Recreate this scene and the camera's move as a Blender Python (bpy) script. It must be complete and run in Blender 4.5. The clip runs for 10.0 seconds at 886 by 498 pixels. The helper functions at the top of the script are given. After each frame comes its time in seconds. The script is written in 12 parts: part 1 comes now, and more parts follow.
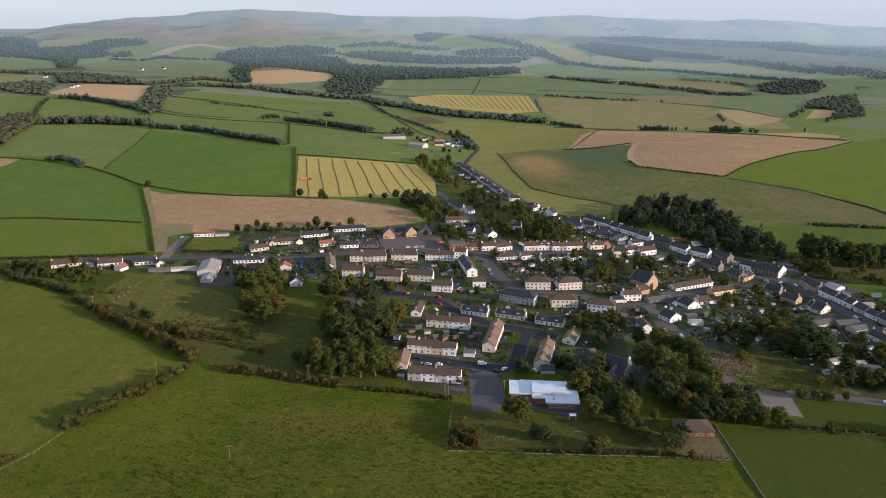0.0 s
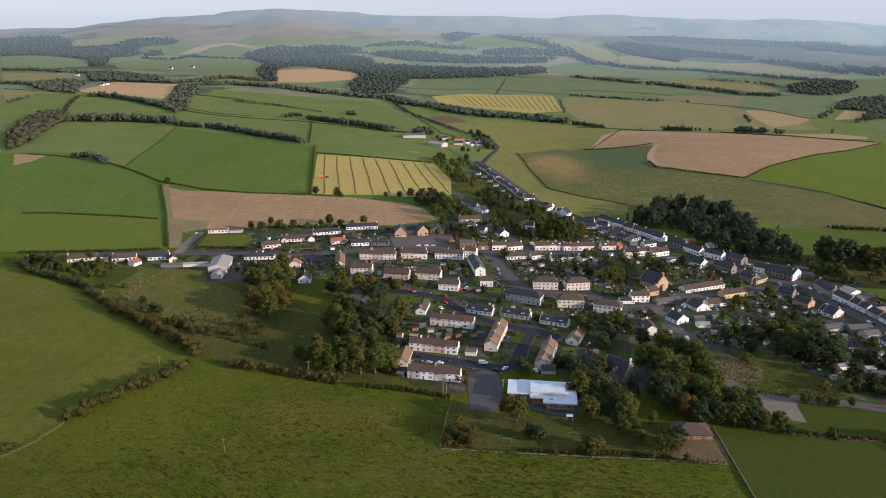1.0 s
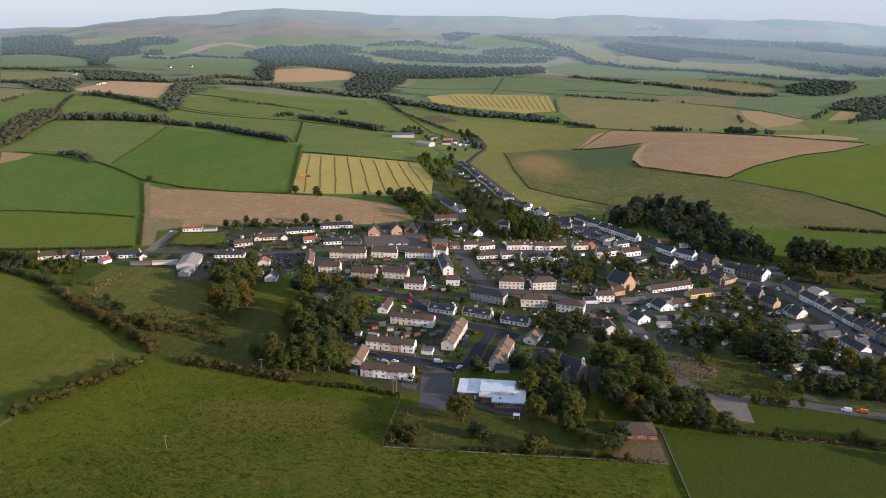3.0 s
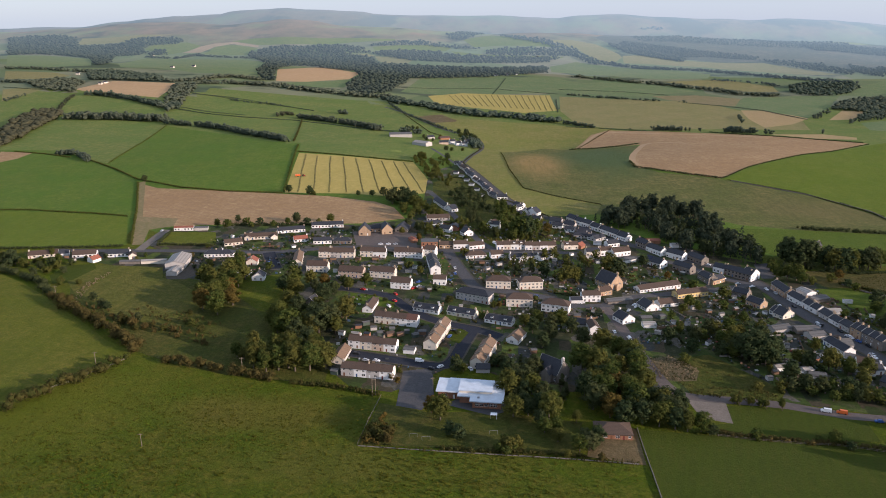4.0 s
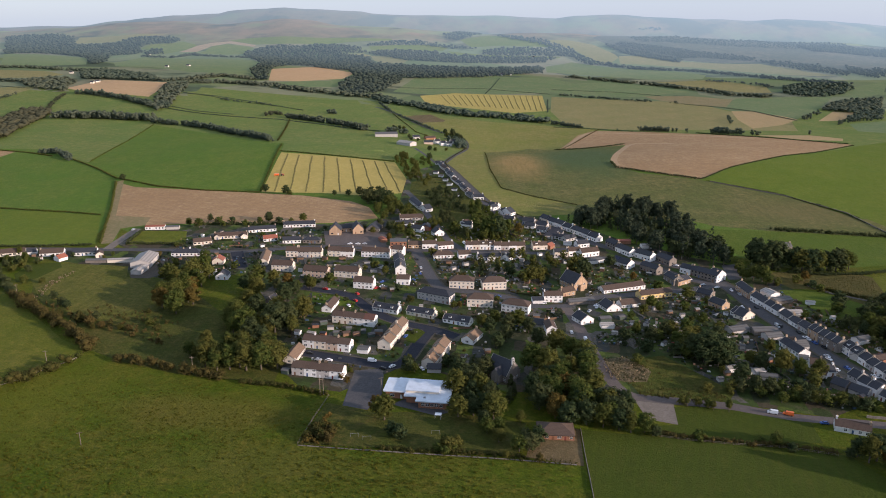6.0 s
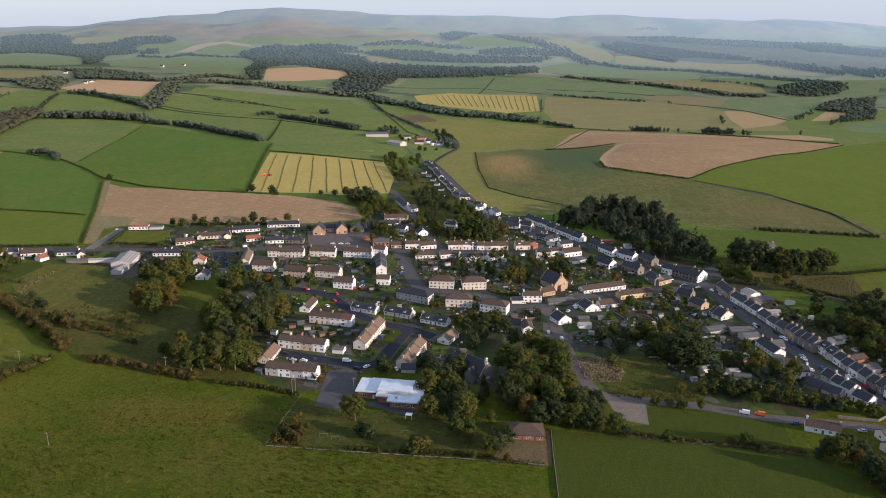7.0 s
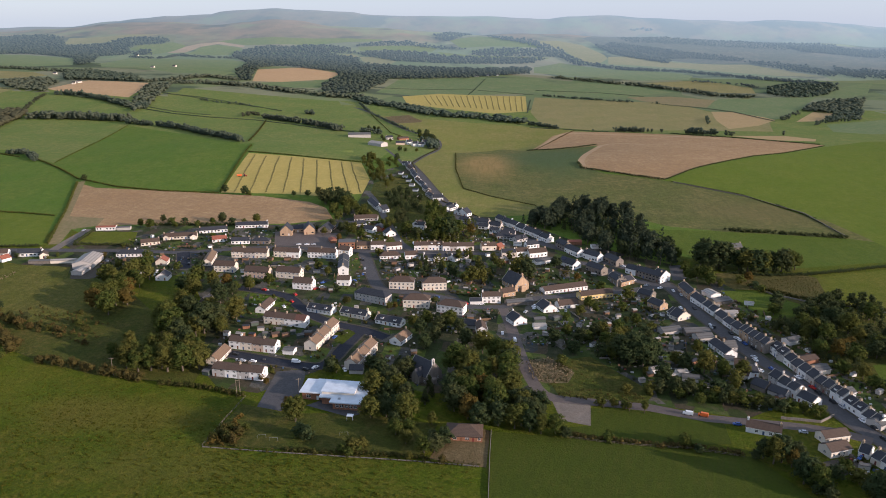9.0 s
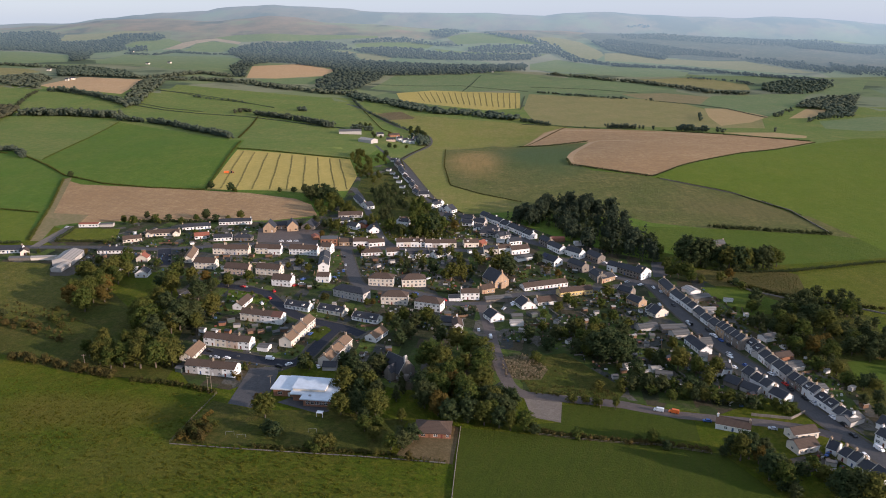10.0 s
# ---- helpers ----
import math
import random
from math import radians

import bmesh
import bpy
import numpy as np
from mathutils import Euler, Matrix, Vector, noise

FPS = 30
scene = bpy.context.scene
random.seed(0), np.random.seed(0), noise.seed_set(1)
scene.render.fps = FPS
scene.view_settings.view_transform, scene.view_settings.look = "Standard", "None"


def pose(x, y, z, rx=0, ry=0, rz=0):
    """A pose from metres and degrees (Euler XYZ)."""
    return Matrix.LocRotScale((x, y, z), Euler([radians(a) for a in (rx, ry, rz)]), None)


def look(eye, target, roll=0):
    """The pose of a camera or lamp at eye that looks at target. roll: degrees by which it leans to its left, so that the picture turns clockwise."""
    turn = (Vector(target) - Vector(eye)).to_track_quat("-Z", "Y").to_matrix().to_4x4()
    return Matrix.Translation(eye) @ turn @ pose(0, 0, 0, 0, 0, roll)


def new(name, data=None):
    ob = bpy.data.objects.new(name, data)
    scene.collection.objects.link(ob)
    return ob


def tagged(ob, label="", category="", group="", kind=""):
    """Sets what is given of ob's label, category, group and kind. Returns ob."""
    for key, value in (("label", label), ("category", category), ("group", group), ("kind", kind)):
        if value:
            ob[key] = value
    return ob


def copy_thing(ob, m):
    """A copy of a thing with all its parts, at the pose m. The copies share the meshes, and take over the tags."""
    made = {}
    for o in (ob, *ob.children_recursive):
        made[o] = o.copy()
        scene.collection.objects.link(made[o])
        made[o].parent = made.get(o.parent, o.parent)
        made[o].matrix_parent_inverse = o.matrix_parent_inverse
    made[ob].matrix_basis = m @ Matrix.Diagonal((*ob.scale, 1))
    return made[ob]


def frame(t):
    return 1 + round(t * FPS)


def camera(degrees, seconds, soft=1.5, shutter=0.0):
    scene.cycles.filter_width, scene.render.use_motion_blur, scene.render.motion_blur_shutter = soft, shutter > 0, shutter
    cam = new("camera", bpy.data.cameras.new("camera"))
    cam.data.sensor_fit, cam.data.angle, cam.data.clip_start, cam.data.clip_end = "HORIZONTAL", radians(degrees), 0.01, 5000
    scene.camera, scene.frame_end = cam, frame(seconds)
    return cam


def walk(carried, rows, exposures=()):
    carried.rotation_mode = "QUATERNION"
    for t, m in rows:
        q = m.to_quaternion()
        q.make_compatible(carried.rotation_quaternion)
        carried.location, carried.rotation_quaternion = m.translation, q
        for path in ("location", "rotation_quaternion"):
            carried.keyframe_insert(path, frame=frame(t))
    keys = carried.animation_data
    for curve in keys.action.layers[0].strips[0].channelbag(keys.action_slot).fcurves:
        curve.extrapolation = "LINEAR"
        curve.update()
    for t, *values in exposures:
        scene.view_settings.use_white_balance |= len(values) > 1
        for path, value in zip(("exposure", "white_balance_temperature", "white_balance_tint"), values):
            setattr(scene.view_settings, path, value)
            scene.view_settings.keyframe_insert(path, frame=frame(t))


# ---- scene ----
cam = camera(61.4, 10.0, 0.95)
PATH = [
    (0, (-12.153, -1.521, 196.89), (-12.148, 0.393, 196.311), -0.1),
    (0.5, (-4.532, -1.591, 196.562), (-4.57, 0.323, 195.983), -0.1),
    (1, (3.026, -1.593, 196.288), (2.957, 0.319, 195.708), -0.1),
    (1.5, (10.526, -1.531, 196.061), (10.454, 0.382, 195.482), -0.0),
    (2, (17.976, -1.406, 195.878), (17.904, 0.507, 195.298), -0.0),
    (2.5, (25.382, -1.223, 195.733), (25.303, 0.69, 195.154), -0.0),
    (3, (32.752, -0.983, 195.621), (32.668, 0.929, 195.041), -0.0),
    (4.5, (54.71, 0.043, 195.433), (54.603, 1.954, 194.852), 0.0),
    (5, (62.002, 0.477, 195.402), (61.894, 2.388, 194.821), 0.1),
    (5.5, (69.292, 0.953, 195.379), (69.185, 2.864, 194.798), 0.1),
    (7, (91.216, 2.599, 195.304), (91.111, 4.51, 194.723), 0.1),
    (7.5, (98.565, 3.21, 195.26), (98.461, 5.122, 194.68), 0.1),
    (8, (105.946, 3.849, 195.198), (105.842, 5.76, 194.618), 0.1),
    (8.5, (113.366, 4.511, 195.113), (113.262, 6.422, 194.534), 0.1),
    (9, (120.832, 5.194, 195.0), (120.728, 7.105, 194.421), 0.1),
    (9.5, (128.35, 5.895, 194.854), (128.246, 7.806, 194.276), 0.1),
    (10, (135.928, 6.61, 194.669), (135.825, 8.519, 194.082), 0.1),
]
walk(cam, [(t, look(eye, target, roll)) for t, eye, target, roll in PATH])

# ---- light ----
SUN_TURN, SUN_HIGH = 111.0, 13.0
world = bpy.data.worlds.new("evening_sky")
scene.world = world
world.use_nodes = True
sky = world.node_tree.nodes.new("ShaderNodeTexSky")
sky.sky_type, sky.sun_disc = "NISHITA", False
sky.sun_elevation, sky.sun_rotation = radians(SUN_HIGH), radians(SUN_TURN)
sky.altitude, sky.air_density, sky.dust_density, sky.ozone_density = 200.0, 1.0, 0.8, 1.5
# thin high haze evens out the sky
haze = world.node_tree.nodes.new("ShaderNodeMix")
haze.data_type = "RGBA"
haze.inputs[0].default_value = 0.74
haze.inputs[7].default_value = (3.2, 3.72, 5.0, 1)
world.node_tree.links.new(sky.outputs[0], haze.inputs[6])
world.node_tree.links.new(haze.outputs[2], world.node_tree.nodes["Background"].inputs["Color"])
world.node_tree.nodes["Background"].inputs["Strength"].default_value = 0.12
sun = new("sun", bpy.data.lights.new("sun", "SUN"))
sun.data.energy, sun.data.angle, sun.data.color = 4.15, radians(0.6), (1.0, 0.8, 0.71)
sun.matrix_basis = look((math.sin(radians(SUN_TURN)), math.cos(radians(SUN_TURN)), math.tan(radians(SUN_HIGH))), (0, 0, 0))
scene.view_settings.exposure = 0.65

# ---- materials ----
def nodes(name, rough=0.9, spec=0.3):
    m = bpy.data.materials.new(name)
    m.use_nodes = True
    b = m.node_tree.nodes["Principled BSDF"]
    b.inputs["Roughness"].default_value = rough
    b.inputs["Specular IOR Level"].default_value = spec
    return m, m.node_tree, b


def add(tree, kind, **values):
    n = tree.nodes.new(kind)
    for k, v in values.items():
        if k in n.inputs:
            n.inputs[k].default_value = v
    return n


def noise_of(tree, where, scale, detail=4.0, rough=0.6):
    n = add(tree, "ShaderNodeTexNoise", Scale=scale, Detail=detail, Roughness=rough)
    tree.links.new(where, n.inputs["Vector"])
    return n.outputs["Fac"]


def span(tree, fac, lo, hi, a=0.0, b=1.0):
    n = add(tree, "ShaderNodeMapRange")
    for key, v in zip(("From Min", "From Max", "To Min", "To Max"), (lo, hi, a, b)):
        n.inputs[key].default_value = v
    tree.links.new(fac, n.inputs["Value"])
    return n.outputs["Result"]


def blend(tree, fac, a, b, how="MIX"):
    n = tree.nodes.new("ShaderNodeMix")
    n.data_type, n.blend_type = "RGBA", how
    for socket, v in ((n.inputs[0], fac), (n.inputs[6], a), (n.inputs[7], b)):
        if hasattr(v, "is_linked"):
            tree.links.new(v, socket)
        else:
            socket.default_value = (*v, 1) if isinstance(v, tuple) else v
    return n.outputs[2]


def world_place(tree):
    return tree.nodes.new("ShaderNodeNewGeometry").outputs["Position"]


def relief(tree, b, height, strength, distance):
    n = add(tree, "ShaderNodeBump", Strength=strength, Distance=distance)
    tree.links.new(height, n.inputs["Height"])
    tree.links.new(n.outputs["Normal"], b.inputs["Normal"])


def haze_glow(t, b, p, glow):
    """Haze put in as bluish emission on the far surfaces, growing towards the horizon."""
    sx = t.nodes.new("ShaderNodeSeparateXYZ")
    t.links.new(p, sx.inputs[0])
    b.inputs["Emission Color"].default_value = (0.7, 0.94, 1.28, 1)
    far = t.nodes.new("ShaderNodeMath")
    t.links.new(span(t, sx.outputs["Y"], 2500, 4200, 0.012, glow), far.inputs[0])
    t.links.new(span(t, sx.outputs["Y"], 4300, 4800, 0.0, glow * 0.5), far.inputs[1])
    # this emitted haze is made stronger towards the sun
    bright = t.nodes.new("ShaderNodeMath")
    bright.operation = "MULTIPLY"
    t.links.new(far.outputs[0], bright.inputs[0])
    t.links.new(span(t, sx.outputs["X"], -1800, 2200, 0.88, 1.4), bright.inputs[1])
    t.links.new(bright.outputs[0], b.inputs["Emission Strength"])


def ground_mat(name, base, dry, dark, fine=0.35, patch=0.03, dryness=0.5, bumpy=0.5, rows=None, row_colour=None, row_width=0.35, glow=0.0, streaks=0.3, dip=None):
    """Grass, stubble or soil: broad patches, tufts, faint streaks of grazing and mowing, and where rows=(turn, spacing)
    lines along one way; dip lists (x, y, wide, long, colour, strength), soft patches of other grass, or of shade and
    sunlight put into the colour.
    """
    m, t, b = nodes(name, 0.95, 0.1)
    p = world_place(t)
    broad = span(t, noise_of(t, p, patch, 5, 0.65), 0.36, 0.66)
    mid = span(t, noise_of(t, p, patch * 6, 5, 0.7), 0.38, 0.66)
    tuft = span(t, noise_of(t, p, fine, 6, 0.75), 0.4, 0.62)
    c = blend(t, span(t, broad, 0, 1, 0, dryness), base, dry)
    c = blend(t, span(t, mid, 0, 1, 0, 0.55), c, dark)
    c = blend(t, span(t, tuft, 0, 1, 0.0, 0.7), c, dark)
    spots = span(t, noise_of(t, p, fine * 0.45, 5, 0.65), 0.52, 0.66)
    both = t.nodes.new("ShaderNodeMath")
    both.operation = "MULTIPLY"
    t.links.new(span(t, spots, 0, 1, 0, dryness * 0.9), both.inputs[0])
    t.links.new(span(t, broad, 0, 1, 0.25, 1), both.inputs[1])
    c = blend(t, both.outputs[0], c, dry)
    for hollow in dip or ():
        mp = t.nodes.new("ShaderNodeMapping")
        mp.vector_type = "TEXTURE"
        mp.inputs["Location"].default_value = (hollow[0], hollow[1], 0)
        mp.inputs["Scale"].default_value = (hollow[2], hollow[3], 400)
        t.links.new(p, mp.inputs["Vector"])
        away = t.nodes.new("ShaderNodeVectorMath")
        away.operation = "LENGTH"
        t.links.new(mp.outputs["Vector"], away.inputs[0])
        wav = t.nodes.new("ShaderNodeMath")
        wav.operation = "MULTIPLY_ADD"
        t.links.new(noise_of(t, p, 0.009, 5, 0.65), wav.inputs[0])
        wav.inputs[1].default_value = 1.3
        t.links.new(away.outputs["Value"], wav.inputs[2])
        c = blend(t, span(t, wav.outputs[0], 1.15, 2.0, hollow[5], 0.0), c, hollow[4])
    if streaks:
        mp = t.nodes.new("ShaderNodeMapping")
        mp.inputs["Rotation"].default_value[2] = 0.5 + 7 * patch + 3 * base[0]
        mp.inputs["Scale"].default_value = (0.22, 0.012, 1)
        t.links.new(p, mp.inputs["Vector"])
        c = blend(t, span(t, noise_of(t, mp.outputs["Vector"], 1.0, 5, 0.65), 0.45, 0.65, 0, streaks), c, dark)
    if rows:
        mp = t.nodes.new("ShaderNodeMapping")
        mp.inputs["Rotation"].default_value[2] = rows[0]
        t.links.new(p, mp.inputs["Vector"])
        w = add(t, "ShaderNodeTexWave", Scale=1.0 / rows[1] * 0.31831 * 0.987, Distortion=1.2, Detail=2.0)
        w.inputs["Detail Scale"].default_value = 0.4
        t.links.new(mp.outputs["Vector"], w.inputs["Vector"])
        c = blend(t, span(t, w.outputs["Fac"], 1 - row_width, 1.0, 0, 0.75), c, row_colour)
    t.links.new(c, b.inputs["Base Color"])
    if bumpy:
        relief(t, b, tuft, bumpy, 0.6)
    if glow:
        haze_glow(t, b, p, glow)
    return m


def wall_mat(name, base, stain, mottled=0.35, blocks=0.0):
    m, t, b = nodes(name, 0.9, 0.2)
    p = world_place(t)
    c = blend(t, span(t, noise_of(t, p, 0.5, 6, 0.7), 0.4, 0.75, 0, mottled), base, stain)
    c = blend(t, span(t, noise_of(t, p, 4.0, 3, 0.6), 0.35, 0.7, 0, mottled * 0.6), c, stain)
    info = t.nodes.new("ShaderNodeObjectInfo")
    c = blend(t, span(t, info.outputs["Random"], 0, 1, 0, 0.22), c, stain)
    if blocks:
        bk = add(t, "ShaderNodeTexBrick", Scale=1.0)
        bk.inputs["Color1"].default_value, bk.inputs["Color2"].default_value = (1, 1, 1, 1), (0.6, 0.6, 0.6, 1)
        bk.inputs["Mortar"].default_value = (0.8, 0.8, 0.8, 1)
        bk.inputs["Brick Width"].default_value, bk.inputs["Row Height"].default_value = blocks, blocks * 0.5
        t.links.new(p, bk.inputs["Vector"])
        c = blend(t, 0.6, c, bk.outputs["Color"], "MULTIPLY")
    t.links.new(c, b.inputs["Base Color"])
    relief(t, b, noise_of(t, p, 9.0, 3), 0.25, 0.03)
    return m


def roof_mat(name, base, moss, course=0.3, rough=0.75):
    """Slates or tiles: courses by height, weathered patches, lichen."""
    m, t, b = nodes(name, rough, 0.2)
    p = world_place(t)
    info = t.nodes.new("ShaderNodeObjectInfo")
    c = blend(t, span(t, info.outputs["Random"], 0, 1, 0.0, 0.45), base, moss)
    c = blend(t, span(t, noise_of(t, p, 0.35, 6, 0.7), 0.42, 0.72, 0, 0.6), c, moss)
    c = blend(t, span(t, noise_of(t, p, 2.2, 4, 0.7), 0.4, 0.7, 0, 0.5), c, tuple(v * 0.55 for v in base))
    w = add(t, "ShaderNodeTexWave", Scale=1.0 / course * 0.31831, Distortion=0.4)
    w.bands_direction = "Z"
    t.links.new(p, w.inputs["Vector"])
    c = blend(t, span(t, w.outputs["Fac"], 0.0, 0.35, 0.35, 0.0), c, (0.02, 0.02, 0.02))
    t.links.new(c, b.inputs["Base Color"])
    relief(t, b, w.outputs["Fac"], 0.3, 0.04)
    return m


def leaf_mat(name, a, bcol, dry, glow=0.0):
    m, t, b = nodes(name, 0.9, 0.06)
    g = t.nodes.new("ShaderNodeNewGeometry")
    info = t.nodes.new("ShaderNodeObjectInfo")
    c = blend(t, g.outputs["Random Per Island"], a, bcol)
    c = blend(t, span(t, info.outputs["Random"], 0.25, 1, 0, 0.65), c, dry)
    c = blend(t, span(t, noise_of(t, g.outputs["Position"], 0.28, 4), 0.48, 0.72, 0, 0.55), c, dry)
    t.links.new(c, b.inputs["Base Color"])
    if glow:
        haze_glow(t, b, g.outputs["Position"], glow)
    tr = t.nodes.new("ShaderNodeBsdfTranslucent")
    t.links.new(c, tr.inputs["Color"])
    mx = t.nodes.new("ShaderNodeMixShader")
    mx.inputs[0].default_value = 0.42
    out = t.nodes["Material Output"]
    t.links.new(b.outputs[0], mx.inputs[1])
    t.links.new(tr.outputs[0], mx.inputs[2])
    t.links.new(mx.outputs[0], out.inputs["Surface"])
    return m


def plain_mat(name, colour, rough=0.6, metal=0.0, vary=0.25, scale=1.5):
    m, t, b = nodes(name, rough, 0.4)
    b.inputs["Metallic"].default_value = metal
    p = world_place(t)
    c = blend(t, span(t, noise_of(t, p, scale, 5, 0.7), 0.4, 0.72, 0, vary), colour, tuple(v * 0.5 for v in colour))
    t.links.new(c, b.inputs["Base Color"])
    return m


def patchwork_mat(name, glow=0.0):
    """Distant farmland: parcels of pasture, stubble and rough grazing, and moor on the high ground. With glow the far
    hills emit a little, in place of haze in the air before them.
    """
    m, t, b = nodes(name, 0.97, 0.05)
    p = world_place(t)
    mp = t.nodes.new("ShaderNodeMapping")
    mp.inputs["Scale"].default_value = (0.0042, 0.0026, 0.0)
    mp.inputs["Rotation"].default_value[2] = 0.35
    t.links.new(p, mp.inputs["Vector"])
    v = add(t, "ShaderNodeTexVoronoi", Scale=1.0, Randomness=0.8)
    v.voronoi_dimensions, v.distance = "2D", "CHEBYCHEV"
    t.links.new(mp.outputs["Vector"], v.inputs["Vector"])
    sp = t.nodes.new("ShaderNodeSeparateColor")
    t.links.new(v.outputs["Color"], sp.inputs[0])
    r = t.nodes.new("ShaderNodeValToRGB")
    r.color_ramp.interpolation = "CONSTANT"
    stops = ((0.0, (0.115, 0.155, 0.068)), (0.18, (0.16, 0.19, 0.085)), (0.36, (0.13, 0.17, 0.075)), (0.52, (0.205, 0.205, 0.125)),
             (0.66, (0.135, 0.18, 0.1)), (0.78, (0.2, 0.19, 0.12)), (0.88, (0.17, 0.195, 0.115)))
    while len(r.color_ramp.elements) < len(stops):
        r.color_ramp.elements.new(0.5)
    for e, (at, col) in zip(r.color_ramp.elements, stops):
        e.position, e.color = at, (*col, 1)
    t.links.new(sp.outputs[0], r.inputs[0])
    c = blend(t, span(t, noise_of(t, p, 0.005, 6, 0.72), 0.38, 0.66, 0, 0.75), r.outputs[0], (0.14, 0.16, 0.085))
    sx = t.nodes.new("ShaderNodeSeparateXYZ")
    t.links.new(p, sx.inputs[0])
    wav = t.nodes.new("ShaderNodeMath")
    wav.operation = "MULTIPLY_ADD"
    t.links.new(noise_of(t, p, 0.0035, 5, 0.65), wav.inputs[0])
    wav.inputs[1].default_value = 130.0
    t.links.new(sx.outputs["Z"], wav.inputs[2])
    moor = blend(t, span(t, noise_of(t, p, 0.006, 6, 0.7), 0.4, 0.66), (0.2, 0.15, 0.092), (0.12, 0.112, 0.072))
    moor = blend(t, span(t, noise_of(t, p, 0.0024, 4, 0.6), 0.5, 0.62, 0, 0.75), moor, (0.17, 0.205, 0.095))
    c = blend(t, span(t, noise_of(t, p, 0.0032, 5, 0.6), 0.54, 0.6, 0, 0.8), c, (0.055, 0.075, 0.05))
    moor = blend(t, span(t, noise_of(t, p, 0.0028, 4, 0.55), 0.55, 0.62, 0, 0.75), moor, (0.06, 0.078, 0.058))
    c = blend(t, span(t, wav.outputs[0], 150, 205), c, moor)
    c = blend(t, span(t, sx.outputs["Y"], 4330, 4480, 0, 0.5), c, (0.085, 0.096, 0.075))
    t.links.new(c, b.inputs["Base Color"])
    if glow:
        haze_glow(t, b, p, glow)
    return m


def plots_mat():
    """Back gardens: small plots of lawn, soil, gravel and paving side by side."""
    m, t, b = nodes("garden_plots", 0.95, 0.1)
    p = world_place(t)
    mp = t.nodes.new("ShaderNodeMapping")
    mp.inputs["Scale"].default_value = (0.12, 0.07, 0.0)
    mp.inputs["Rotation"].default_value[2] = 0.12
    t.links.new(p, mp.inputs["Vector"])
    v = add(t, "ShaderNodeTexVoronoi", Scale=1.0, Randomness=0.7)
    v.voronoi_dimensions, v.distance = "2D", "CHEBYCHEV"
    t.links.new(mp.outputs["Vector"], v.inputs["Vector"])
    sp = t.nodes.new("ShaderNodeSeparateColor")
    t.links.new(v.outputs["Color"], sp.inputs[0])
    r = t.nodes.new("ShaderNodeValToRGB")
    r.color_ramp.interpolation = "CONSTANT"
    stops = ((0.0, (0.05, 0.075, 0.018)), (0.22, (0.035, 0.04, 0.02)), (0.36, (0.08, 0.11, 0.022)), (0.48, (0.07, 0.055, 0.036)),
             (0.62, (0.04, 0.055, 0.018)), (0.76, (0.115, 0.105, 0.092)), (0.88, (0.055, 0.056, 0.056)))
    while len(r.color_ramp.elements) < len(stops):
        r.color_ramp.elements.new(0.5)
    for e, (at, col) in zip(r.color_ramp.elements, stops):
        e.position, e.color = at, (*col, 1)
    t.links.new(sp.outputs[0], r.inputs[0])
    c = blend(t, span(t, noise_of(t, p, 0.5, 6, 0.75), 0.42, 0.64, 0, 0.65), r.outputs[0], (0.025, 0.033, 0.012))
    c = blend(t, span(t, noise_of(t, p, 0.14, 4, 0.7), 0.52, 0.68, 0, 0.55), c, (0.1, 0.085, 0.05))
    t.links.new(c, b.inputs["Base Color"])
    relief(t, b, noise_of(t, p, 0.8, 5, 0.7), 0.8, 0.5)
    return m


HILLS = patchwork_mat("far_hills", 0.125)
# The patch at (-175, 330) paints sunlight on the slope; the others are brown grass.
GRASS = ground_mat("pasture_grass", (0.096, 0.133, 0.0072), (0.172, 0.142, 0.023), (0.05, 0.079, 0.0043), 0.6, 0.04, 0.85, 1.0, streaks=0.15, dip=[(-175, 330, 60, 60, (0.128, 0.142, 0.012), 0.5), (-70, 335, 42, 18, (0.16, 0.13, 0.026), 0.5), (-20, 290, 40, 14, (0.146, 0.13, 0.026), 0.4)])
# Brighter, yellower pasture copy: low sun on the slope put into its colour.
GRASS_SUN = ground_mat("sunlit_pasture_grass", (0.134, 0.155, 0.0165), (0.2, 0.17, 0.035), (0.076, 0.1, 0.0105), 0.7, 0.022, 0.75, 0.9)
GRASS_BRIGHT = ground_mat("fresh_meadow_grass", (0.086, 0.128, 0.0155), (0.128, 0.142, 0.024), (0.06, 0.094, 0.012), 0.5, 0.03, 0.6, 0.7)
GRASS_DEEP = ground_mat("deep_green_pasture", (0.095, 0.162, 0.02), (0.152, 0.174, 0.034), (0.063, 0.114, 0.0145), 0.3, 0.013, 0.75, 0.7)
# Duller green for middle-distance pastures, with haze worked into the colour.
GRASS_MID = ground_mat("dull_green_pasture", (0.13, 0.18, 0.04), (0.214, 0.205, 0.062), (0.09, 0.132, 0.03), 0.2, 0.013, 0.85, 0.6)
# The dark green patch at x 225 paints the shade of the slope.
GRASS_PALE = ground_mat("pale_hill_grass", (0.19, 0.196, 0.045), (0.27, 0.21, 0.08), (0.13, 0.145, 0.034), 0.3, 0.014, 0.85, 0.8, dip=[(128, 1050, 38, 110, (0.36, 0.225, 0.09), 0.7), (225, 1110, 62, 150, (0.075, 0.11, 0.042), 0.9)])
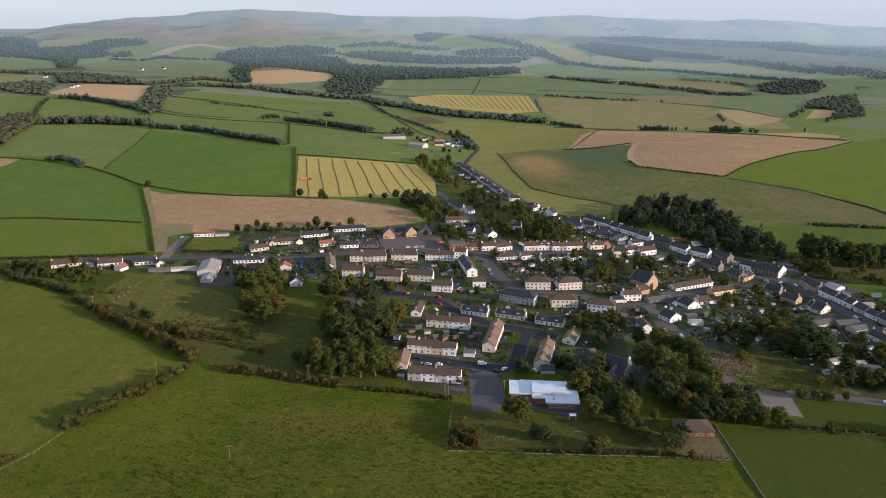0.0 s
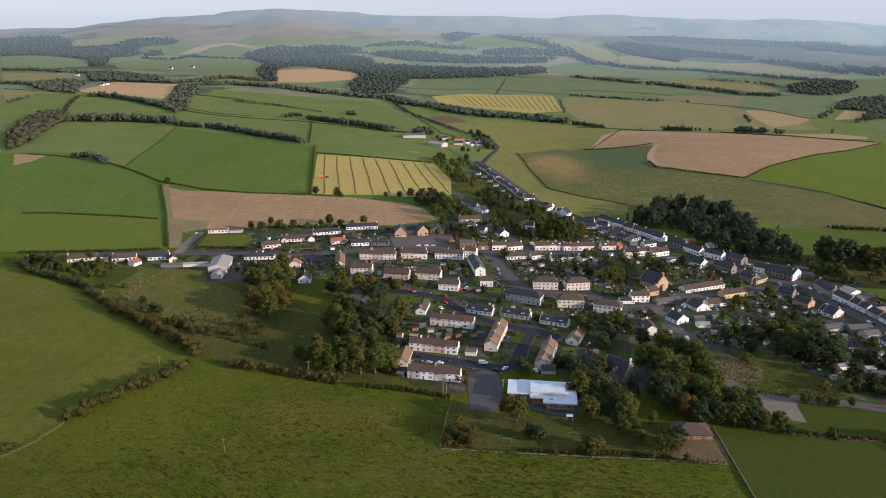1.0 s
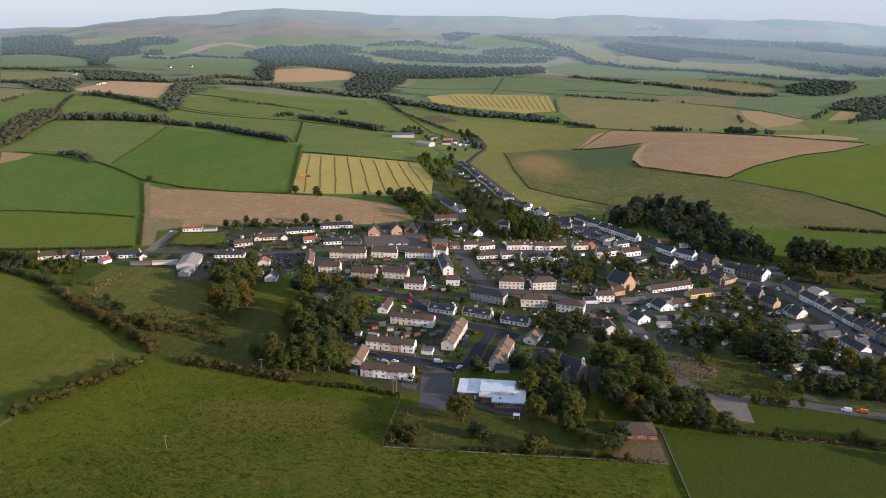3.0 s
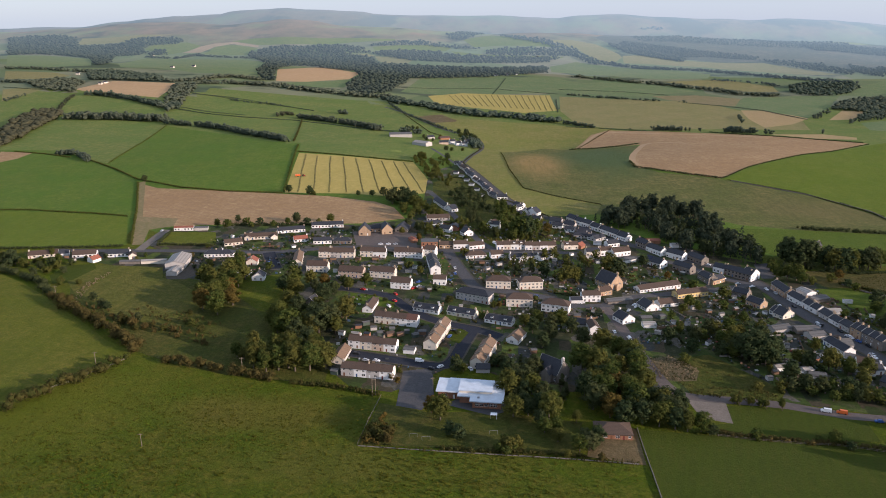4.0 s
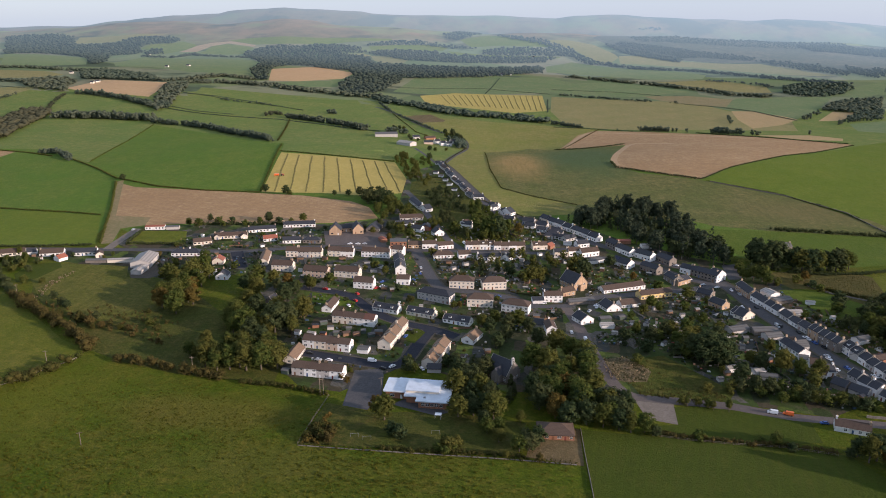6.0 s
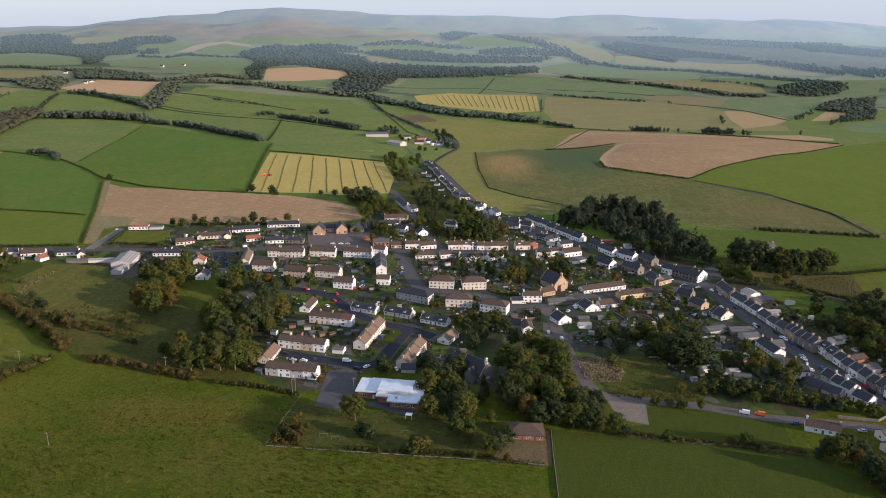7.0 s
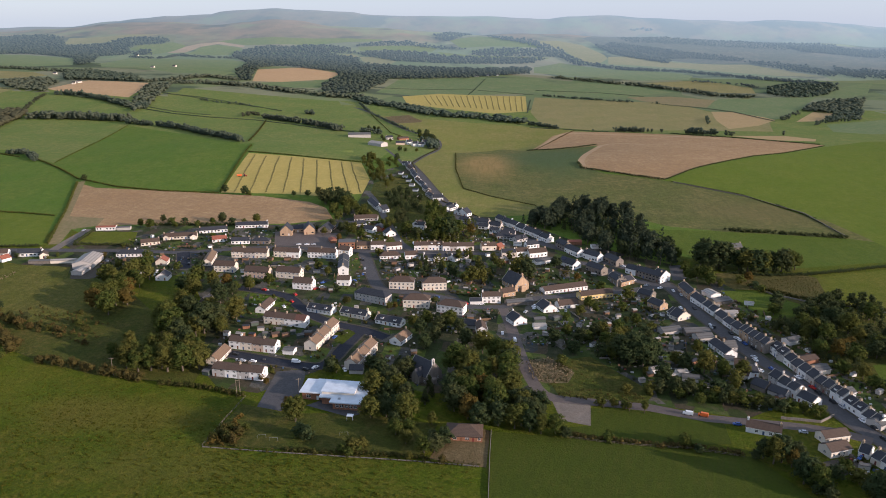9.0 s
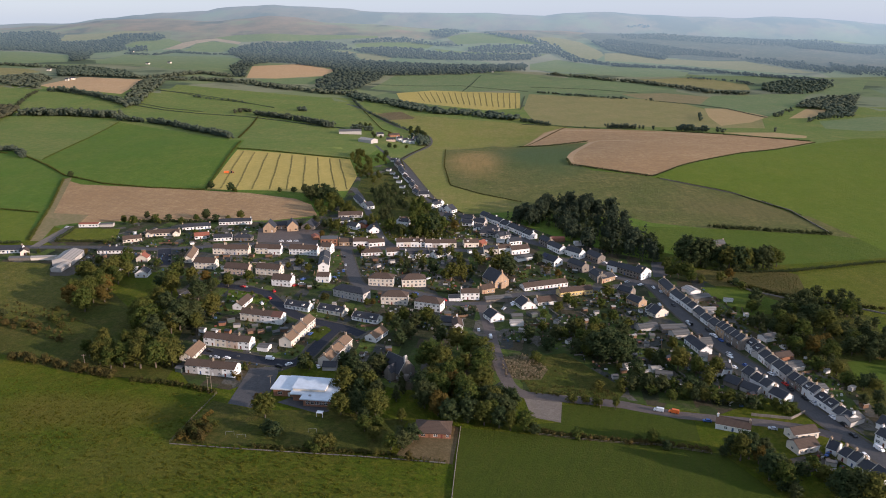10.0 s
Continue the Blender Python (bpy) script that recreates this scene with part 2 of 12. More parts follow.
# Same painted slope shade in the last patch; the others are browner grass.
GRASS_ROUGH = ground_mat("rough_hill_grass", (0.122, 0.138, 0.036), (0.205, 0.17, 0.065), (0.068, 0.082, 0.024), 0.3, 0.02, 0.95, 0.9, dip=[(128, 1050, 38, 110, (0.34, 0.22, 0.085), 0.7), (420, 800, 70, 50, (0.165, 0.13, 0.055), 0.5), (225, 1090, 66, 150, (0.075, 0.11, 0.042), 0.9)])
# Paler, bluer pasture copy for the far fields: haze as base colour.
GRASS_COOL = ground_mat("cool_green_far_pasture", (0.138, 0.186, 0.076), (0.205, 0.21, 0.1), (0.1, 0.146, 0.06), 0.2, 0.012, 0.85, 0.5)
GRASS_MEADOW = ground_mat("sunny_sheep_pasture", (0.114, 0.16, 0.0175), (0.162, 0.172, 0.029), (0.082, 0.12, 0.0128), 0.5, 0.02, 0.7, 0.7)
BANK = ground_mat("olive_bank_grass", (0.132, 0.14, 0.024), (0.205, 0.165, 0.045), (0.07, 0.084, 0.015), 0.5, 0.045, 0.8, 1.0)
WEEDY = ground_mat("brown_rushy_grass", (0.115, 0.105, 0.028), (0.18, 0.13, 0.05), (0.06, 0.062, 0.018), 0.4, 0.05, 0.8, 1.0)
GRASS_OCHRE = ground_mat("ochre_grazing", (0.225, 0.205, 0.08), (0.31, 0.235, 0.11), (0.165, 0.16, 0.058), 0.4, 0.016, 0.8, 0.6)
SCRUB = ground_mat("scrubby_hollow_grass", (0.088, 0.108, 0.017), (0.155, 0.118, 0.036), (0.042, 0.056, 0.01), 0.5, 0.05, 0.7, 1.0)
GARDEN = plots_mat()
LAWN = ground_mat("mown_lawn", (0.054, 0.076, 0.0078), (0.08, 0.082, 0.014), (0.037, 0.054, 0.0065), 0.7, 0.03, 0.7, 0.6, rows=(0.3, 5.0), row_colour=(0.051, 0.071, 0.0078))
PLOUGH = ground_mat("ploughed_soil", (0.365, 0.235, 0.114), (0.46, 0.32, 0.17), (0.25, 0.158, 0.082), 0.3, 0.012, 0.9, 0.8, rows=(1.1, 6.0), row_colour=(0.28, 0.178, 0.104), row_width=0.3)
PLOUGH_EDGE = ground_mat("dry_ploughed_headland", (0.42, 0.29, 0.165), (0.47, 0.34, 0.2), (0.34, 0.225, 0.125), 0.4, 0.03, 0.8, 0.6)
STUBBLE_DULL = ground_mat("weathered_stubble", (0.4, 0.265, 0.13), (0.45, 0.3, 0.155), (0.27, 0.215, 0.1), 0.3, 0.02, 0.7, 0.5)
BRACKEN = ground_mat("brown_bracken_grazing", (0.23, 0.18, 0.09), (0.3, 0.21, 0.12), (0.15, 0.145, 0.062), 0.3, 0.03, 0.9, 0.6)
STUBBLE = ground_mat("golden_stubble", (0.44, 0.285, 0.148), (0.49, 0.335, 0.185), (0.35, 0.23, 0.12), 0.2, 0.014, 0.7, 0.4)
HAY = ground_mat("cut_hay_meadow", (0.43, 0.325, 0.1), (0.5, 0.37, 0.125), (0.3, 0.255, 0.07), 0.35, 0.02, 0.7, 0.6, rows=(1.42, 4.2), row_colour=(0.36, 0.29, 0.085))
SWATH = ground_mat("drying_hay", (0.235, 0.19, 0.065), (0.29, 0.225, 0.085), (0.16, 0.14, 0.046), 0.8, 0.2, 0.5, 0.8)
WEEDS = ground_mat("dry_docks_and_weeds", (0.17, 0.14, 0.07), (0.32, 0.24, 0.15), (0.07, 0.07, 0.028), 0.5, 0.12, 0.8, 1.0)
# These far fields and the felled slope emit a bluish veil for haze.
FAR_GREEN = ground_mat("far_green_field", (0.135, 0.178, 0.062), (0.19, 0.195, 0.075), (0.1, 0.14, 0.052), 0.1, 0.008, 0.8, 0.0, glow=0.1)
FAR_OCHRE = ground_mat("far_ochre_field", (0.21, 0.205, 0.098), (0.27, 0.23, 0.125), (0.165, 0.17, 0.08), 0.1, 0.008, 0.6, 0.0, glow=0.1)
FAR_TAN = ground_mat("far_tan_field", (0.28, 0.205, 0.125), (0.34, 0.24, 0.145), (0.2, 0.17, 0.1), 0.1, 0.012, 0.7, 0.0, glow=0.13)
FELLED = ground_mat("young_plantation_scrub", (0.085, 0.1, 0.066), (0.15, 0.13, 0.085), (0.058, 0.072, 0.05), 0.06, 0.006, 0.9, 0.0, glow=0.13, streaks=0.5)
# Parcel colours are paled and blued: haze over distant ground put into base colour.
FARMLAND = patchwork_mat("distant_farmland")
ASPHALT = ground_mat("worn_asphalt", (0.09, 0.088, 0.089), (0.124, 0.12, 0.118), (0.062, 0.061, 0.063), 0.9, 0.1, 0.5, 0.2)
ASPHALT_NEW = ground_mat("fresh_black_asphalt", (0.032, 0.036, 0.046), (0.05, 0.052, 0.058), (0.024, 0.027, 0.036), 0.9, 0.1, 0.4, 0.2)
PAVING = ground_mat("concrete_paving", (0.088, 0.077, 0.062), (0.13, 0.112, 0.09), (0.06, 0.053, 0.042), 0.8, 0.2, 0.5, 0.2)
EARTH = ground_mat("bare_brown_earth", (0.16, 0.112, 0.06), (0.2, 0.15, 0.085), (0.09, 0.072, 0.03), 0.6, 0.08, 0.7, 0.6)
PLAYGROUND = ground_mat("worn_playground_asphalt", (0.13, 0.108, 0.098), (0.16, 0.135, 0.12), (0.1, 0.084, 0.076), 0.8, 0.08, 0.5, 0.2)
GRAVEL = ground_mat("pale_gravel", (0.2, 0.172, 0.145), (0.26, 0.225, 0.19), (0.14, 0.12, 0.1), 0.8, 0.12, 0.6, 0.5)
WALLS = {
    "white": wall_mat("white_render", (0.8, 0.79, 0.77), (0.55, 0.52, 0.48), 0.4),
    "cream": wall_mat("cream_harling", (0.7, 0.63, 0.53), (0.48, 0.42, 0.35), 0.45),
    "grey": wall_mat("grey_roughcast", (0.48, 0.45, 0.42), (0.3, 0.28, 0.26), 0.45),
    "pink": wall_mat("pinkish_harling", (0.55, 0.42, 0.33), (0.4, 0.31, 0.25), 0.35),
    "stone": wall_mat("tan_sandstone", (0.5, 0.35, 0.225), (0.32, 0.23, 0.16), 0.5, 0.8),
    "darkstone": wall_mat("weathered_grey_stone", (0.26, 0.225, 0.19), (0.14, 0.125, 0.11), 0.6, 0.8),
    "brick": wall_mat("red_brick", (0.34, 0.165, 0.1), (0.22, 0.11, 0.07), 0.5, 0.45),
    "yellow": wall_mat("yellow_render", (0.66, 0.5, 0.22), (0.5, 0.38, 0.2), 0.3),
    "redpaint": wall_mat("red_painted_render", (0.42, 0.09, 0.05), (0.3, 0.08, 0.05), 0.3),
    "timber": wall_mat("stained_timber_boards", (0.22, 0.13, 0.08), (0.12, 0.08, 0.055), 0.5),
    "green": wall_mat("green_painted_boards", (0.075, 0.1, 0.08), (0.045, 0.06, 0.05), 0.4),
}
ROOFS = {
    "slate": roof_mat("blue_grey_slate", (0.034, 0.037, 0.046), (0.062, 0.063, 0.068), 0.3, 0.62),
    "brown": roof_mat("brown_concrete_tiles", (0.085, 0.057, 0.042), (0.115, 0.082, 0.062), 0.34),
    "tan": roof_mat("tan_concrete_tiles", (0.22, 0.145, 0.092), (0.165, 0.115, 0.08), 0.34),
    "russet": roof_mat("russet_concrete_tiles", (0.13, 0.06, 0.045), (0.15, 0.08, 0.06), 0.34),
    "red": roof_mat("red_clay_tiles", (0.34, 0.11, 0.065), (0.24, 0.1, 0.07), 0.34),
    "grey": roof_mat("grey_fibre_cement", (0.135, 0.132, 0.128), (0.09, 0.088, 0.082), 0.9),
    "metal": roof_mat("pale_metal_sheeting", (0.4, 0.375, 0.34), (0.27, 0.235, 0.2), 0.7, 0.6),
}
FOLIAGE = leaf_mat("broadleaf_foliage", (0.05, 0.078, 0.02), (0.1, 0.12, 0.028), (0.148, 0.128, 0.034))
FOLIAGE_DARK = leaf_mat("dark_foliage", (0.038, 0.06, 0.027), (0.066, 0.09, 0.036), (0.092, 0.096, 0.038))
FOLIAGE_FIR = leaf_mat("sombre_conifer_foliage", (0.042, 0.06, 0.04), (0.066, 0.086, 0.05), (0.088, 0.094, 0.052))
FOLIAGE_TURN = leaf_mat("autumn_foliage", (0.11, 0.08, 0.022), (0.18, 0.11, 0.028), (0.12, 0.1, 0.028))
FOLIAGE_HEDGE = leaf_mat("hedge_foliage", (0.052, 0.066, 0.018), (0.095, 0.086, 0.026), (0.13, 0.09, 0.034))
TUFTS = leaf_mat("rank_grass", (0.064, 0.084, 0.007), (0.12, 0.115, 0.015), (0.15, 0.118, 0.027))
FOLIAGE_DEAD = leaf_mat("dead_brown_weeds", (0.3, 0.23, 0.145), (0.45, 0.345, 0.23), (0.18, 0.15, 0.075))
# Leaves lifted towards blue-grey, painting haze over the more distant woods.
FOLIAGE_FAR = leaf_mat("woodland_foliage", (0.078, 0.108, 0.082), (0.1, 0.13, 0.09), (0.124, 0.134, 0.088))
FOLIAGE_BROWN = leaf_mat("brownish_thorn_foliage", (0.068, 0.08, 0.05), (0.09, 0.098, 0.06), (0.115, 0.105, 0.06))
# Plantation leaves emit faintly too, so haze seems to lie over them.
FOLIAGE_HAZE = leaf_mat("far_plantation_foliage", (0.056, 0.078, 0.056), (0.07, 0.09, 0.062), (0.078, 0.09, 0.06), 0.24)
FOLIAGE_LIGHT = leaf_mat("light_green_foliage", (0.085, 0.11, 0.025), (0.14, 0.15, 0.034), (0.15, 0.135, 0.04))
BARK = plain_mat("grey_brown_bark", (0.12, 0.095, 0.07), 0.9)
GLASS = nodes("dark_window_glass", 0.08, 0.6)[0]
GLASS.node_tree.nodes["Principled BSDF"].inputs["Base Color"].default_value = (0.02, 0.024, 0.03, 1)
FRAME = plain_mat("white_window_frame", (0.75, 0.74, 0.72), 0.4)
DOORS = [plain_mat(n, c, 0.45) for n, c in (("brown_door_paint", (0.16, 0.07, 0.035)), ("white_door_paint", (0.7, 0.7, 0.68)), ("blue_door_paint", (0.05, 0.1, 0.22)), ("dark_red_door_paint", (0.16, 0.035, 0.03)))]
CHIMNEY = wall_mat("chimney_render", (0.4, 0.315, 0.225), (0.26, 0.21, 0.16), 0.4)
SKEW = wall_mat("pale_coping_stone", (0.4, 0.36, 0.3), (0.26, 0.23, 0.19), 0.4)
POT = plain_mat("buff_clay_pot", (0.45, 0.3, 0.17), 0.8)
TIMBER = plain_mat("weathered_timber", (0.2, 0.16, 0.12), 0.85, 0, 0.4, 3.0)
STEEL = plain_mat("galvanised_steel", (0.35, 0.36, 0.37), 0.45, 0.6)
WHITE_ROOF = plain_mat("white_roof_membrane", (0.56, 0.62, 0.68), 0.6, 0, 0.4, 0.25)
RUBBER = plain_mat("black_rubber", (0.02, 0.02, 0.02), 0.8)
PAINTS = {n: plain_mat(n + "_car_paint", c, 0.3, 0.1, 0.05) for n, c in (("white", (0.78, 0.78, 0.78)), ("silver", (0.42, 0.44, 0.46)), ("red", (0.45, 0.03, 0.025)), ("blue", (0.04, 0.1, 0.3)), ("black", (0.02, 0.022, 0.025)), ("orange", (0.75, 0.16, 0.04)))}
SOLAR = plain_mat("solar_cells", (0.012, 0.016, 0.04), 0.2)
def clutter_mat():
    """Bins, planters, tables and toys: one dull or bright plastic or wood colour each."""
    m, t, b = nodes("garden_clutter", 0.6, 0.3)
    g = t.nodes.new("ShaderNodeNewGeometry")
    r = t.nodes.new("ShaderNodeValToRGB")
    r.color_ramp.interpolation = "CONSTANT"
    stops = ((0.0, (0.55, 0.54, 0.52)), (0.14, (0.17, 0.13, 0.095)), (0.4, (0.06, 0.065, 0.07)), (0.58, (0.28, 0.27, 0.25)), (0.76, (0.2, 0.12, 0.075)), (0.86, (0.05, 0.1, 0.17)), (0.93, (0.3, 0.08, 0.055)), (0.96, (0.06, 0.12, 0.08)))
    while len(r.color_ramp.elements) < len(stops):
        r.color_ramp.elements.new(0.5)
    for e, (at, col) in zip(r.color_ramp.elements, stops):
        e.position, e.color = at, (*col, 1)
    t.links.new(g.outputs["Random Per Island"], r.inputs[0])
    c = blend(t, span(t, noise_of(t, g.outputs["Position"], 2.5, 4), 0.4, 0.7, 0, 0.4), r.outputs[0], (0.08, 0.075, 0.06))
    t.links.new(c, b.inputs["Base Color"])
    return m


CLUTTER = clutter_mat()
FENCING = plain_mat("orange_brown_fence_panels", (0.16, 0.098, 0.058), 0.85, 0, 0.4, 1.2)

# ---- the lie of the land ----
def ramp(v):
    v = min(max(v, 0.0), 1.0)
    return v * v * (3 - 2 * v)


def bump(x, y, cx, cy, sx, sy):
    return math.exp(-((x - cx) / sx) ** 2 - ((y - cy) / sy) ** 2)


SCALE = 1.207
# crest lines of the brown moor and of the blue hills behind it: x and height
MOOR = ((-2561, 145), (-2244, 160), (-2117, 172), (-1928, 187), (-1771, 199), (-1553, 204), (-1308, 193), (-1154, 202), (-1030, 216), (-908, 207), (-696, 181),
        (-453, 167), (-150, 152), (91, 144), (331, 147), (511, 141), (691, 133), (959, 124), (1404, 113), (1846, 102), (2194, 82), (2900, 75))
RIDGE = ((-2992, 161), (-2807, 165), (-2550, 168), (-2253, 203), (-2070, 220), (-1887, 240), (-1598, 250), (-1525, 270), (-1310, 273), (-1203, 283), (-1025, 273),
         (-742, 263), (-601, 243), (-319, 243), (137, 236), (381, 226), (486, 219), (624, 236), (901, 242), (1109, 232), (1453, 219), (1660, 209), (1863, 219),
         (2103, 209), (2309, 192), (2541, 179), (3400, 150))


def crest(x, line):
    for (xa, za), (xb, zb) in zip(line, line[1:]):
        if x <= xb:
            return za + (zb - za) * ramp((x - xa) / (xb - xa)) if x > xa else line[0][1]
    return line[-1][1]


def land(x, y):
    """Height of the ground."""
    x, y = x / SCALE, y / SCALE
    z = 4.5 - 7.0 * math.tanh(x / 400)
    z += 11 * bump(x, y, 270, 860, 150, 130) - 11 * bump(x, y, 120, 1060, 110, 130) + 7 * bump(x, y, -200, 870, 170, 160)
    z -= 2.5 * bump(x, y, 150, 290, 60, 40) + 2.0 * bump(x, y, 220, 480, 60, 60)
    z += 26 * ramp((y - 1000) / 800) * ramp(-x / 800) + 20 * ramp((y - 1600) / 1500)
    far = ramp((y - 900) / 1500)
    z += far * (5 * math.sin(x / 260 + 1.3) * math.sin(y / 310) + 3 * math.sin(x / 120 + y / 170))
    z *= SCALE
    x, y = x * SCALE, y * SCALE
    z -= 4.3 * bump(x, y, -30, 365, 150, 75) + 4.5 * bump(x, y, 195, 535, 90, 55)
    z += 13 * ramp((x - 230) / 330) * bump(0, y, 0, 1150, 1, 280) + 2 * bump(x, y, -110, 950, 150, 200)
    if y > 3140:
        rough = 5 * math.sin(x / 250 + y / 400) + 3.5 * math.sin(x / 115 - y / 190 + 1) + 2 * math.sin(x / 57 + y / 86)
        z += (crest(x * 4150 / y, MOOR) + 0.8 * rough - z) * ramp((min(y, 4500) - 3140) / 1010)
        z -= 22 * bump(0, y, 0, 4420, 1, 170)
        if y > 4250:
            z += (crest(x * 4850 / y, RIDGE) + rough * 0.5 - z) * ramp((y - 4420) / 430)
        if y > 4850:
            z -= (y - 4850) * 0.5
    return z


# ---- building blocks ----
class Shape:
    """Gathers corners and faces of one mesh, in the thing's own axes."""

    def __init__(self):
        self.v, self.f = [], []

    def face(self, *points):
        n = len(self.v)
        self.v += [tuple(p) for p in points]
        self.f.append(tuple(range(n, n + len(points))))
        return self

    def box(self, x0, y0, z0, x1, y1, z1, taper=0.0):
        n, t = len(self.v), taper
        self.v += [(x0, y0, z0), (x1, y0, z0), (x1, y1, z0), (x0, y1, z0), (x0 + t, y0 + t, z1), (x1 - t, y0 + t, z1), (x1 - t, y1 - t, z1), (x0 + t, y1 - t, z1)]
        self.f += [tuple(n + i for i in q) for q in ((3, 2, 1, 0), (4, 5, 6, 7), (0, 1, 5, 4), (1, 2, 6, 5), (2, 3, 7, 6), (3, 0, 4, 7))]
        return self

    def tube(self, a, b, ra, rb, sides=8, caps=True):
        a, b = Vector(a), Vector(b)
        q = (b - a).to_track_quat("Z", "Y")
        n = len(self.v)
        for c, r in ((a, ra), (b, rb)):
            for i in range(sides):
                w = 2 * math.pi * i / sides
                self.v.append(tuple(c + q @ Vector((r * math.cos(w), r * math.sin(w), 0))))
        for i in range(sides):
            j = (i + 1) % sides
            self.f.append((n + i, n + j, n + sides + j, n + sides + i))
        if caps:
            self.f += [tuple(n + sides - 1 - i for i in range(sides)), tuple(n + sides + i for i in range(sides))]
        return self

    def mesh(self, name, material):
        me = bpy.data.meshes.new(name)
        me.from_pydata(self.v, [], self.f)
        me.materials.append(material)
        me.update()
        return me


def part(name, shape, material, parent=None, label=""):
    ob = new(name, shape.mesh(name, material) if isinstance(shape, Shape) else shape)
    ob.parent = parent
    return tagged(ob, label)


def place_on(x, y, turn=0.0, sink=0.0):
    return pose(x, y, land(x, y) - sink, 0, 0, turn)


# ---- ground sheet with fields, roads and yards cut into it ----
ZONES = []


def zone(name, label, material, corners, rank=1, lift=0.06, category="field"):
    ZONES.append((name, label, material, corners, rank, lift, category))


def strip(line, width):
    """The outline of a road of that width along a line."""
    left, right = [], []
    for i, (x, y) in enumerate(line):
        (xa, ya), (xb, yb) = line[max(i - 1, 0)], line[min(i + 1, len(line) - 1)]
        d = math.hypot(xb - xa, yb - ya)
        nx, ny = -(yb - ya) / d * width / 2, (xb - xa) / d * width / 2
        left.append((x + nx, y + ny))
        right.append((x - nx, y - ny))
    return left + right[::-1]


def smooth_line(line, step=12.0):
    """A rounded line through the given places."""
    out = []
    for i in range(len(line) - 1):
        p0, p1, p2, p3 = (Vector(line[min(max(j, 0), len(line) - 1)]) for j in (i - 1, i, i + 1, i + 2))
        n = max(2, int((p2 - p1).length / step))
        for k in range(n):
            t = k / n
            out.append(tuple(0.5 * (2 * p1 + (p2 - p0) * t + (2 * p0 - 5 * p1 + 4 * p2 - p3) * t * t + (3 * p1 - p0 - 3 * p2 + p3) * t ** 3)))
    return out + [tuple(line[-1])]


ROADS = []


def road(label, line, width, material=None, paving=0.0, name="road"):
    line, width = smooth_line(line), width * 1.15
    ROADS.append((line, width))
    if paving:
        zone("pavement", "grey concrete pavement along the village street", PAVING, strip(line, width + 2 * paving), 5, 0.2, "pavement")
    zone(name, label, material or ASPHALT, strip(line, width), 6, 0.08, "road")


def near_line(p, outline):
    """Which of the places p lie within a road's outline: tested piece by piece, so that bends may overlap."""
    n = len(outline) // 2
    ring = np.array(outline)
    left, right = ring[:n], ring[n:][::-1]
    odd = np.zeros(len(p), bool)
    for i in range(n - 1):
        quad = np.array((left[i], left[i + 1], right[i + 1], right[i]))
        side = [(b[0] - a[0]) * (p[:, 1] - a[1]) - (b[1] - a[1]) * (p[:, 0] - a[0]) for a, b in zip(quad, np.roll(quad, -1, 0))]
        odd |= (np.stack(side) <= 1e-6).all(0) | (np.stack(side) >= -1e-6).all(0)
    return odd


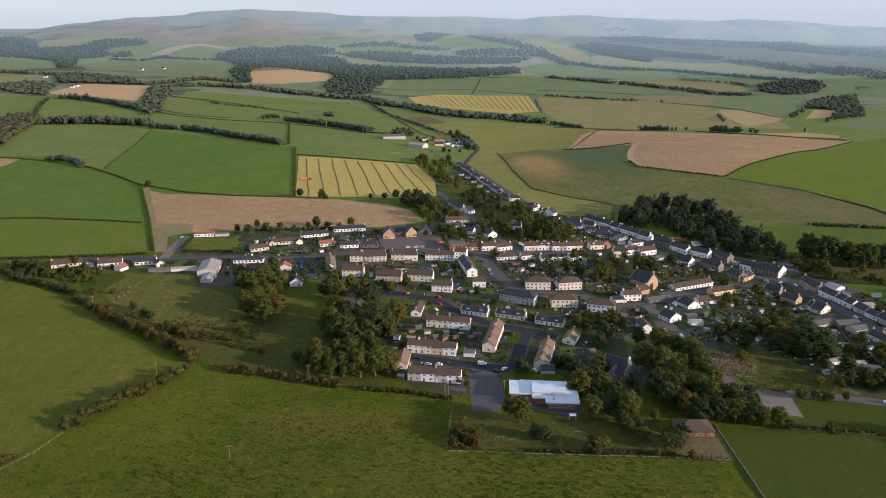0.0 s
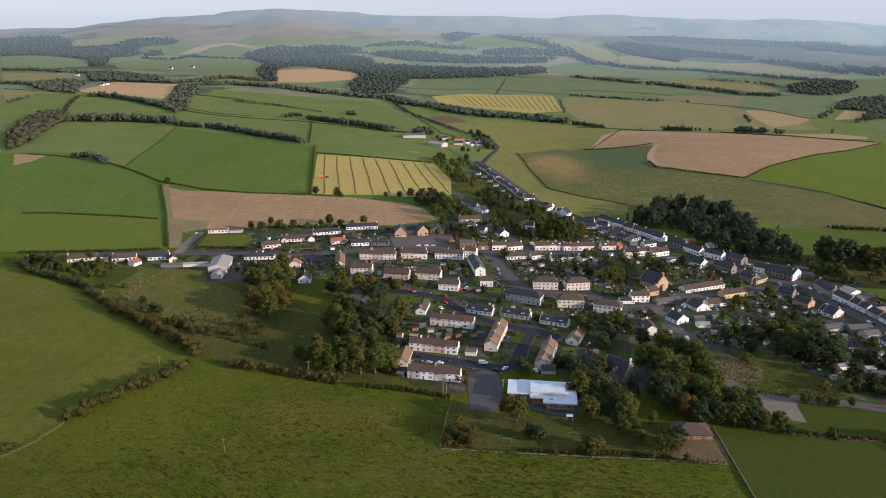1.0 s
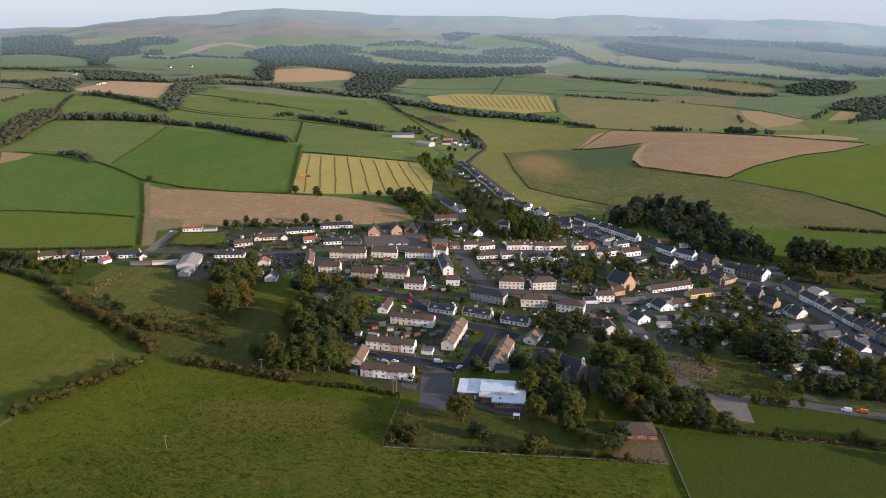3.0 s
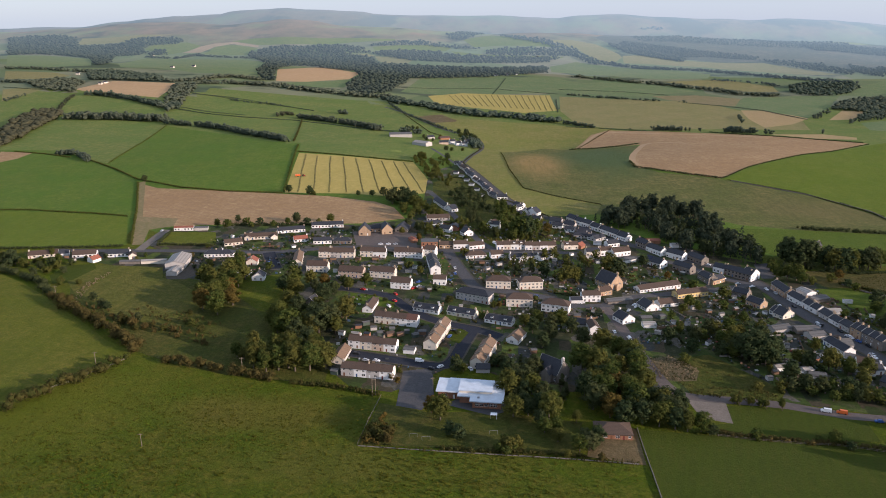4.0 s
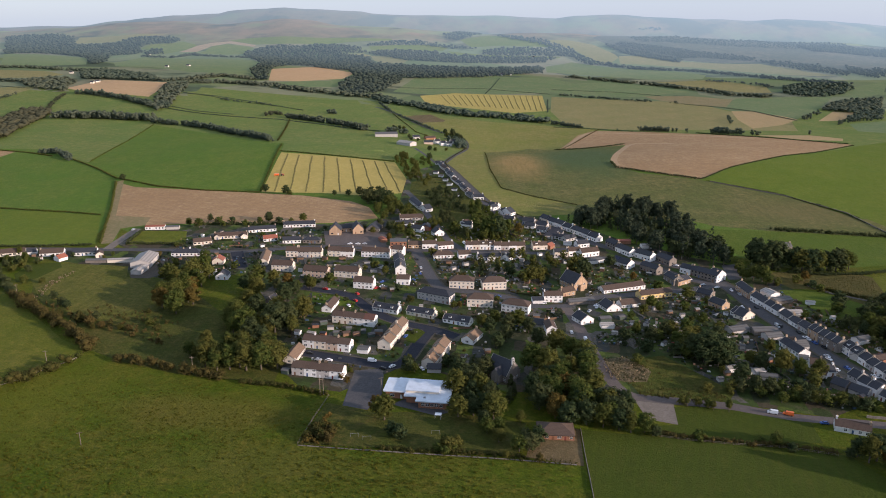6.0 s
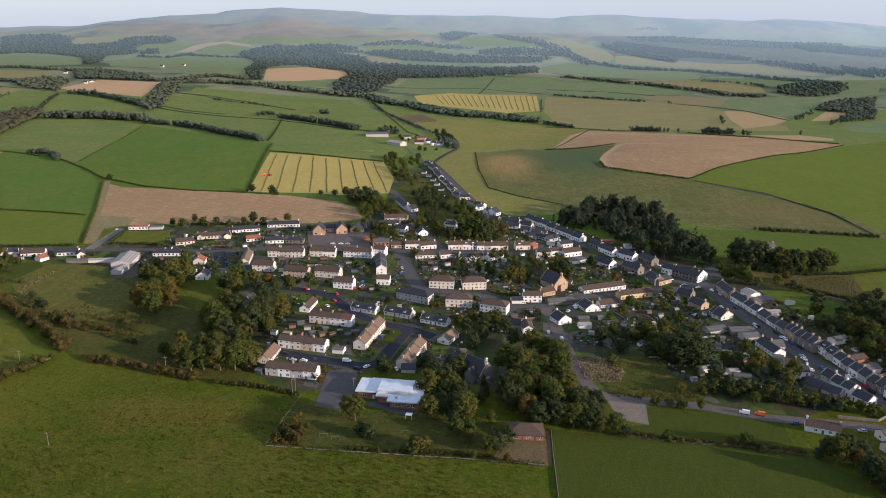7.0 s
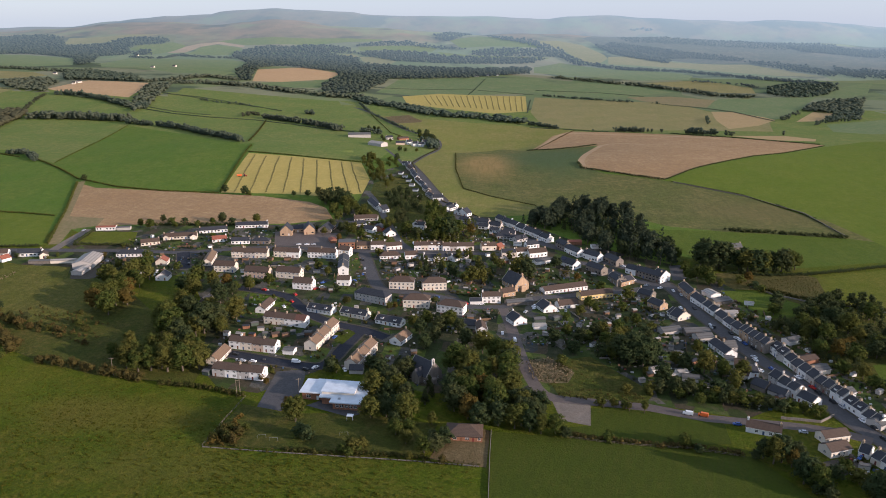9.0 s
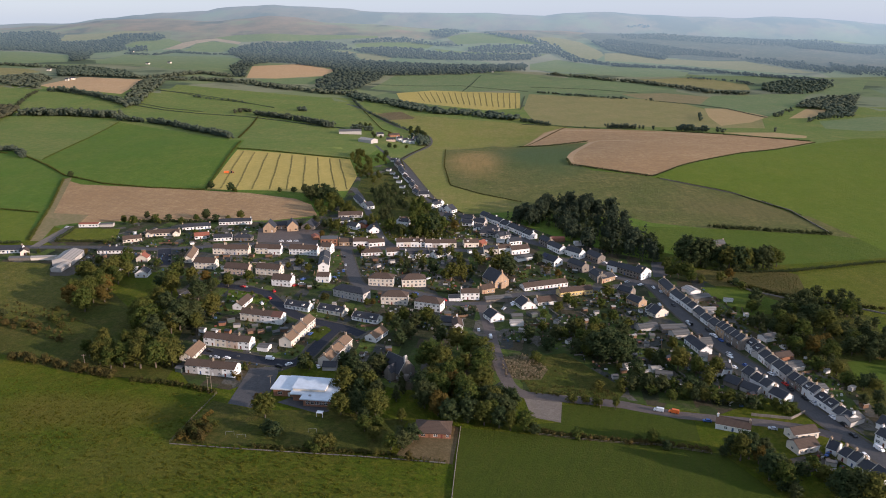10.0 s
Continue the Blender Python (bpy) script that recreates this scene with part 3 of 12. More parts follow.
def lay_ground():
    from mathutils.geometry import delaunay_2d_cdt
    pts, faces = [], []

    def grid(x0, x1, y0, y1, step, hole=None):
        ny, nx = int((y1 - y0) / step) + 1, int((x1 - x0) / step) + 1
        for j in range(ny):
            for i in range(nx):
                x, y = x0 + (i + 0.5 * (j % 2)) * step, y0 + j * step
                if not hole or not (hole[0] < x < hole[1] and hole[2] < y < hole[3]):
                    pts.append(Vector((x, y)))

    near, mid = (-920, 1040, 108, 1800), (-3000, 3000, 60, 3500)
    grid(*near, 32)
    grid(*mid, 85, near)
    grid(-5100, 5100, -1500, 3500, 150, mid)
    grid(-4600, 4600, 3500, 4960, 60)
    for x in (-5200, 0, 5200):
        for y in (-1700, 4990):
            pts.append(Vector((x, y)))
    for _, _, _, corners, *_ in ZONES:
        ring = []
        for (xa, ya), (xb, yb) in zip(corners, corners[1:] + corners[:1]):
            n = max(1, int(math.hypot(xb - xa, yb - ya) / (28 if ya < 1500 else 70)))
            ring += [(xa + (xb - xa) * k / n, ya + (yb - ya) * k / n) for k in range(n)]
        if sum(xa * yb - xb * ya for (xa, ya), (xb, yb) in zip(ring, ring[1:] + ring[:1])) < 0:
            ring.reverse()
        faces.append(list(range(len(pts), len(pts) + len(ring))))
        pts.extend(Vector(p) for p in ring)
    loops = [(r[i], r[(i + 1) % len(r)]) for r in faces for i in range(len(r))]
    vs, _, fs, _, _, _ = delaunay_2d_cdt(pts, loops, [], 0, 0.01)
    heights = [land(v.x, v.y) for v in vs]
    far = [sum(vs[i].y for i in f) / 3 > 2800 for f in fs]
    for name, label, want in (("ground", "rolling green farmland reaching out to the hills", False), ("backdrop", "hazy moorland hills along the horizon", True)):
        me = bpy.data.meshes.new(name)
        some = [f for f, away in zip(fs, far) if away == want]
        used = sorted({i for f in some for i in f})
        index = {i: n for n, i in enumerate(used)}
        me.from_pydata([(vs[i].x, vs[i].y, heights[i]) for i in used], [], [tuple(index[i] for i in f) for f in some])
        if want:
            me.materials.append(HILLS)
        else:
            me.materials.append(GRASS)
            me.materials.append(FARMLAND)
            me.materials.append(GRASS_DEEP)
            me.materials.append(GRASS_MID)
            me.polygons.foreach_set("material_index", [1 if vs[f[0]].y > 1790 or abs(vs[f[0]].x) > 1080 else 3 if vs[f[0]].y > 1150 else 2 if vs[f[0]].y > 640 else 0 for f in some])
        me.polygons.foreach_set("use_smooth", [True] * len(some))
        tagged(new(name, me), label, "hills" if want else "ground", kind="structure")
    # every triangle belongs to the highest-ranking outline round its middle
    xy = np.array([(v.x, v.y) for v in vs])
    mids = xy[np.array(fs)].mean(1)
    best, rank = np.full(len(fs), -1), np.full(len(fs), -1)
    for k, z in enumerate(ZONES):
        ring = np.array(z[3])
        lo, hi = ring.min(0), ring.max(0)
        some = np.nonzero(((mids > lo) & (mids < hi)).all(1))[0]
        p, odd = mids[some], np.zeros(len(some), bool)
        for (xa, ya), (xb, yb) in zip(ring, np.roll(ring, -1, 0)):
            if ya != yb:
                odd ^= ((ya > p[:, 1]) != (yb > p[:, 1])) & (p[:, 0] < (xb - xa) * (p[:, 1] - ya) / (yb - ya) + xa)
        if z[0] in ("road", "pavement"):
            odd = near_line(p, z[3])
        win = some[odd & (z[4] >= rank[some])]
        best[win], rank[win] = k, z[4]
    mine = {}
    for f, k in zip(fs, best):
        if k >= 0:
            mine.setdefault(int(k), []).append(f)
    for k, tris in mine.items():
        name, label, material, _, _, lift, category = ZONES[k]
        index, v = {}, []
        for f in tris:
            for i in f:
                if i not in index:
                    index[i] = len(v)
                    v.append((vs[i].x, vs[i].y, heights[i] + lift))
        fm = bpy.data.meshes.new(name)
        fm.from_pydata(v, [], [tuple(index[i] for i in f) for f in tris])
        fm.materials.append(material)
        fm.polygons.foreach_set("use_smooth", [True] * len(tris))
        tagged(new(name, fm), label, category, kind="structure")


# ---- foliage ----
def leaves(centres, radii, count, size, rng, low=-0.75, squash=0.85, middles=None):
    """Corners of count leaf sprays on the outsides of clumps with those centres and radii."""
    pick = rng.choice(len(centres), count, p=radii ** 2 / (radii ** 2).sum())
    d = rng.normal(size=(count, 3))
    d /= np.linalg.norm(d, axis=1)[:, None]
    d[:, 2] = np.where(d[:, 2] < low, -d[:, 2], d[:, 2])
    spot = centres[pick] + d * radii[pick][:, None] * rng.uniform(0.6, 1.2, (count, 1)) * [1, 1, squash]
    n = d + rng.normal(size=(count, 3)) * (0.45 if middles is None else 0.3)
    if middles is not None:
        out = spot - middles[pick]
        n = n * 0.6 + out / (np.linalg.norm(out, axis=1)[:, None] + 0.01)
    n /= np.linalg.norm(n, axis=1)[:, None]
    u = np.cross(n, rng.normal(size=(count, 3)))
    u /= np.linalg.norm(u, axis=1)[:, None]
    w = np.cross(n, u)
    s = size * rng.uniform(0.55, 1.25, (count, 1))
    bend = n * s * 0.35
    return np.stack([spot - u * s * 0.6, spot + w * s * 0.42 + bend, spot + u * s * 0.7, spot - w * s * 0.5 + bend * 0.6], 1).reshape(-1, 3)


def core(centres, radii, squash=0.85, shrink=0.82):
    """Six-sided lumps that fill the clumps from inside."""
    base = np.array([(0, 0, 1), (1, 0, 0.3), (0.31, 0.95, 0.3), (-0.81, 0.59, 0.3), (-0.81, -0.59, 0.3), (0.31, -0.95, 0.3), (0, 0, -0.9)])
    tri = np.array([(0, 1, 2), (0, 2, 3), (0, 3, 4), (0, 4, 5), (0, 5, 1), (6, 2, 1), (6, 3, 2), (6, 4, 3), (6, 5, 4), (6, 1, 5)])
    a = np.random.default_rng(len(centres)).uniform(0, 2 * np.pi, len(centres))[:, None]
    turned = np.stack([base[:, 0] * np.cos(a) - base[:, 1] * np.sin(a), base[:, 0] * np.sin(a) + base[:, 1] * np.cos(a), base[:, 2] + 0 * a], 2)
    v = centres[:, None] + turned * radii[:, None, None] * shrink * [1, 1, squash]
    f = tri[None] + 7 * np.arange(len(centres))[:, None, None]
    return v.reshape(-1, 3), f.reshape(-1, 3)


def foliage_mesh(name, material, quads, cv, cf):
    me = bpy.data.meshes.new(name)
    n = len(quads) // 4
    me.vertices.add(len(quads) + len(cv))
    me.vertices.foreach_set("co", np.concatenate([quads, cv]).astype(np.float32).ravel())
    loops = np.concatenate([np.arange(len(quads)), (cf + len(quads)).ravel()])
    me.loops.add(len(loops))
    me.loops.foreach_set("vertex_index", loops.astype(np.int32))
    me.polygons.add(n + len(cf))
    me.polygons.foreach_set("loop_start", np.concatenate([np.arange(n) * 4, 4 * n + np.arange(len(cf)) * 3]).astype(np.int32))
    me.polygons.foreach_set("use_smooth", np.concatenate([np.zeros(n, bool), np.ones(len(cf), bool)]))
    me.update(calc_edges=True)
    me.validate()
    me.materials.append(material)
    return me


def crown_clumps(rng, height, spread, k, foot=0.22, tall=False):
    """Lobes that make up a crown: boughs of leaves set round an uneven egg, some jutting out, with hollows between."""
    h0 = height * foot
    t = (np.arange(k) + rng.uniform(0.1, 0.9, k)) / k
    z = h0 + (height - h0) * (0.1 + 0.8 * t)
    girth = np.sqrt(np.clip(1 - ((t - 0.42) / 0.62) ** 2, 0.03, 1)) if not tall else 1.02 - 0.9 * t
    a = np.arange(k) * 2.4 + rng.uniform(-0.6, 0.6, k)
    r = spread * girth * rng.uniform(0.42, 0.82, k)
    c = np.stack([r * np.cos(a), r * np.sin(a), z], 1)
    rad = spread * rng.uniform(0.2, 0.36, k) * (0.6 + 0.5 * girth) * (0.75 if tall else 1)
    heart = np.array([(0, 0, h0 + (height - h0) * q) for q in (0.25, 0.5, 0.75)])
    return np.concatenate([c, heart]), np.concatenate([rad, spread * np.array([0.5, 0.58, 0.42]) * (0.55 if tall else 1)])


TREE_KINDS = {}


def tree_kind(key, name, label, material, height, spread, seed, k=14, count=1500, size=0.75, foot=0.2, tall=False):
    rng = np.random.default_rng(seed)
    c, rad = crown_clumps(rng, height, spread, k, foot, tall)
    mid = np.array([[0, 0, height * 0.5]]).repeat(len(c), 0)
    crown = foliage_mesh("crown", material, leaves(c, rad, count, size, rng, middles=mid), *core(c, rad, 0.85, 0.7))
    t = Shape().tube((0, 0, -0.4), (0.1, 0.05, height * 0.3), height * 0.028, height * 0.02)
    t.tube((0.1, 0.05, height * 0.28), (0.3, -0.1, height * 0.7), height * 0.02, height * 0.008, 6)
    for i in range(5):
        a = 2 * math.pi * (i / 5 + rng.uniform(0, 0.1))
        z = height * rng.uniform(0.25, 0.45)
        t.tube((0.12, 0, z), (math.cos(a) * spread * 0.55, math.sin(a) * spread * 0.55, z + height * 0.22), height * 0.011, height * 0.004, 5)
    trunk = t.mesh("trunk", BARK)
    TREE_KINDS[key] = (name, label, trunk, crown, height)
    # a lighter mesh of the same tree for those far back in the village
    few = max(60, count // 3)
    TREE_KINDS[key, "far"] = (name, label, trunk, foliage_mesh("crown", material, leaves(c, rad, few, size * 1.6, rng, middles=mid), *core(c, rad, 0.85, 0.74)), height)


def tree(key, x, y, height, turn=0.0, stretch=1.0):
    name, label, trunk, crown, full = TREE_KINDS[(key, "far") if y > 515 else key]
    s = height / full
    ob = new(name)
    ob.matrix_basis = place_on(x, y, turn) @ Matrix.Diagonal((s * stretch, s * stretch, s, 1))
    tagged(ob, label, "shrub" if "shrub" in name or "bush" in name else "tree", "trees of the village")
    part("trunk", trunk, None, ob)
    part("crown", crown, None, ob)
    return ob


def inside(x, y, poly):
    hit = False
    for (xa, ya), (xb, yb) in zip(poly, poly[1:] + poly[:1]):
        if (ya > y) != (yb > y) and x < (xb - xa) * (y - ya) / (yb - ya) + xa:
            hit = not hit
    return hit


def scatter(poly, count, rng, apart=0.0):
    xs, ys = [p[0] for p in poly], [p[1] for p in poly]
    out, tries = [], 0
    while len(out) < count and tries < count * 40:
        tries += 1
        x, y = rng.uniform(min(xs), max(xs)), rng.uniform(min(ys), max(ys))
        if inside(x, y, poly) and all((x - a) ** 2 + (y - b) ** 2 > apart ** 2 for a, b in out):
            out.append((x, y))
    return out


def copse(label, spots, height, material, rng, detail, name):
    """A near wood: each tree with its own lobed crown and trunk, too close together to count."""
    cs, rs, ms, stems = [], [], [], Shape()
    for x, y in spots:
        h = height * rng.uniform(0.6, 1.2)
        slim = detail >= 150 and rng.uniform() < 0.45
        c, r = crown_clumps(rng, h, h * (0.22 if slim else rng.uniform(0.3, 0.4)), 14, 0.1, slim)
        foot = np.array([x, y, land(x, y)])
        cs.append(c + foot)
        rs.append(r)
        ms.append(np.tile(foot + [0, 0, h * 0.45], (len(c), 1)))
        stems.tube((x, y, foot[2] - 0.3), (x, y, foot[2] + h * 0.5), h * 0.022, h * 0.012, 5, False)
    cs, rs, ms = np.concatenate(cs), np.concatenate(rs), np.concatenate(ms)
    ob = new(name, foliage_mesh(name, material, leaves(cs, rs, int(len(spots) * detail * 1.6), height * 0.085, rng, middles=ms), *core(cs, rs, 0.85, 0.74)))
    part("trunks", stems, BARK, ob)
    return tagged(ob, label, "woodland", kind="stuff")


def wood(label, spots, height, material=None, seed=1, detail=40, name="wood"):
    """Many trees standing so close or so far that nobody could count them: one mesh."""
    rng = np.random.default_rng(seed)
    if detail >= 75 and height > 5:
        return copse(label, spots, height, material, rng, detail, name)
    cs, rs, ms = [], [], []
    for x, y in spots:
        h = height * rng.uniform(0.55, 1.25)
        z = land(x, y)
        for _ in range(10 if detail > 140 else 7 if detail > 75 else 4 if detail > 30 else 2):
            w = h * (rng.uniform(0.09, 0.19) if detail > 140 else rng.uniform(0.13, 0.27) if detail > 75 else rng.uniform(0.2, 0.34) if detail > 30 else rng.uniform(0.36, 0.58))
            cs.append((x + rng.normal() * h * 0.19, y + rng.normal() * h * 0.19, z + h * (rng.uniform(0.3, 0.86) if detail > 30 else rng.uniform(0.32, 0.56))))
            rs.append(w)
        cs.append((x, y, z + h * 0.25))
        rs.append(h * 0.28)
        ms += [(x, y, z + h * 0.4)] * (len(cs) - len(ms))
    cs, rs = np.array(cs), np.array(rs)
    ob = new(name, foliage_mesh(name, material or FOLIAGE_FAR, leaves(cs, rs, len(spots) * detail, height * (0.09 if detail < 30 else 0.085 if 60 < detail < 80 else 0.11 if detail < 80 else 0.07), rng, middles=np.array(ms) if detail != 40 else None), *core(cs, rs, 1.0 if detail > 30 else 0.72, 0.9)))
    return tagged(ob, label, "woodland", kind="stuff")


def wood_in(label, poly, count, height, material=None, seed=1, detail=40):
    rng = random.Random(seed)
    if count < 120:
        spots = scatter(poly, count, rng, height * 0.2)
    else:
        ring = list(zip(poly, poly[1:] + poly[:1]))
        step = math.sqrt(abs(sum(a[0] * b[1] - b[0] * a[1] for a, b in ring)) / 2 / count)
        xs, ys = [p[0] for p in poly], [p[1] for p in poly]
        grid = [(min(xs) + (i + rng.random() * 0.9) * step, min(ys) + (j + rng.random() * 0.9) * step)
                for i in range(int((max(xs) - min(xs)) / step) + 1) for j in range(int((max(ys) - min(ys)) / step) + 1)]
        spots = [(x, y) for x, y in grid if inside(x, y, poly)]
    wood(label, spots, height, material, seed, detail)


def tree_line(label, line, width, count, height, material=None, seed=1, detail=40):
    rng = random.Random(seed)
    line = smooth_line(line, 20.0)
    run = [0.0]
    for a, b in zip(line, line[1:]):
        run.append(run[-1] + math.hypot(b[0] - a[0], b[1] - a[1]))
    spots = []
    for _ in range(count):
        s = rng.uniform(0, run[-1])
        i = max(j for j in range(len(run)) if run[j] <= s)
        i = min(i, len(line) - 2)
        t = (s - run[i]) / max(run[i + 1] - run[i], 1e-6)
        (xa, ya), (xb, yb) = line[i], line[i + 1]
        d = math.hypot(xb - xa, yb - ya) or 1.0
        o = rng.uniform(-0.5, 0.5) * width
        spots.append((xa + (xb - xa) * t - (yb - ya) / d * o, ya + (yb - ya) * t + (xb - xa) / d * o))
    wood(label, spots, height, material, seed, detail)


def grove(poly, count, low, high, keys, seed, apart=5.0):
    """Trees standing close together, each one its own."""
    rng = random.Random(seed)
    for x, y in scatter(poly, count, rng, apart):
        tree(rng.choice(keys), x, y, rng.uniform(low, high), rng.randrange(360), rng.uniform(1.0, 1.3))


HEDGE_COUNT = [0]


def hedge(label, line, high=1.6, wide=1.6, per_metre=5.0, size=0.7, material=None, gaps=0.05):
    """A field hedge: ragged leaf sprays over a row of lumps."""
    HEDGE_COUNT[0] += 1
    rng = np.random.default_rng(500 + HEDGE_COUNT[0])
    cs, rs = [], []
    for (xa, ya), (xb, yb) in zip(line, line[1:]):
        d = math.hypot(xb - xa, yb - ya)
        for k in range(max(1, int(d / (wide * 0.36)))):
            if rng.uniform() < gaps:
                continue
            t = (k + rng.uniform(0.1, 0.9)) * wide * 0.36 / d
            x, y = xa + (xb - xa) * t + rng.normal() * 0.22 * wide, ya + (yb - ya) * t + rng.normal() * 0.22 * wide
            r = wide * 0.5 * rng.uniform(0.75, 1.3)
            h = high * rng.uniform(0.7, 1.2)
            cs.append((x, y, land(x, y) + max(h - r * 0.8, r * 0.4)))
            rs.append(r)
    cs, rs = np.array(cs), np.array(rs)
    total = sum(math.hypot(b[0] - a[0], b[1] - a[1]) for a, b in zip(line, line[1:]))
    ob = new("hedge", foliage_mesh("hedge", material or FOLIAGE_HEDGE, leaves(cs, rs, max(20, int(total * per_metre * 1.7)), size, rng), *core(cs, rs, high / wide * 1.1 if high < wide * 2 else 1.6)))
    return tagged(ob, label, "hedge", "field hedges")


# ---- houses ----
def pierced(s, o, ux, w, h, holes, deep=0.14):
    """A wall of width w and height h from o along ux, with openings (x0, z0, x1, z1) and their reveals."""
    o, ux = Vector(o), Vector(ux)
    n = ux.cross(Vector((0, 0, 1)))
    xs = sorted({0.0, w, *(v for q in holes for v in (q[0], q[2]))})
    zs = sorted({0.0, h, *(v for q in holes for v in (q[1], q[3]))})

    def at(x, z, d=0.0):
        return o + ux * x + Vector((0, 0, z)) - n * d

    for xa, xb in zip(xs, xs[1:]):
        for za, zb in zip(zs, zs[1:]):
            if any(q[0] <= xa and xb <= q[2] and q[1] <= za and zb <= q[3] for q in holes):
                continue
            s.face(at(xa, za), at(xb, za), at(xb, zb), at(xa, zb))
    for x0, z0, x1, z1 in holes:
        s.face(at(x0, z0), at(x0, z0, deep), at(x1, z0, deep), at(x1, z0))
        s.face(at(x0, z1, deep), at(x0, z1), at(x1, z1), at(x1, z1, deep))
        s.face(at(x0, z0, deep), at(x0, z0), at(x0, z1), at(x0, z1, deep))
        s.face(at(x1, z0), at(x1, z0, deep), at(x1, z1, deep), at(x1, z1))


def lattice(s, xs, zs, y0, y1):
    """A frame in one piece: bars between the cuts xs and zs, with open cells at every second place both ways."""
    n, m = len(xs), len(zs)
    k = len(s.v)
    for y in (y0, y1):
        s.v += [(x, y, z) for z in zs for x in xs]
    solid = lambda i, j: 0 <= i < n - 1 and 0 <= j < m - 1 and not (i % 2 and j % 2)
    for j in range(m - 1):
        for i in range(n - 1):
            if not solid(i, j):
                continue
            q = [k + j * n + i, k + j * n + i + 1, k + (j + 1) * n + i + 1, k + (j + 1) * n + i]
            r = [v + n * m for v in q]
            s.f += [tuple(q), tuple(r[::-1])]
            for (di, dj), (a, b) in zip(((0, -1), (1, 0), (0, 1), (-1, 0)), ((0, 1), (1, 2), (2, 3), (3, 0))):
                if not solid(i + di, j + dj):
                    s.f.append((q[b], q[a], r[a], r[b]))


WINDOW_MESHES = {}


def window_meshes(w, h):
    key = (round(w, 1), round(h, 1))
    if key not in WINDOW_MESHES:
        f, b = Shape(), 0.07
        lattice(f, (0, b, w / 2 - 0.04, w / 2 + 0.04, w - b, w) if w > 1.3 else (0, b, w - b, w), (0, b, h * 0.55, h * 0.55 + 0.07, h - b, h), 0.02, 0.1)
        WINDOW_MESHES[key] = (f.mesh("window", FRAME), Shape().box(b, 0.1, b, w - b, 0.13, h - b).mesh("pane", GLASS))
    return WINDOW_MESHES[key]


def put_window(parent, o, ux, x, z, w, h, plain=False):
    fm, pm = window_meshes(w, h)
    ux = Vector(ux)
    if plain:
        fm = pm
    turn = math.degrees(math.atan2(ux.y, ux.x))
    at = Vector(o) + ux * x
    win = part("window", fm, None, parent)
    win.matrix_basis = pose(at.x, at.y, z, 0, 0, turn)
    if not plain:
        part("pane", pm, None, win)


DOOR_MESHES = []


def put_door(parent, o, ux, x, k):
    if not DOOR_MESHES:
        for m in DOORS:
            d = Shape().box(0, 0.04, 0, 0.95, 0.12, 2.05)
            d.box(0.12, 0.02, 0.15, 0.42, 0.04, 0.9).box(0.53, 0.02, 0.15, 0.83, 0.04, 0.9).box(0.12, 0.02, 1.05, 0.83, 0.04, 1.9)
            DOOR_MESHES.append(d.mesh("door", m))
    ux = Vector(ux)
    at = Vector(o) + ux * x
    d = part("door", DOOR_MESHES[k % 4], None, parent)
    d.matrix_basis = pose(at.x, at.y, 0.02, 0, 0, math.degrees(math.atan2(ux.y, ux.x)))


def chimney(parent, x, y, z, high=1.1, pots=2, stack=None):
    s = Shape().box(x - 0.45, y - 0.6, z - 1.5, x + 0.45, y + 0.6, z + high).box(x - 0.53, y - 0.68, z + high - 0.22, x + 0.53, y + 0.68, z + high - 0.06)
    c = part("chimney", s, stack or CHIMNEY, parent)
    for i in range(pots):
        py = y - 0.4 + 0.8 * i / max(pots - 1, 1)
        part("chimney_pot", Shape().tube((x, py, z + high - 0.02), (x, py, z + high + 0.5), 0.16, 0.13, 7), POT, c)


HOUSES = []
COUNT = [0]


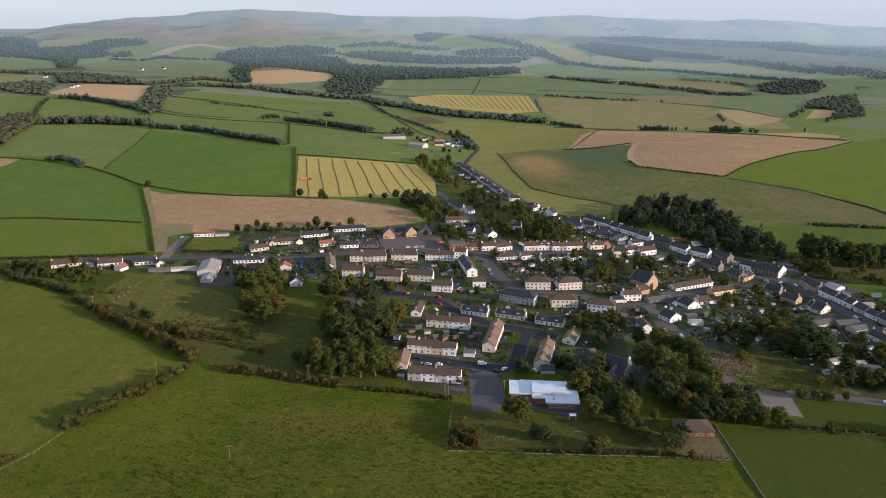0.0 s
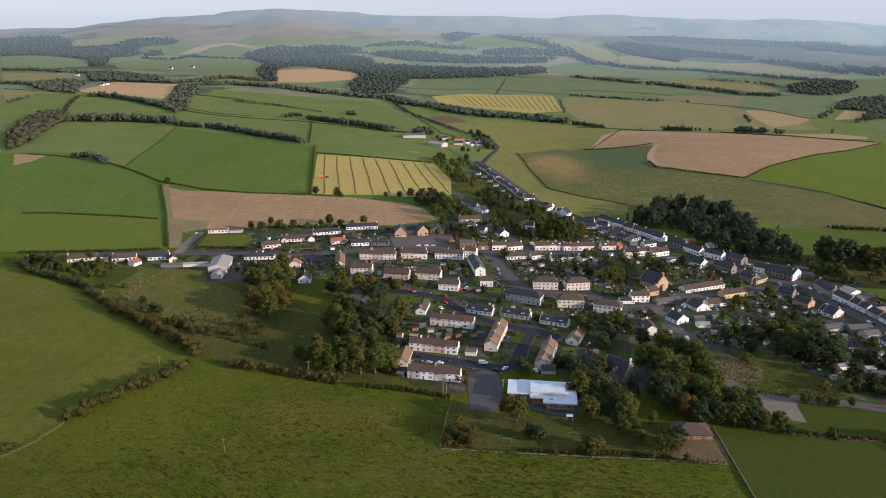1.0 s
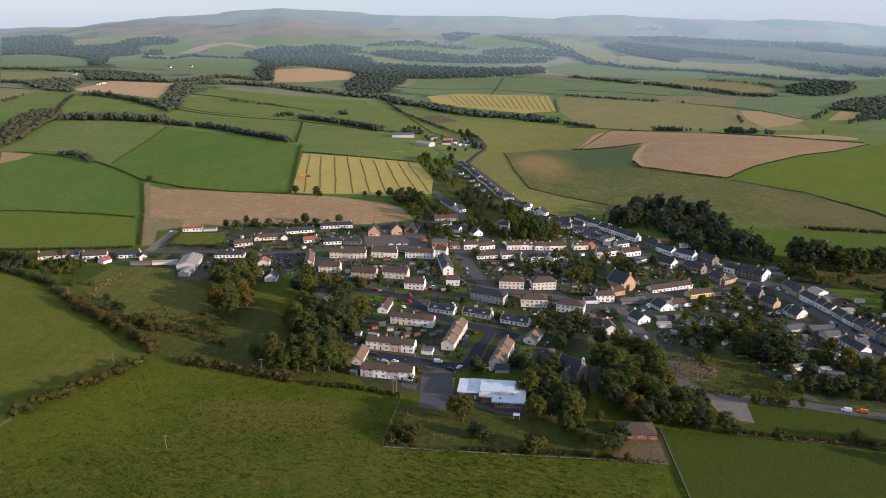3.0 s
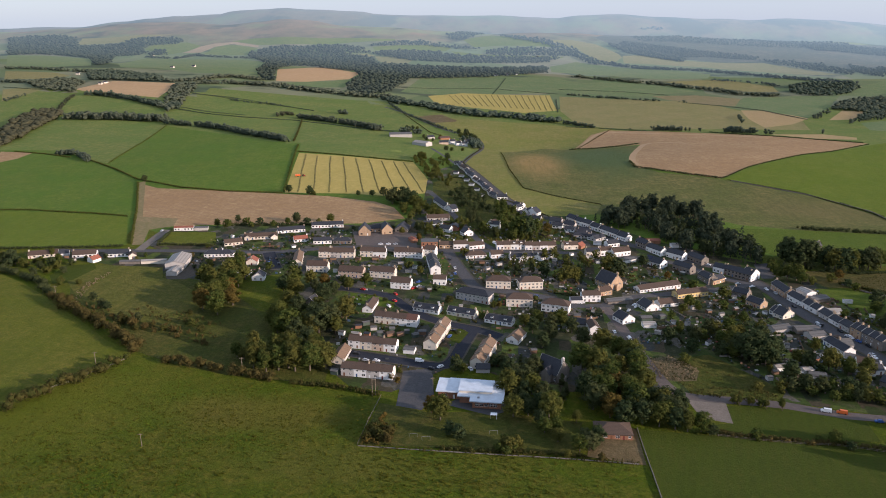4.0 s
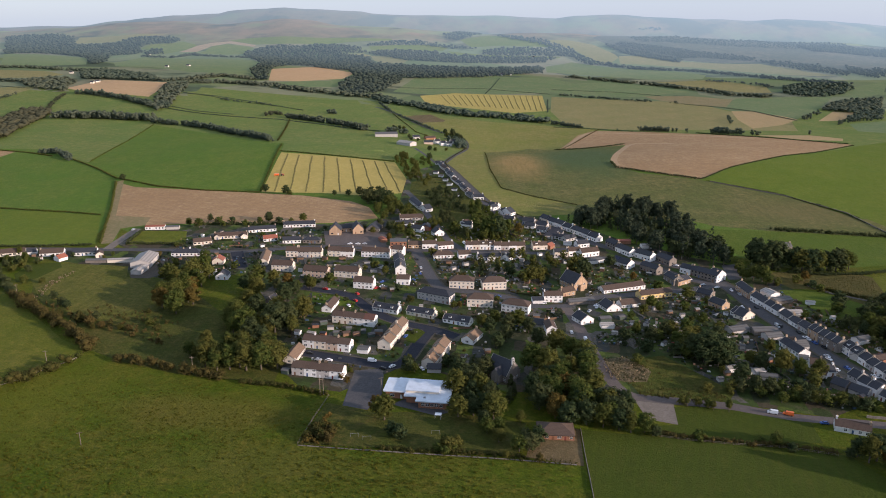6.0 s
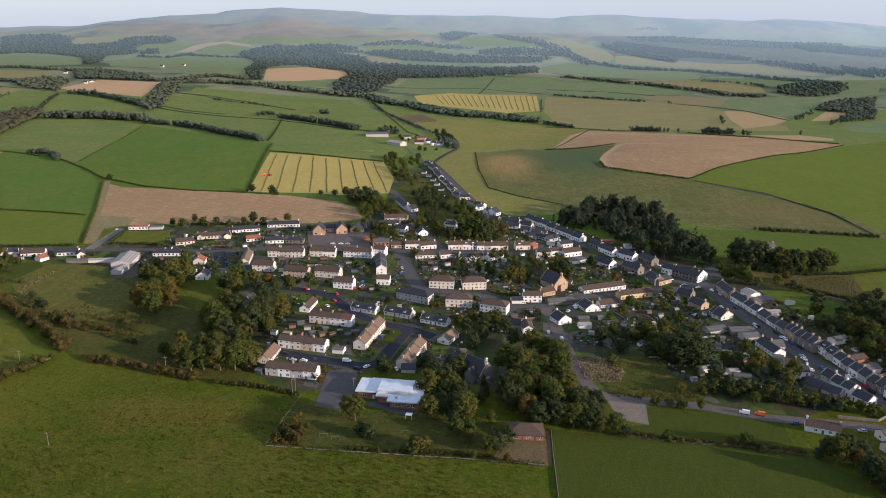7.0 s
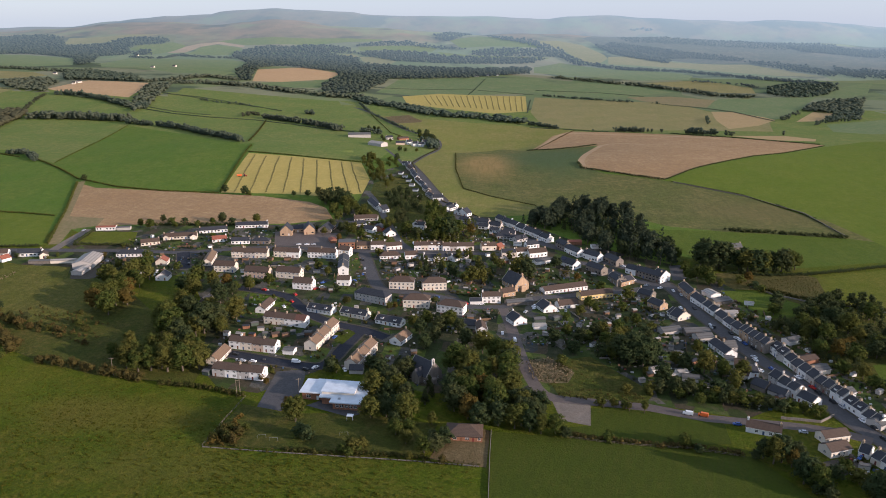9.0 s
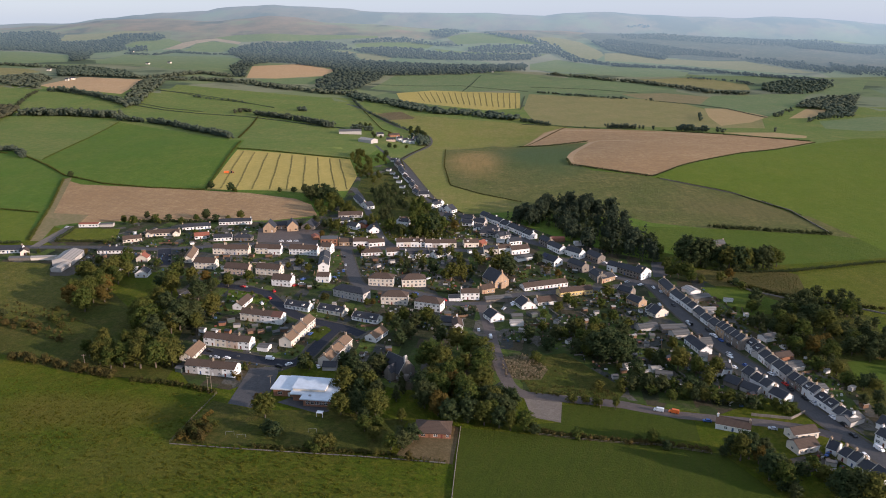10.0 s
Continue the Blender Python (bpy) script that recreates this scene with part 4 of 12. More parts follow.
def house(kind, label, x, y, turn, length, deep, eave=5.0, ridge="l", wall="white", roof="slate", pitch=0.66, hip=False, far=False, stacks=1, dormers=0, flat=False, glazed=True, sink=1.2, group="village houses"):
    """A building whose nearest wall runs from (x, y) along turn for length metres; it goes deep metres back from there."""
    COUNT[0] += 1
    rng = random.Random(COUNT[0])
    a = radians(turn)
    cx, cy = x + math.cos(a) * length / 2 - math.sin(a) * deep / 2, y + math.sin(a) * length / 2 + math.cos(a) * deep / 2
    HOUSES.append((cx, cy, turn, length, deep))
    base = min(land(x, y), land(cx, cy)) + 0.1
    top = new(kind)
    top.matrix_basis = pose(x, y, base, 0, 0, turn)
    tagged(top, label, "house" if kind in ("house", "cottage", "bungalow", "terrace") else kind.replace("_", " "), group)
    L, D, E = length, deep, eave
    along = ridge == "l"
    half = (D if along else L) / 2
    rise = 0.3 if flat else half * pitch
    walls = Shape()
    sides = [((0, 0, 0), (1, 0, 0), L), ((L, 0, 0), (0, 1, 0), D), ((L, D, 0), (-1, 0, 0), L), ((0, D, 0), (0, -1, 0), D)]
    floors = 2 if E >= 4.4 else 1
    wins, doors = [], []
    for k, (o, ux, w) in enumerate(sides):
        holes = []
        if glazed and k != 2 and w > 3:
            gable = (k in (1, 3)) == along
            n = max(1, int(w / (2.9 if not gable else 4.5)))
            ww, wh = (1.45, 1.35) if not far else (1.4, 1.3)
            door_at = rng.randrange(n) if k == 0 else -1
            for fl in range(floors):
                for i in range(n):
                    xc = w * (i + 0.5) / n + rng.uniform(-0.15, 0.15)
                    z0 = 0.9 + fl * 2.55
                    if z0 + wh > E - 0.1:
                        continue
                    if fl == 0 and (i == door_at or (L > 14 and k == 0 and i % 4 == 2)):
                        holes.append((xc - 0.475, 0.02, xc + 0.475, 2.07))
                        doors.append((o, ux, xc - 0.475, rng.randrange(4)))
                        continue
                    wide = ww * rng.choice((1.0, 1.0, 1.4)) if fl == 0 else ww
                    wide = min(wide, w / n - 0.5)
                    if wide < 0.6:
                        continue
                    holes.append((xc - wide / 2, z0, xc + wide / 2, z0 + wh))
                    wins.append((o, ux, xc - wide / 2, z0, wide, wh))
        pierced(walls, o, ux, w, E, holes)
        walls.face(Vector(o) + Vector((0, 0, -sink)), Vector(o) + Vector(ux) * w + Vector((0, 0, -sink)), Vector(o) + Vector(ux) * w, Vector(o))
    if not (hip or flat):
        for o, ux, w in ((sides[1], sides[3]) if along else (sides[0], sides[2])):
            p, q = Vector(o) + Vector((0, 0, E)), Vector(o) + Vector(ux) * w + Vector((0, 0, E))
            walls.face(p, q, (p + q) / 2 + Vector((0, 0, rise)))
    part("wall", walls, WALLS[wall], top)
    r, oh, th = Shape(), 0.32, 0.16
    if flat:
        r.box(-0.25, -0.25, E, L + 0.25, D + 0.25, E + rise)
    elif hip:
        i = min(half, (L if along else D) / 2 - 0.4)
        e = [(-oh, -oh), (L + oh, -oh), (L + oh, D + oh), (-oh, D + oh)]
        lo = E - oh * pitch * 0.5
        m0, m1 = ((i, D / 2), (L - i, D / 2)) if along else ((L / 2, i), (L / 2, D - i))
        E4 = [Vector((px, py, lo + th)) for px, py in e]
        B4 = [Vector((px, py, lo)) for px, py in e]
        R = [Vector((*m0, E + rise + th)), Vector((*m1, E + rise + th))]
        if along:
            r.face(E4[0], E4[1], R[1], R[0]).face(E4[1], E4[2], R[1]).face(E4[2], E4[3], R[0], R[1]).face(E4[3], E4[0], R[0])
        else:
            r.face(E4[0], E4[1], R[0]).face(E4[1], E4[2], R[1], R[0]).face(E4[2], E4[3], R[1]).face(E4[3], E4[0], R[0], R[1])
        for k in range(4):
            r.face(B4[k], B4[(k + 1) % 4], E4[(k + 1) % 4], E4[k])
        r.face(*B4[::-1])
    else:
        drop = oh * pitch

        def pt(u, v, z):
            return (u, v, z) if along else (v, u, z)

        U, V = (L, D) if along else (D, L)
        for v0, v1, s in ((-oh, V / 2, 1), (V + oh, V / 2, -1)):
            lo, hi = E - drop, E + rise
            q = [pt(-oh * 0.6, v0, lo), pt(U + oh * 0.6, v0, lo), pt(U + oh * 0.6, v1, hi), pt(-oh * 0.6, v1, hi)]
            if (s == 1) != along:
                q.reverse()
            t4 = [Vector(p) + Vector((0, 0, th)) for p in q]
            b4 = [Vector(p) - Vector((0, 0, 0.02)) for p in q]
            r.face(*t4).face(*b4[::-1])
            for k in range(4):
                r.face(b4[k], b4[(k + 1) % 4], t4[(k + 1) % 4], t4[k])
    rf = part("roof", r, ROOFS[roof], top)
    if roof == "slate" and not (flat or hip or far) and glazed:
        for u0 in (-oh * 0.6, U + oh * 0.6 - 0.3):
            k = Shape()
            for v0 in (-oh, V + oh):
                low = [pt(u0, v0, E - drop + th), pt(u0 + 0.3, v0, E - drop + th), pt(u0 + 0.3, V / 2, E + rise + th), pt(u0, V / 2, E + rise + th)]
                top4 = [Vector(p) + Vector((0, 0, 0.16)) for p in low]
                k.face(*(top4 if (v0 < 0) == along else top4[::-1]))
                for i in range(4):
                    k.face(low[i], low[(i + 1) % 4], top4[(i + 1) % 4], top4[i])
            part("skew", k, SKEW, rf, "pale stone gable coping")
    if not flat and not far:
        U = (L if along else D)
        i = min(half, U / 2 - 0.4) if hip else -0.1
        zz = E + rise + th
        if along:
            part("ridge_tiles", Shape().box(i, D / 2 - 0.16, zz - 0.1, L - i, D / 2 + 0.16, zz + 0.09, 0.04), ROOFS["grey" if roof in ("slate", "grey") else roof], rf)
        else:
            part("ridge_tiles", Shape().box(L / 2 - 0.16, i, zz - 0.1, L / 2 + 0.16, D - i, zz + 0.09, 0.04), ROOFS["grey" if roof in ("slate", "grey") else roof], rf)
        gut = Shape()
        if along or hip:
            gut.box(-oh, -oh - 0.13, E - oh * pitch - 0.06, L + oh, -oh, E - oh * pitch + 0.06)
        else:
            gut.box(L + oh, -0.1, E - oh * pitch - 0.06, L + oh + 0.13, D + 0.1, E - oh * pitch + 0.06)
        part("gutter", gut, FRAME if wall in ("white", "cream") else RUBBER, top)
    if stacks and not flat:
        U = L if along else D
        spots = [0.6, U - 0.6, U / 2, U * 0.25, U * 0.75][:stacks] if not hip else [U * 0.4, U * 0.62, U * 0.5][:stacks]
        if rng.random() < 0.5 and stacks == 1 and not hip:
            spots = [U - 0.6]
        for u in spots:
            cxx, cyy = (u, D / 2) if along else (L / 2, u)
            chimney(top, cxx, cyy, E + rise + th, 0.85 if far else 1.1, 0 if far else 2, WALLS[wall] if rng.random() < 0.2 else None)
    for o, ux, xx, k in doors:
        put_door(top, o, ux, xx, k)
    for o, ux, xx, z0, w, h in wins:
        put_window(top, o, ux, xx, z0, w, h, far)
    for i in range(dormers):
        u = L * (i + 0.5) / dormers
        s = Shape()
        z0, y0 = E + 0.45, 0.9
        s.box(u - 1.0, y0, z0 - 0.3, u + 1.0, y0 + 2.6, z0 + 1.35)
        d = part("dormer", s, WALLS["white"], top)
        part("dormer_roof", Shape().box(u - 1.2, y0 - 0.25, z0 + 1.35, u + 1.2, y0 + 2.7, z0 + 1.5), ROOFS["slate"], d)
        fm, pm = window_meshes(1.6, 1.0)
        w = part("window", fm, None, d)
        w.matrix_basis = pose(u - 0.8, y0 - 0.08, z0 + 0.2)
    return top


def shed(label, x, y, turn, length, deep, eave=2.2, wall="timber", roof="grey", pitch=0.35):
    return house("shed", label, x, y, turn, length, deep, eave, "l", wall, roof, pitch, far=True, stacks=0, glazed=False, group="garden sheds")



# ---- dykes, fences, poles, swaths ----
def dyke(label, line, high=1.1, thick=0.6, material=None, name="stone_dyke"):
    """A field wall that follows the ground, with a rough top."""
    rng = random.Random(len(line) + int(abs(line[0][0])))
    fine = []
    for (xa, ya), (xb, yb) in zip(line, line[1:]):
        n = max(1, int(math.hypot(xb - xa, yb - ya) / 2.0))
        fine += [(xa + (xb - xa) * k / n, ya + (yb - ya) * k / n) for k in range(n)]
    fine.append(line[-1])
    outer = strip(fine, thick)
    n = len(fine)
    left, right = outer[:n], outer[n:][::-1]
    s = Shape()
    for i in range(n):
        z, h = land(*fine[i]), high * rng.uniform(0.88, 1.1)
        cx, cy = fine[i]
        for (x, y), up in ((left[i], 0), (left[i], 1), (right[i], 1), (right[i], 0)):
            t = 0.75 if up else 1.0
            s.v.append((cx + (x - cx) * t, cy + (y - cy) * t, z + (h if up else -0.4)))
    for i in range(n - 1):
        for k in range(4):
            s.f.append((4 * i + k, 4 * i + (k + 1) % 4, 4 * i + 4 + (k + 1) % 4, 4 * i + 4 + k))
    s.f += [(3, 2, 1, 0), tuple(4 * (n - 1) + k for k in range(4))]
    return tagged(new(name, s.mesh(name, material or WALLS["darkstone"])), label, "wall", "field boundaries")


POST = Shape().box(-0.08, -0.08, -0.4, 0.08, 0.08, 1.25, 0.01).mesh("post", TIMBER)


def fence(label, line, spacing=3.0, rails=3, high=1.2):
    """Timber posts, each its own, with rails from post to post."""
    top = new("post_and_rail_fence")
    x0, y0 = line[0]
    top.matrix_basis = pose(x0, y0, land(x0, y0))
    tagged(top, label, "fence", "field boundaries")
    spots = []
    for (xa, ya), (xb, yb) in zip(line, line[1:]):
        n = max(1, round(math.hypot(xb - xa, yb - ya) / spacing))
        spots += [(xa + (xb - xa) * k / n, ya + (yb - ya) * k / n) for k in range(n)]
    spots.append(line[-1])
    base = land(x0, y0)
    for x, y in spots:
        p = part("post", POST, None, top)
        p.matrix_basis = pose(x - x0, y - y0, land(x, y) - base)
    for k in range(rails):
        z = high * (0.4 + 0.55 * k / max(rails - 1, 1))
        for (xa, ya), (xb, yb) in zip(spots, spots[1:]):
            a, b = Vector((xa - x0, ya - y0, land(xa, ya) - base + z)), Vector((xb - x0, yb - y0, land(xb, yb) - base + z))
            part("rail", Shape().tube(a, b, 0.06, 0.06, 4), TIMBER, top)
    return top


def power_pole(x, y, turn, high=9.0, double=False):
    top = new("power_pole")
    top.matrix_basis = place_on(x, y, turn)
    tagged(top, "weathered timber power pole standing in the field", "pole", "power poles")
    for dx in ((-0.9, 0.9) if double else (0,)):
        part("pole", Shape().tube((dx, 0, -0.5), (dx, 0, high), 0.19, 0.13, 9), TIMBER, top)
    arm = part("crossarm", Shape().box(-1.3, -0.07, high - 0.7, 1.3, 0.07, high - 0.52), TIMBER, top)
    for dx in (-1.15, 0, 1.15):
        part("insulator", Shape().tube((dx, 0, high - 0.52), (dx, 0, high - 0.2), 0.07, 0.05, 7), PAVING, arm)
    return top


def swaths(label, lines, wide=1.6, high=0.28):
    """Rows of cut hay lying on the meadow: too many and too alike to count."""
    s = Shape()
    for n, ((xa, ya), (xb, yb)) in enumerate(lines):
        d = math.hypot(xb - xa, yb - ya)
        k = max(2, int(d / 5))
        ux, uy = (xb - xa) / d, (yb - ya) / d
        base = len(s.v)
        for i in range(k + 1):
            t = i / k
            sway = 0.35 * math.sin(t * 9 + n) + 0.2 * math.sin(t * 23 + 2 * n)
            x, y = xa + (xb - xa) * t - uy * sway, ya + (yb - ya) * t + ux * sway
            w = wide * (0.42 + 0.12 * math.sin(i * 1.9 + n))
            z = land(x, y) + 0.06
            s.v += [(x - uy * w, y + ux * w, z), (x, y, z + high), (x + uy * w, y - ux * w, z)]
        for i in range(k):
            q = base + 3 * i
            s.f += [(q, q + 1, q + 4, q + 3), (q + 1, q + 2, q + 5, q + 4)]
    return tagged(new("hay_swath", s.mesh("hay_swath", SWATH)), label, "hay", kind="stuff")


# ---- vehicles ----
def car_meshes(paint, van=False):
    L, W = (5.2, 1.95) if van else (4.3, 1.75)
    side = [(0.0, 0.3), (0.02, 0.7), (0.15, 0.95), (1.15, 1.05), (1.75, 1.0), (4.1, 1.0), (4.28, 0.75), (4.3, 0.3)] if not van else [(0.0, 0.35), (0.02, 0.8), (0.2, 1.1), (0.9, 1.25), (5.15, 1.25), (5.2, 0.35)]
    cab = [(1.0, 0.98), (1.75, 1.47), (3.2, 1.49), (4.1, 0.98)] if not van else [(0.75, 1.22), (1.5, 2.1), (5.1, 2.15), (5.18, 1.22)]

    def hull(line, w0, w1):
        s = Shape()
        top = max(z for _, z in line)
        low = min(z for _, z in line)
        ring = []
        for sgn in (-1, 1):
            ring.append([(x - L / 2, sgn * (w0 + (w1 - w0) * (z - low) / (top - low)) / 2, z) for x, z in line])
        n = len(line)
        s.v = ring[0] + ring[1]
        s.f = [tuple(range(n)), tuple(range(2 * n - 1, n - 1, -1))] + [((i + 1) % n, i, n + i, n + (i + 1) % n) for i in range(n)]
        return s

    body = hull(side, W, W * 0.94)
    roof = hull(cab, W * 0.92, W * 0.76)
    glass = Shape()
    if van:
        glass.box(-L / 2 + 0.98, -W * 0.41, 1.4, -L / 2 + 1.9, W * 0.41, 1.92)
    else:
        lo, hi = cab[0][1] + 0.1, cab[1][1] - 0.08
        glass.box(-L / 2 + 1.5, -W * 0.445, lo, L / 2 - 0.75, W * 0.445, hi, 0.06).box(-L / 2 + 1.12, -W * 0.36, lo + 0.02, L / 2 - 0.36, W * 0.36, hi - 0.12, 0.1)
    wheel = Shape().tube((0, -0.11, 0.32), (0, 0.11, 0.32), 0.32, 0.32, 12)
    return body.mesh("body", paint), roof.mesh("cabin", paint), glass.mesh("glass", GLASS), wheel.mesh("wheel", RUBBER), L, W


CAR_KINDS = {}


def vehicle(paint, x, y, turn, van=False):
    key = (paint, van)
    if key in CAR_KINDS:
        return copy_thing(CAR_KINDS[key], place_on(x, y, turn, -0.09))
    body, cab, glass, wheel, L, W = car_meshes(PAINTS[paint], van)
    top = new("van" if van else "car")
    top.matrix_basis = place_on(x, y, turn, -0.09)
    tagged(top, f"parked {paint} {'van' if van else 'car'} beside the village road", "van" if van else "car", "parked vehicles")
    part("body", body, None, top)
    c = part("cabin", cab, None, top)
    part("glass", glass, None, c)
    for dx in (-L * 0.31, L * 0.31):
        for dy in (-W * 0.46, W * 0.46):
            w = part("wheel", wheel, None, top)
            w.matrix_basis = pose(dx, dy, 0)
    CAR_KINDS[key] = top
    return top



def tractor(x, y, turn):
    """A red tractor with a red wagon behind it, at rest in the hay."""
    top = new("tractor")
    top.matrix_basis = place_on(x, y, turn)
    tagged(top, "red tractor at rest in the cut hay meadow", "tractor")
    part("bonnet", Shape().box(0.6, -0.45, 0.8, 2.6, 0.45, 1.7, 0.06), PAINTS["red"], top)
    cab = part("cab", Shape().box(-0.9, -0.75, 0.9, 0.6, 0.75, 2.7, 0.08), GLASS, top)
    part("cab_roof", Shape().box(-1.0, -0.85, 2.7, 0.7, 0.85, 2.9, 0.05), PAINTS["red"], cab)
    for dx, r in ((-0.5, 0.85), (2.0, 0.55)):
        for dy in (-0.95, 0.95):
            part("wheel", Shape().tube((dx, dy - 0.22, r), (dx, dy + 0.22, r), r, r, 14), RUBBER, top)
    wagon = new("wagon")
    wagon.matrix_basis = place_on(x - 6.5 * math.cos(radians(turn)), y - 6.5 * math.sin(radians(turn)), turn)
    tagged(wagon, "red forage wagon behind the tractor in the meadow", "wagon")
    part("body", Shape().box(-3, -1.2, 0.9, 3, 1.2, 3.0, -0.08), PAINTS["orange"], wagon)
    for dx in (-0.6, 0.7):
        for dy in (-1.1, 1.1):
            part("wheel", Shape().tube((dx, dy - 0.2, 0.55), (dx, dy + 0.2, 0.55), 0.55, 0.55, 12), RUBBER, wagon)



def goal(x, y, turn):
    s = Shape().tube((-2, 0, -0.2), (-2, 0, 2.0), 0.045, 0.045, 6).tube((2, 0, -0.2), (2, 0, 2.0), 0.045, 0.045, 6).tube((-2, 0, 2.0), (2, 0, 2.0), 0.045, 0.045, 6)
    ob = new("goal_frame", s.mesh("goal_frame", STEEL))
    ob.matrix_basis = place_on(x, y, turn)
    tagged(ob, "small white football goal frame on the grass", "goal", "goal frames")


# ---- fields, roads and yards ----
zone("field", "wide cattle pasture with tufted green grass", GRASS, [(-207.4, 286.8), (-188.2, 326.3), (-158.3, 391.5), (-132.8, 386.2), (-95.7, 375.3), (-39.1, 370.3), (-5.4, 362.0), (-9.9, 309.3), (55.8, 305.3), (120.2, 302.8), (120.5, 264.5), (132.8, 156.9), (-313.8, 144.8), (-313.8, 277.6)], 1, 0.06, "field")
zone("field", "bright green pasture sloping beside the hedge", GRASS_SUN, [(-209.3, 290.4), (-198.4, 318.8), (-160.8, 394.2), (-157.7, 400.3), (-181.6, 412.4), (-239.3, 464.4), (-289.0, 504.2), (-354.1, 547.9), (-506.9, 506.9), (-506.9, 313.8)], 1, 0.06, "field")
zone("field", "smooth mown playing field", LAWN, [(127.2, 335.8), (167.6, 332.4), (212.8, 326.4), (250.6, 319.2), (265.8, 284.1), (205.2, 181.1), (142.4, 181.1), (125.4, 277.8)], 1, 0.06, "field")
zone("field", "damp scrubby hollow with rough grass", SCRUB, [(-265.8, 525.5), (-254.7, 556.2), (-179.9, 550.5), (-162.8, 535.3), (-104.5, 469.8), (-42.1, 445.1), (-39.2, 372.9), (-96.2, 378.0), (-133.5, 389.0), (-157.7, 400.3), (-188.9, 438.5), (-242.1, 479.9)], 1, 0.06, "field")
zone("field", "small green paddock below the cottages", GRASS_MEADOW, [(-285.4, 537.5), (-279.3, 550.0), (-263.0, 551.6), (-264.5, 535.1), (-264.3, 512.1)], 3)
zone("field", "olive grassy bank below the cottages", BANK, [(-262.9, 514.0), (-264.1, 538.1), (-258.8, 553.8), (-205.6, 552.4), (-195.1, 527.5), (-181.0, 520.3), (-162.6, 503.6), (-146.5, 479.0), (-144.9, 458.6), (-156.6, 450.9), (-167.3, 439.5), (-196.7, 452.1), (-230.4, 472.1)], 2, 0.06, "field")
zone("field", "bright green sheep pasture", GRASS_MEADOW, [(-447.2, 713.4), (-375.6, 714.8), (-303.7, 701.8), (-261.4, 608.7), (-376.6, 587.9), (-627.6, 627.6), (-627.6, 772.5)], 1, 0.06, "field")
zone("field", "green meadow rising from the hedge", GRASS_DEEP, [(-631.8, 1041.1), (-599.0, 1054.3), (-536.6, 1024.9), (-369.7, 866.1), (-306.9, 710.2), (-378.6, 721.3), (-452.2, 722.1), (-675.9, 772.5), (-748.3, 989.7)], 1, 0.06, "field")
zone("field", "smooth green pasture below the shelter belt", GRASS_MID, [(-745.6, 1243.1), (-790.3, 1398.0), (-724.1, 1413.1), (-538.5, 1355.6), (-456.4, 969.8), (-492.3, 996.4), (-586.8, 1077.6), (-652.9, 1078.6), (-869.0, 1038.0), (-965.6, 1182.9)], 1, 0.06, "field")
zone("field", "large smooth green pasture", GRASS_DEEP, [(-535.5, 1355.7), (-368.9, 1240.3), (-231.9, 1113.0), (-176.8, 818.4), (-253.1, 818.7), (-329.6, 837.7), (-372.4, 874.9), (-453.2, 965.7)], 1, 0.06, "field")
zone("field", "small brown tilled field", PLOUGH, [(-665.1, 1064.3), (-610.4, 1054.5), (-604.2, 1005.8), (-612.2, 973.4)], 1, 0.06, "field")
zone("field", "brown ploughed field behind the village", PLOUGH, [(-360.8, 851.7), (-325.9, 827.0), (-175.4, 811.0), (-124.5, 806.6), (-67.2, 789.2), (-44.9, 767.1), (-29.2, 725.2), (-67.2, 701.5), (-131.7, 691.7), (-200.3, 683.5), (-250.0, 671.6), (-275.3, 657.3)], 1, 0.06, "field")
zone("field", "weedy dry verge beside the ploughed field", BRACKEN, [(-360.1, 853.3), (-357.0, 864.2), (-289.5, 704.1), (-252.2, 700.4), (-245.6, 672.9), (-263.2, 659.1), (-248.7, 612.2), (-257.0, 609.4), (-280.6, 662.9)], 2, 0.06, "field")
zone("field", "pale cut hay meadow with dark swaths", HAY, [(-212.2, 1042.9), (-121.4, 1027.4), (-46.5, 1013.8), (-8.4, 868.7), (-18.3, 836.2), (-62.6, 817.5), (-100.9, 821.4), (-175.1, 816.0)], 1, 0.06, "field")
zone("field", "green pasture by the farm", GRASS_MID, [(-296.7, 1437.1), (-149.5, 1297.1), (-90.9, 1155.4), (-47.0, 1026.8), (-122.3, 1036.2), (-215.6, 1057.2)], 1, 0.06, "field")
zone("field", "narrow green pasture between hedges", GRASS_MID, [(-581.2, 1549.8), (-407.0, 1378.7), (-258.1, 1225.4), (-301.8, 1452.8), (-394.6, 1497.6), (-529.8, 1533.9)], 1, 0.06, "field")
zone("field", "rolling green grazing field", GRASS_MID, [(-588.9, 1606.2), (-660.5, 1941.1), (-258.4, 1834.8), (-119.8, 1597.0), (-47.8, 1351.4), (-103.5, 1344.3), (-205.2, 1424.1), (-329.2, 1507.6)], 1, 0.06, "field")
zone("field", "green field behind the shelter belt", GRASS_MID, [(-900.7, 1716.8), (-775.5, 1707.1), (-680.1, 1551.1), (-778.3, 1526.6), (-836.4, 1495.9)], 1, 0.06, "field")
zone("field", "deep green pasture edged by a hedge", GRASS_MID, [(-1057.4, 1803.7), (-919.3, 1741.4), (-841.9, 1495.7), (-864.1, 1455.2), (-1207.0, 1448.4)], 1, 0.06, "field")
zone("field", "orange brown harvested field", STUBBLE, [(-957.1, 1822.8), (-952.8, 2017.4), (-768.3, 2009.0), (-708.5, 1730.4), (-902.8, 1788.1)], 1, 0.06, "field")
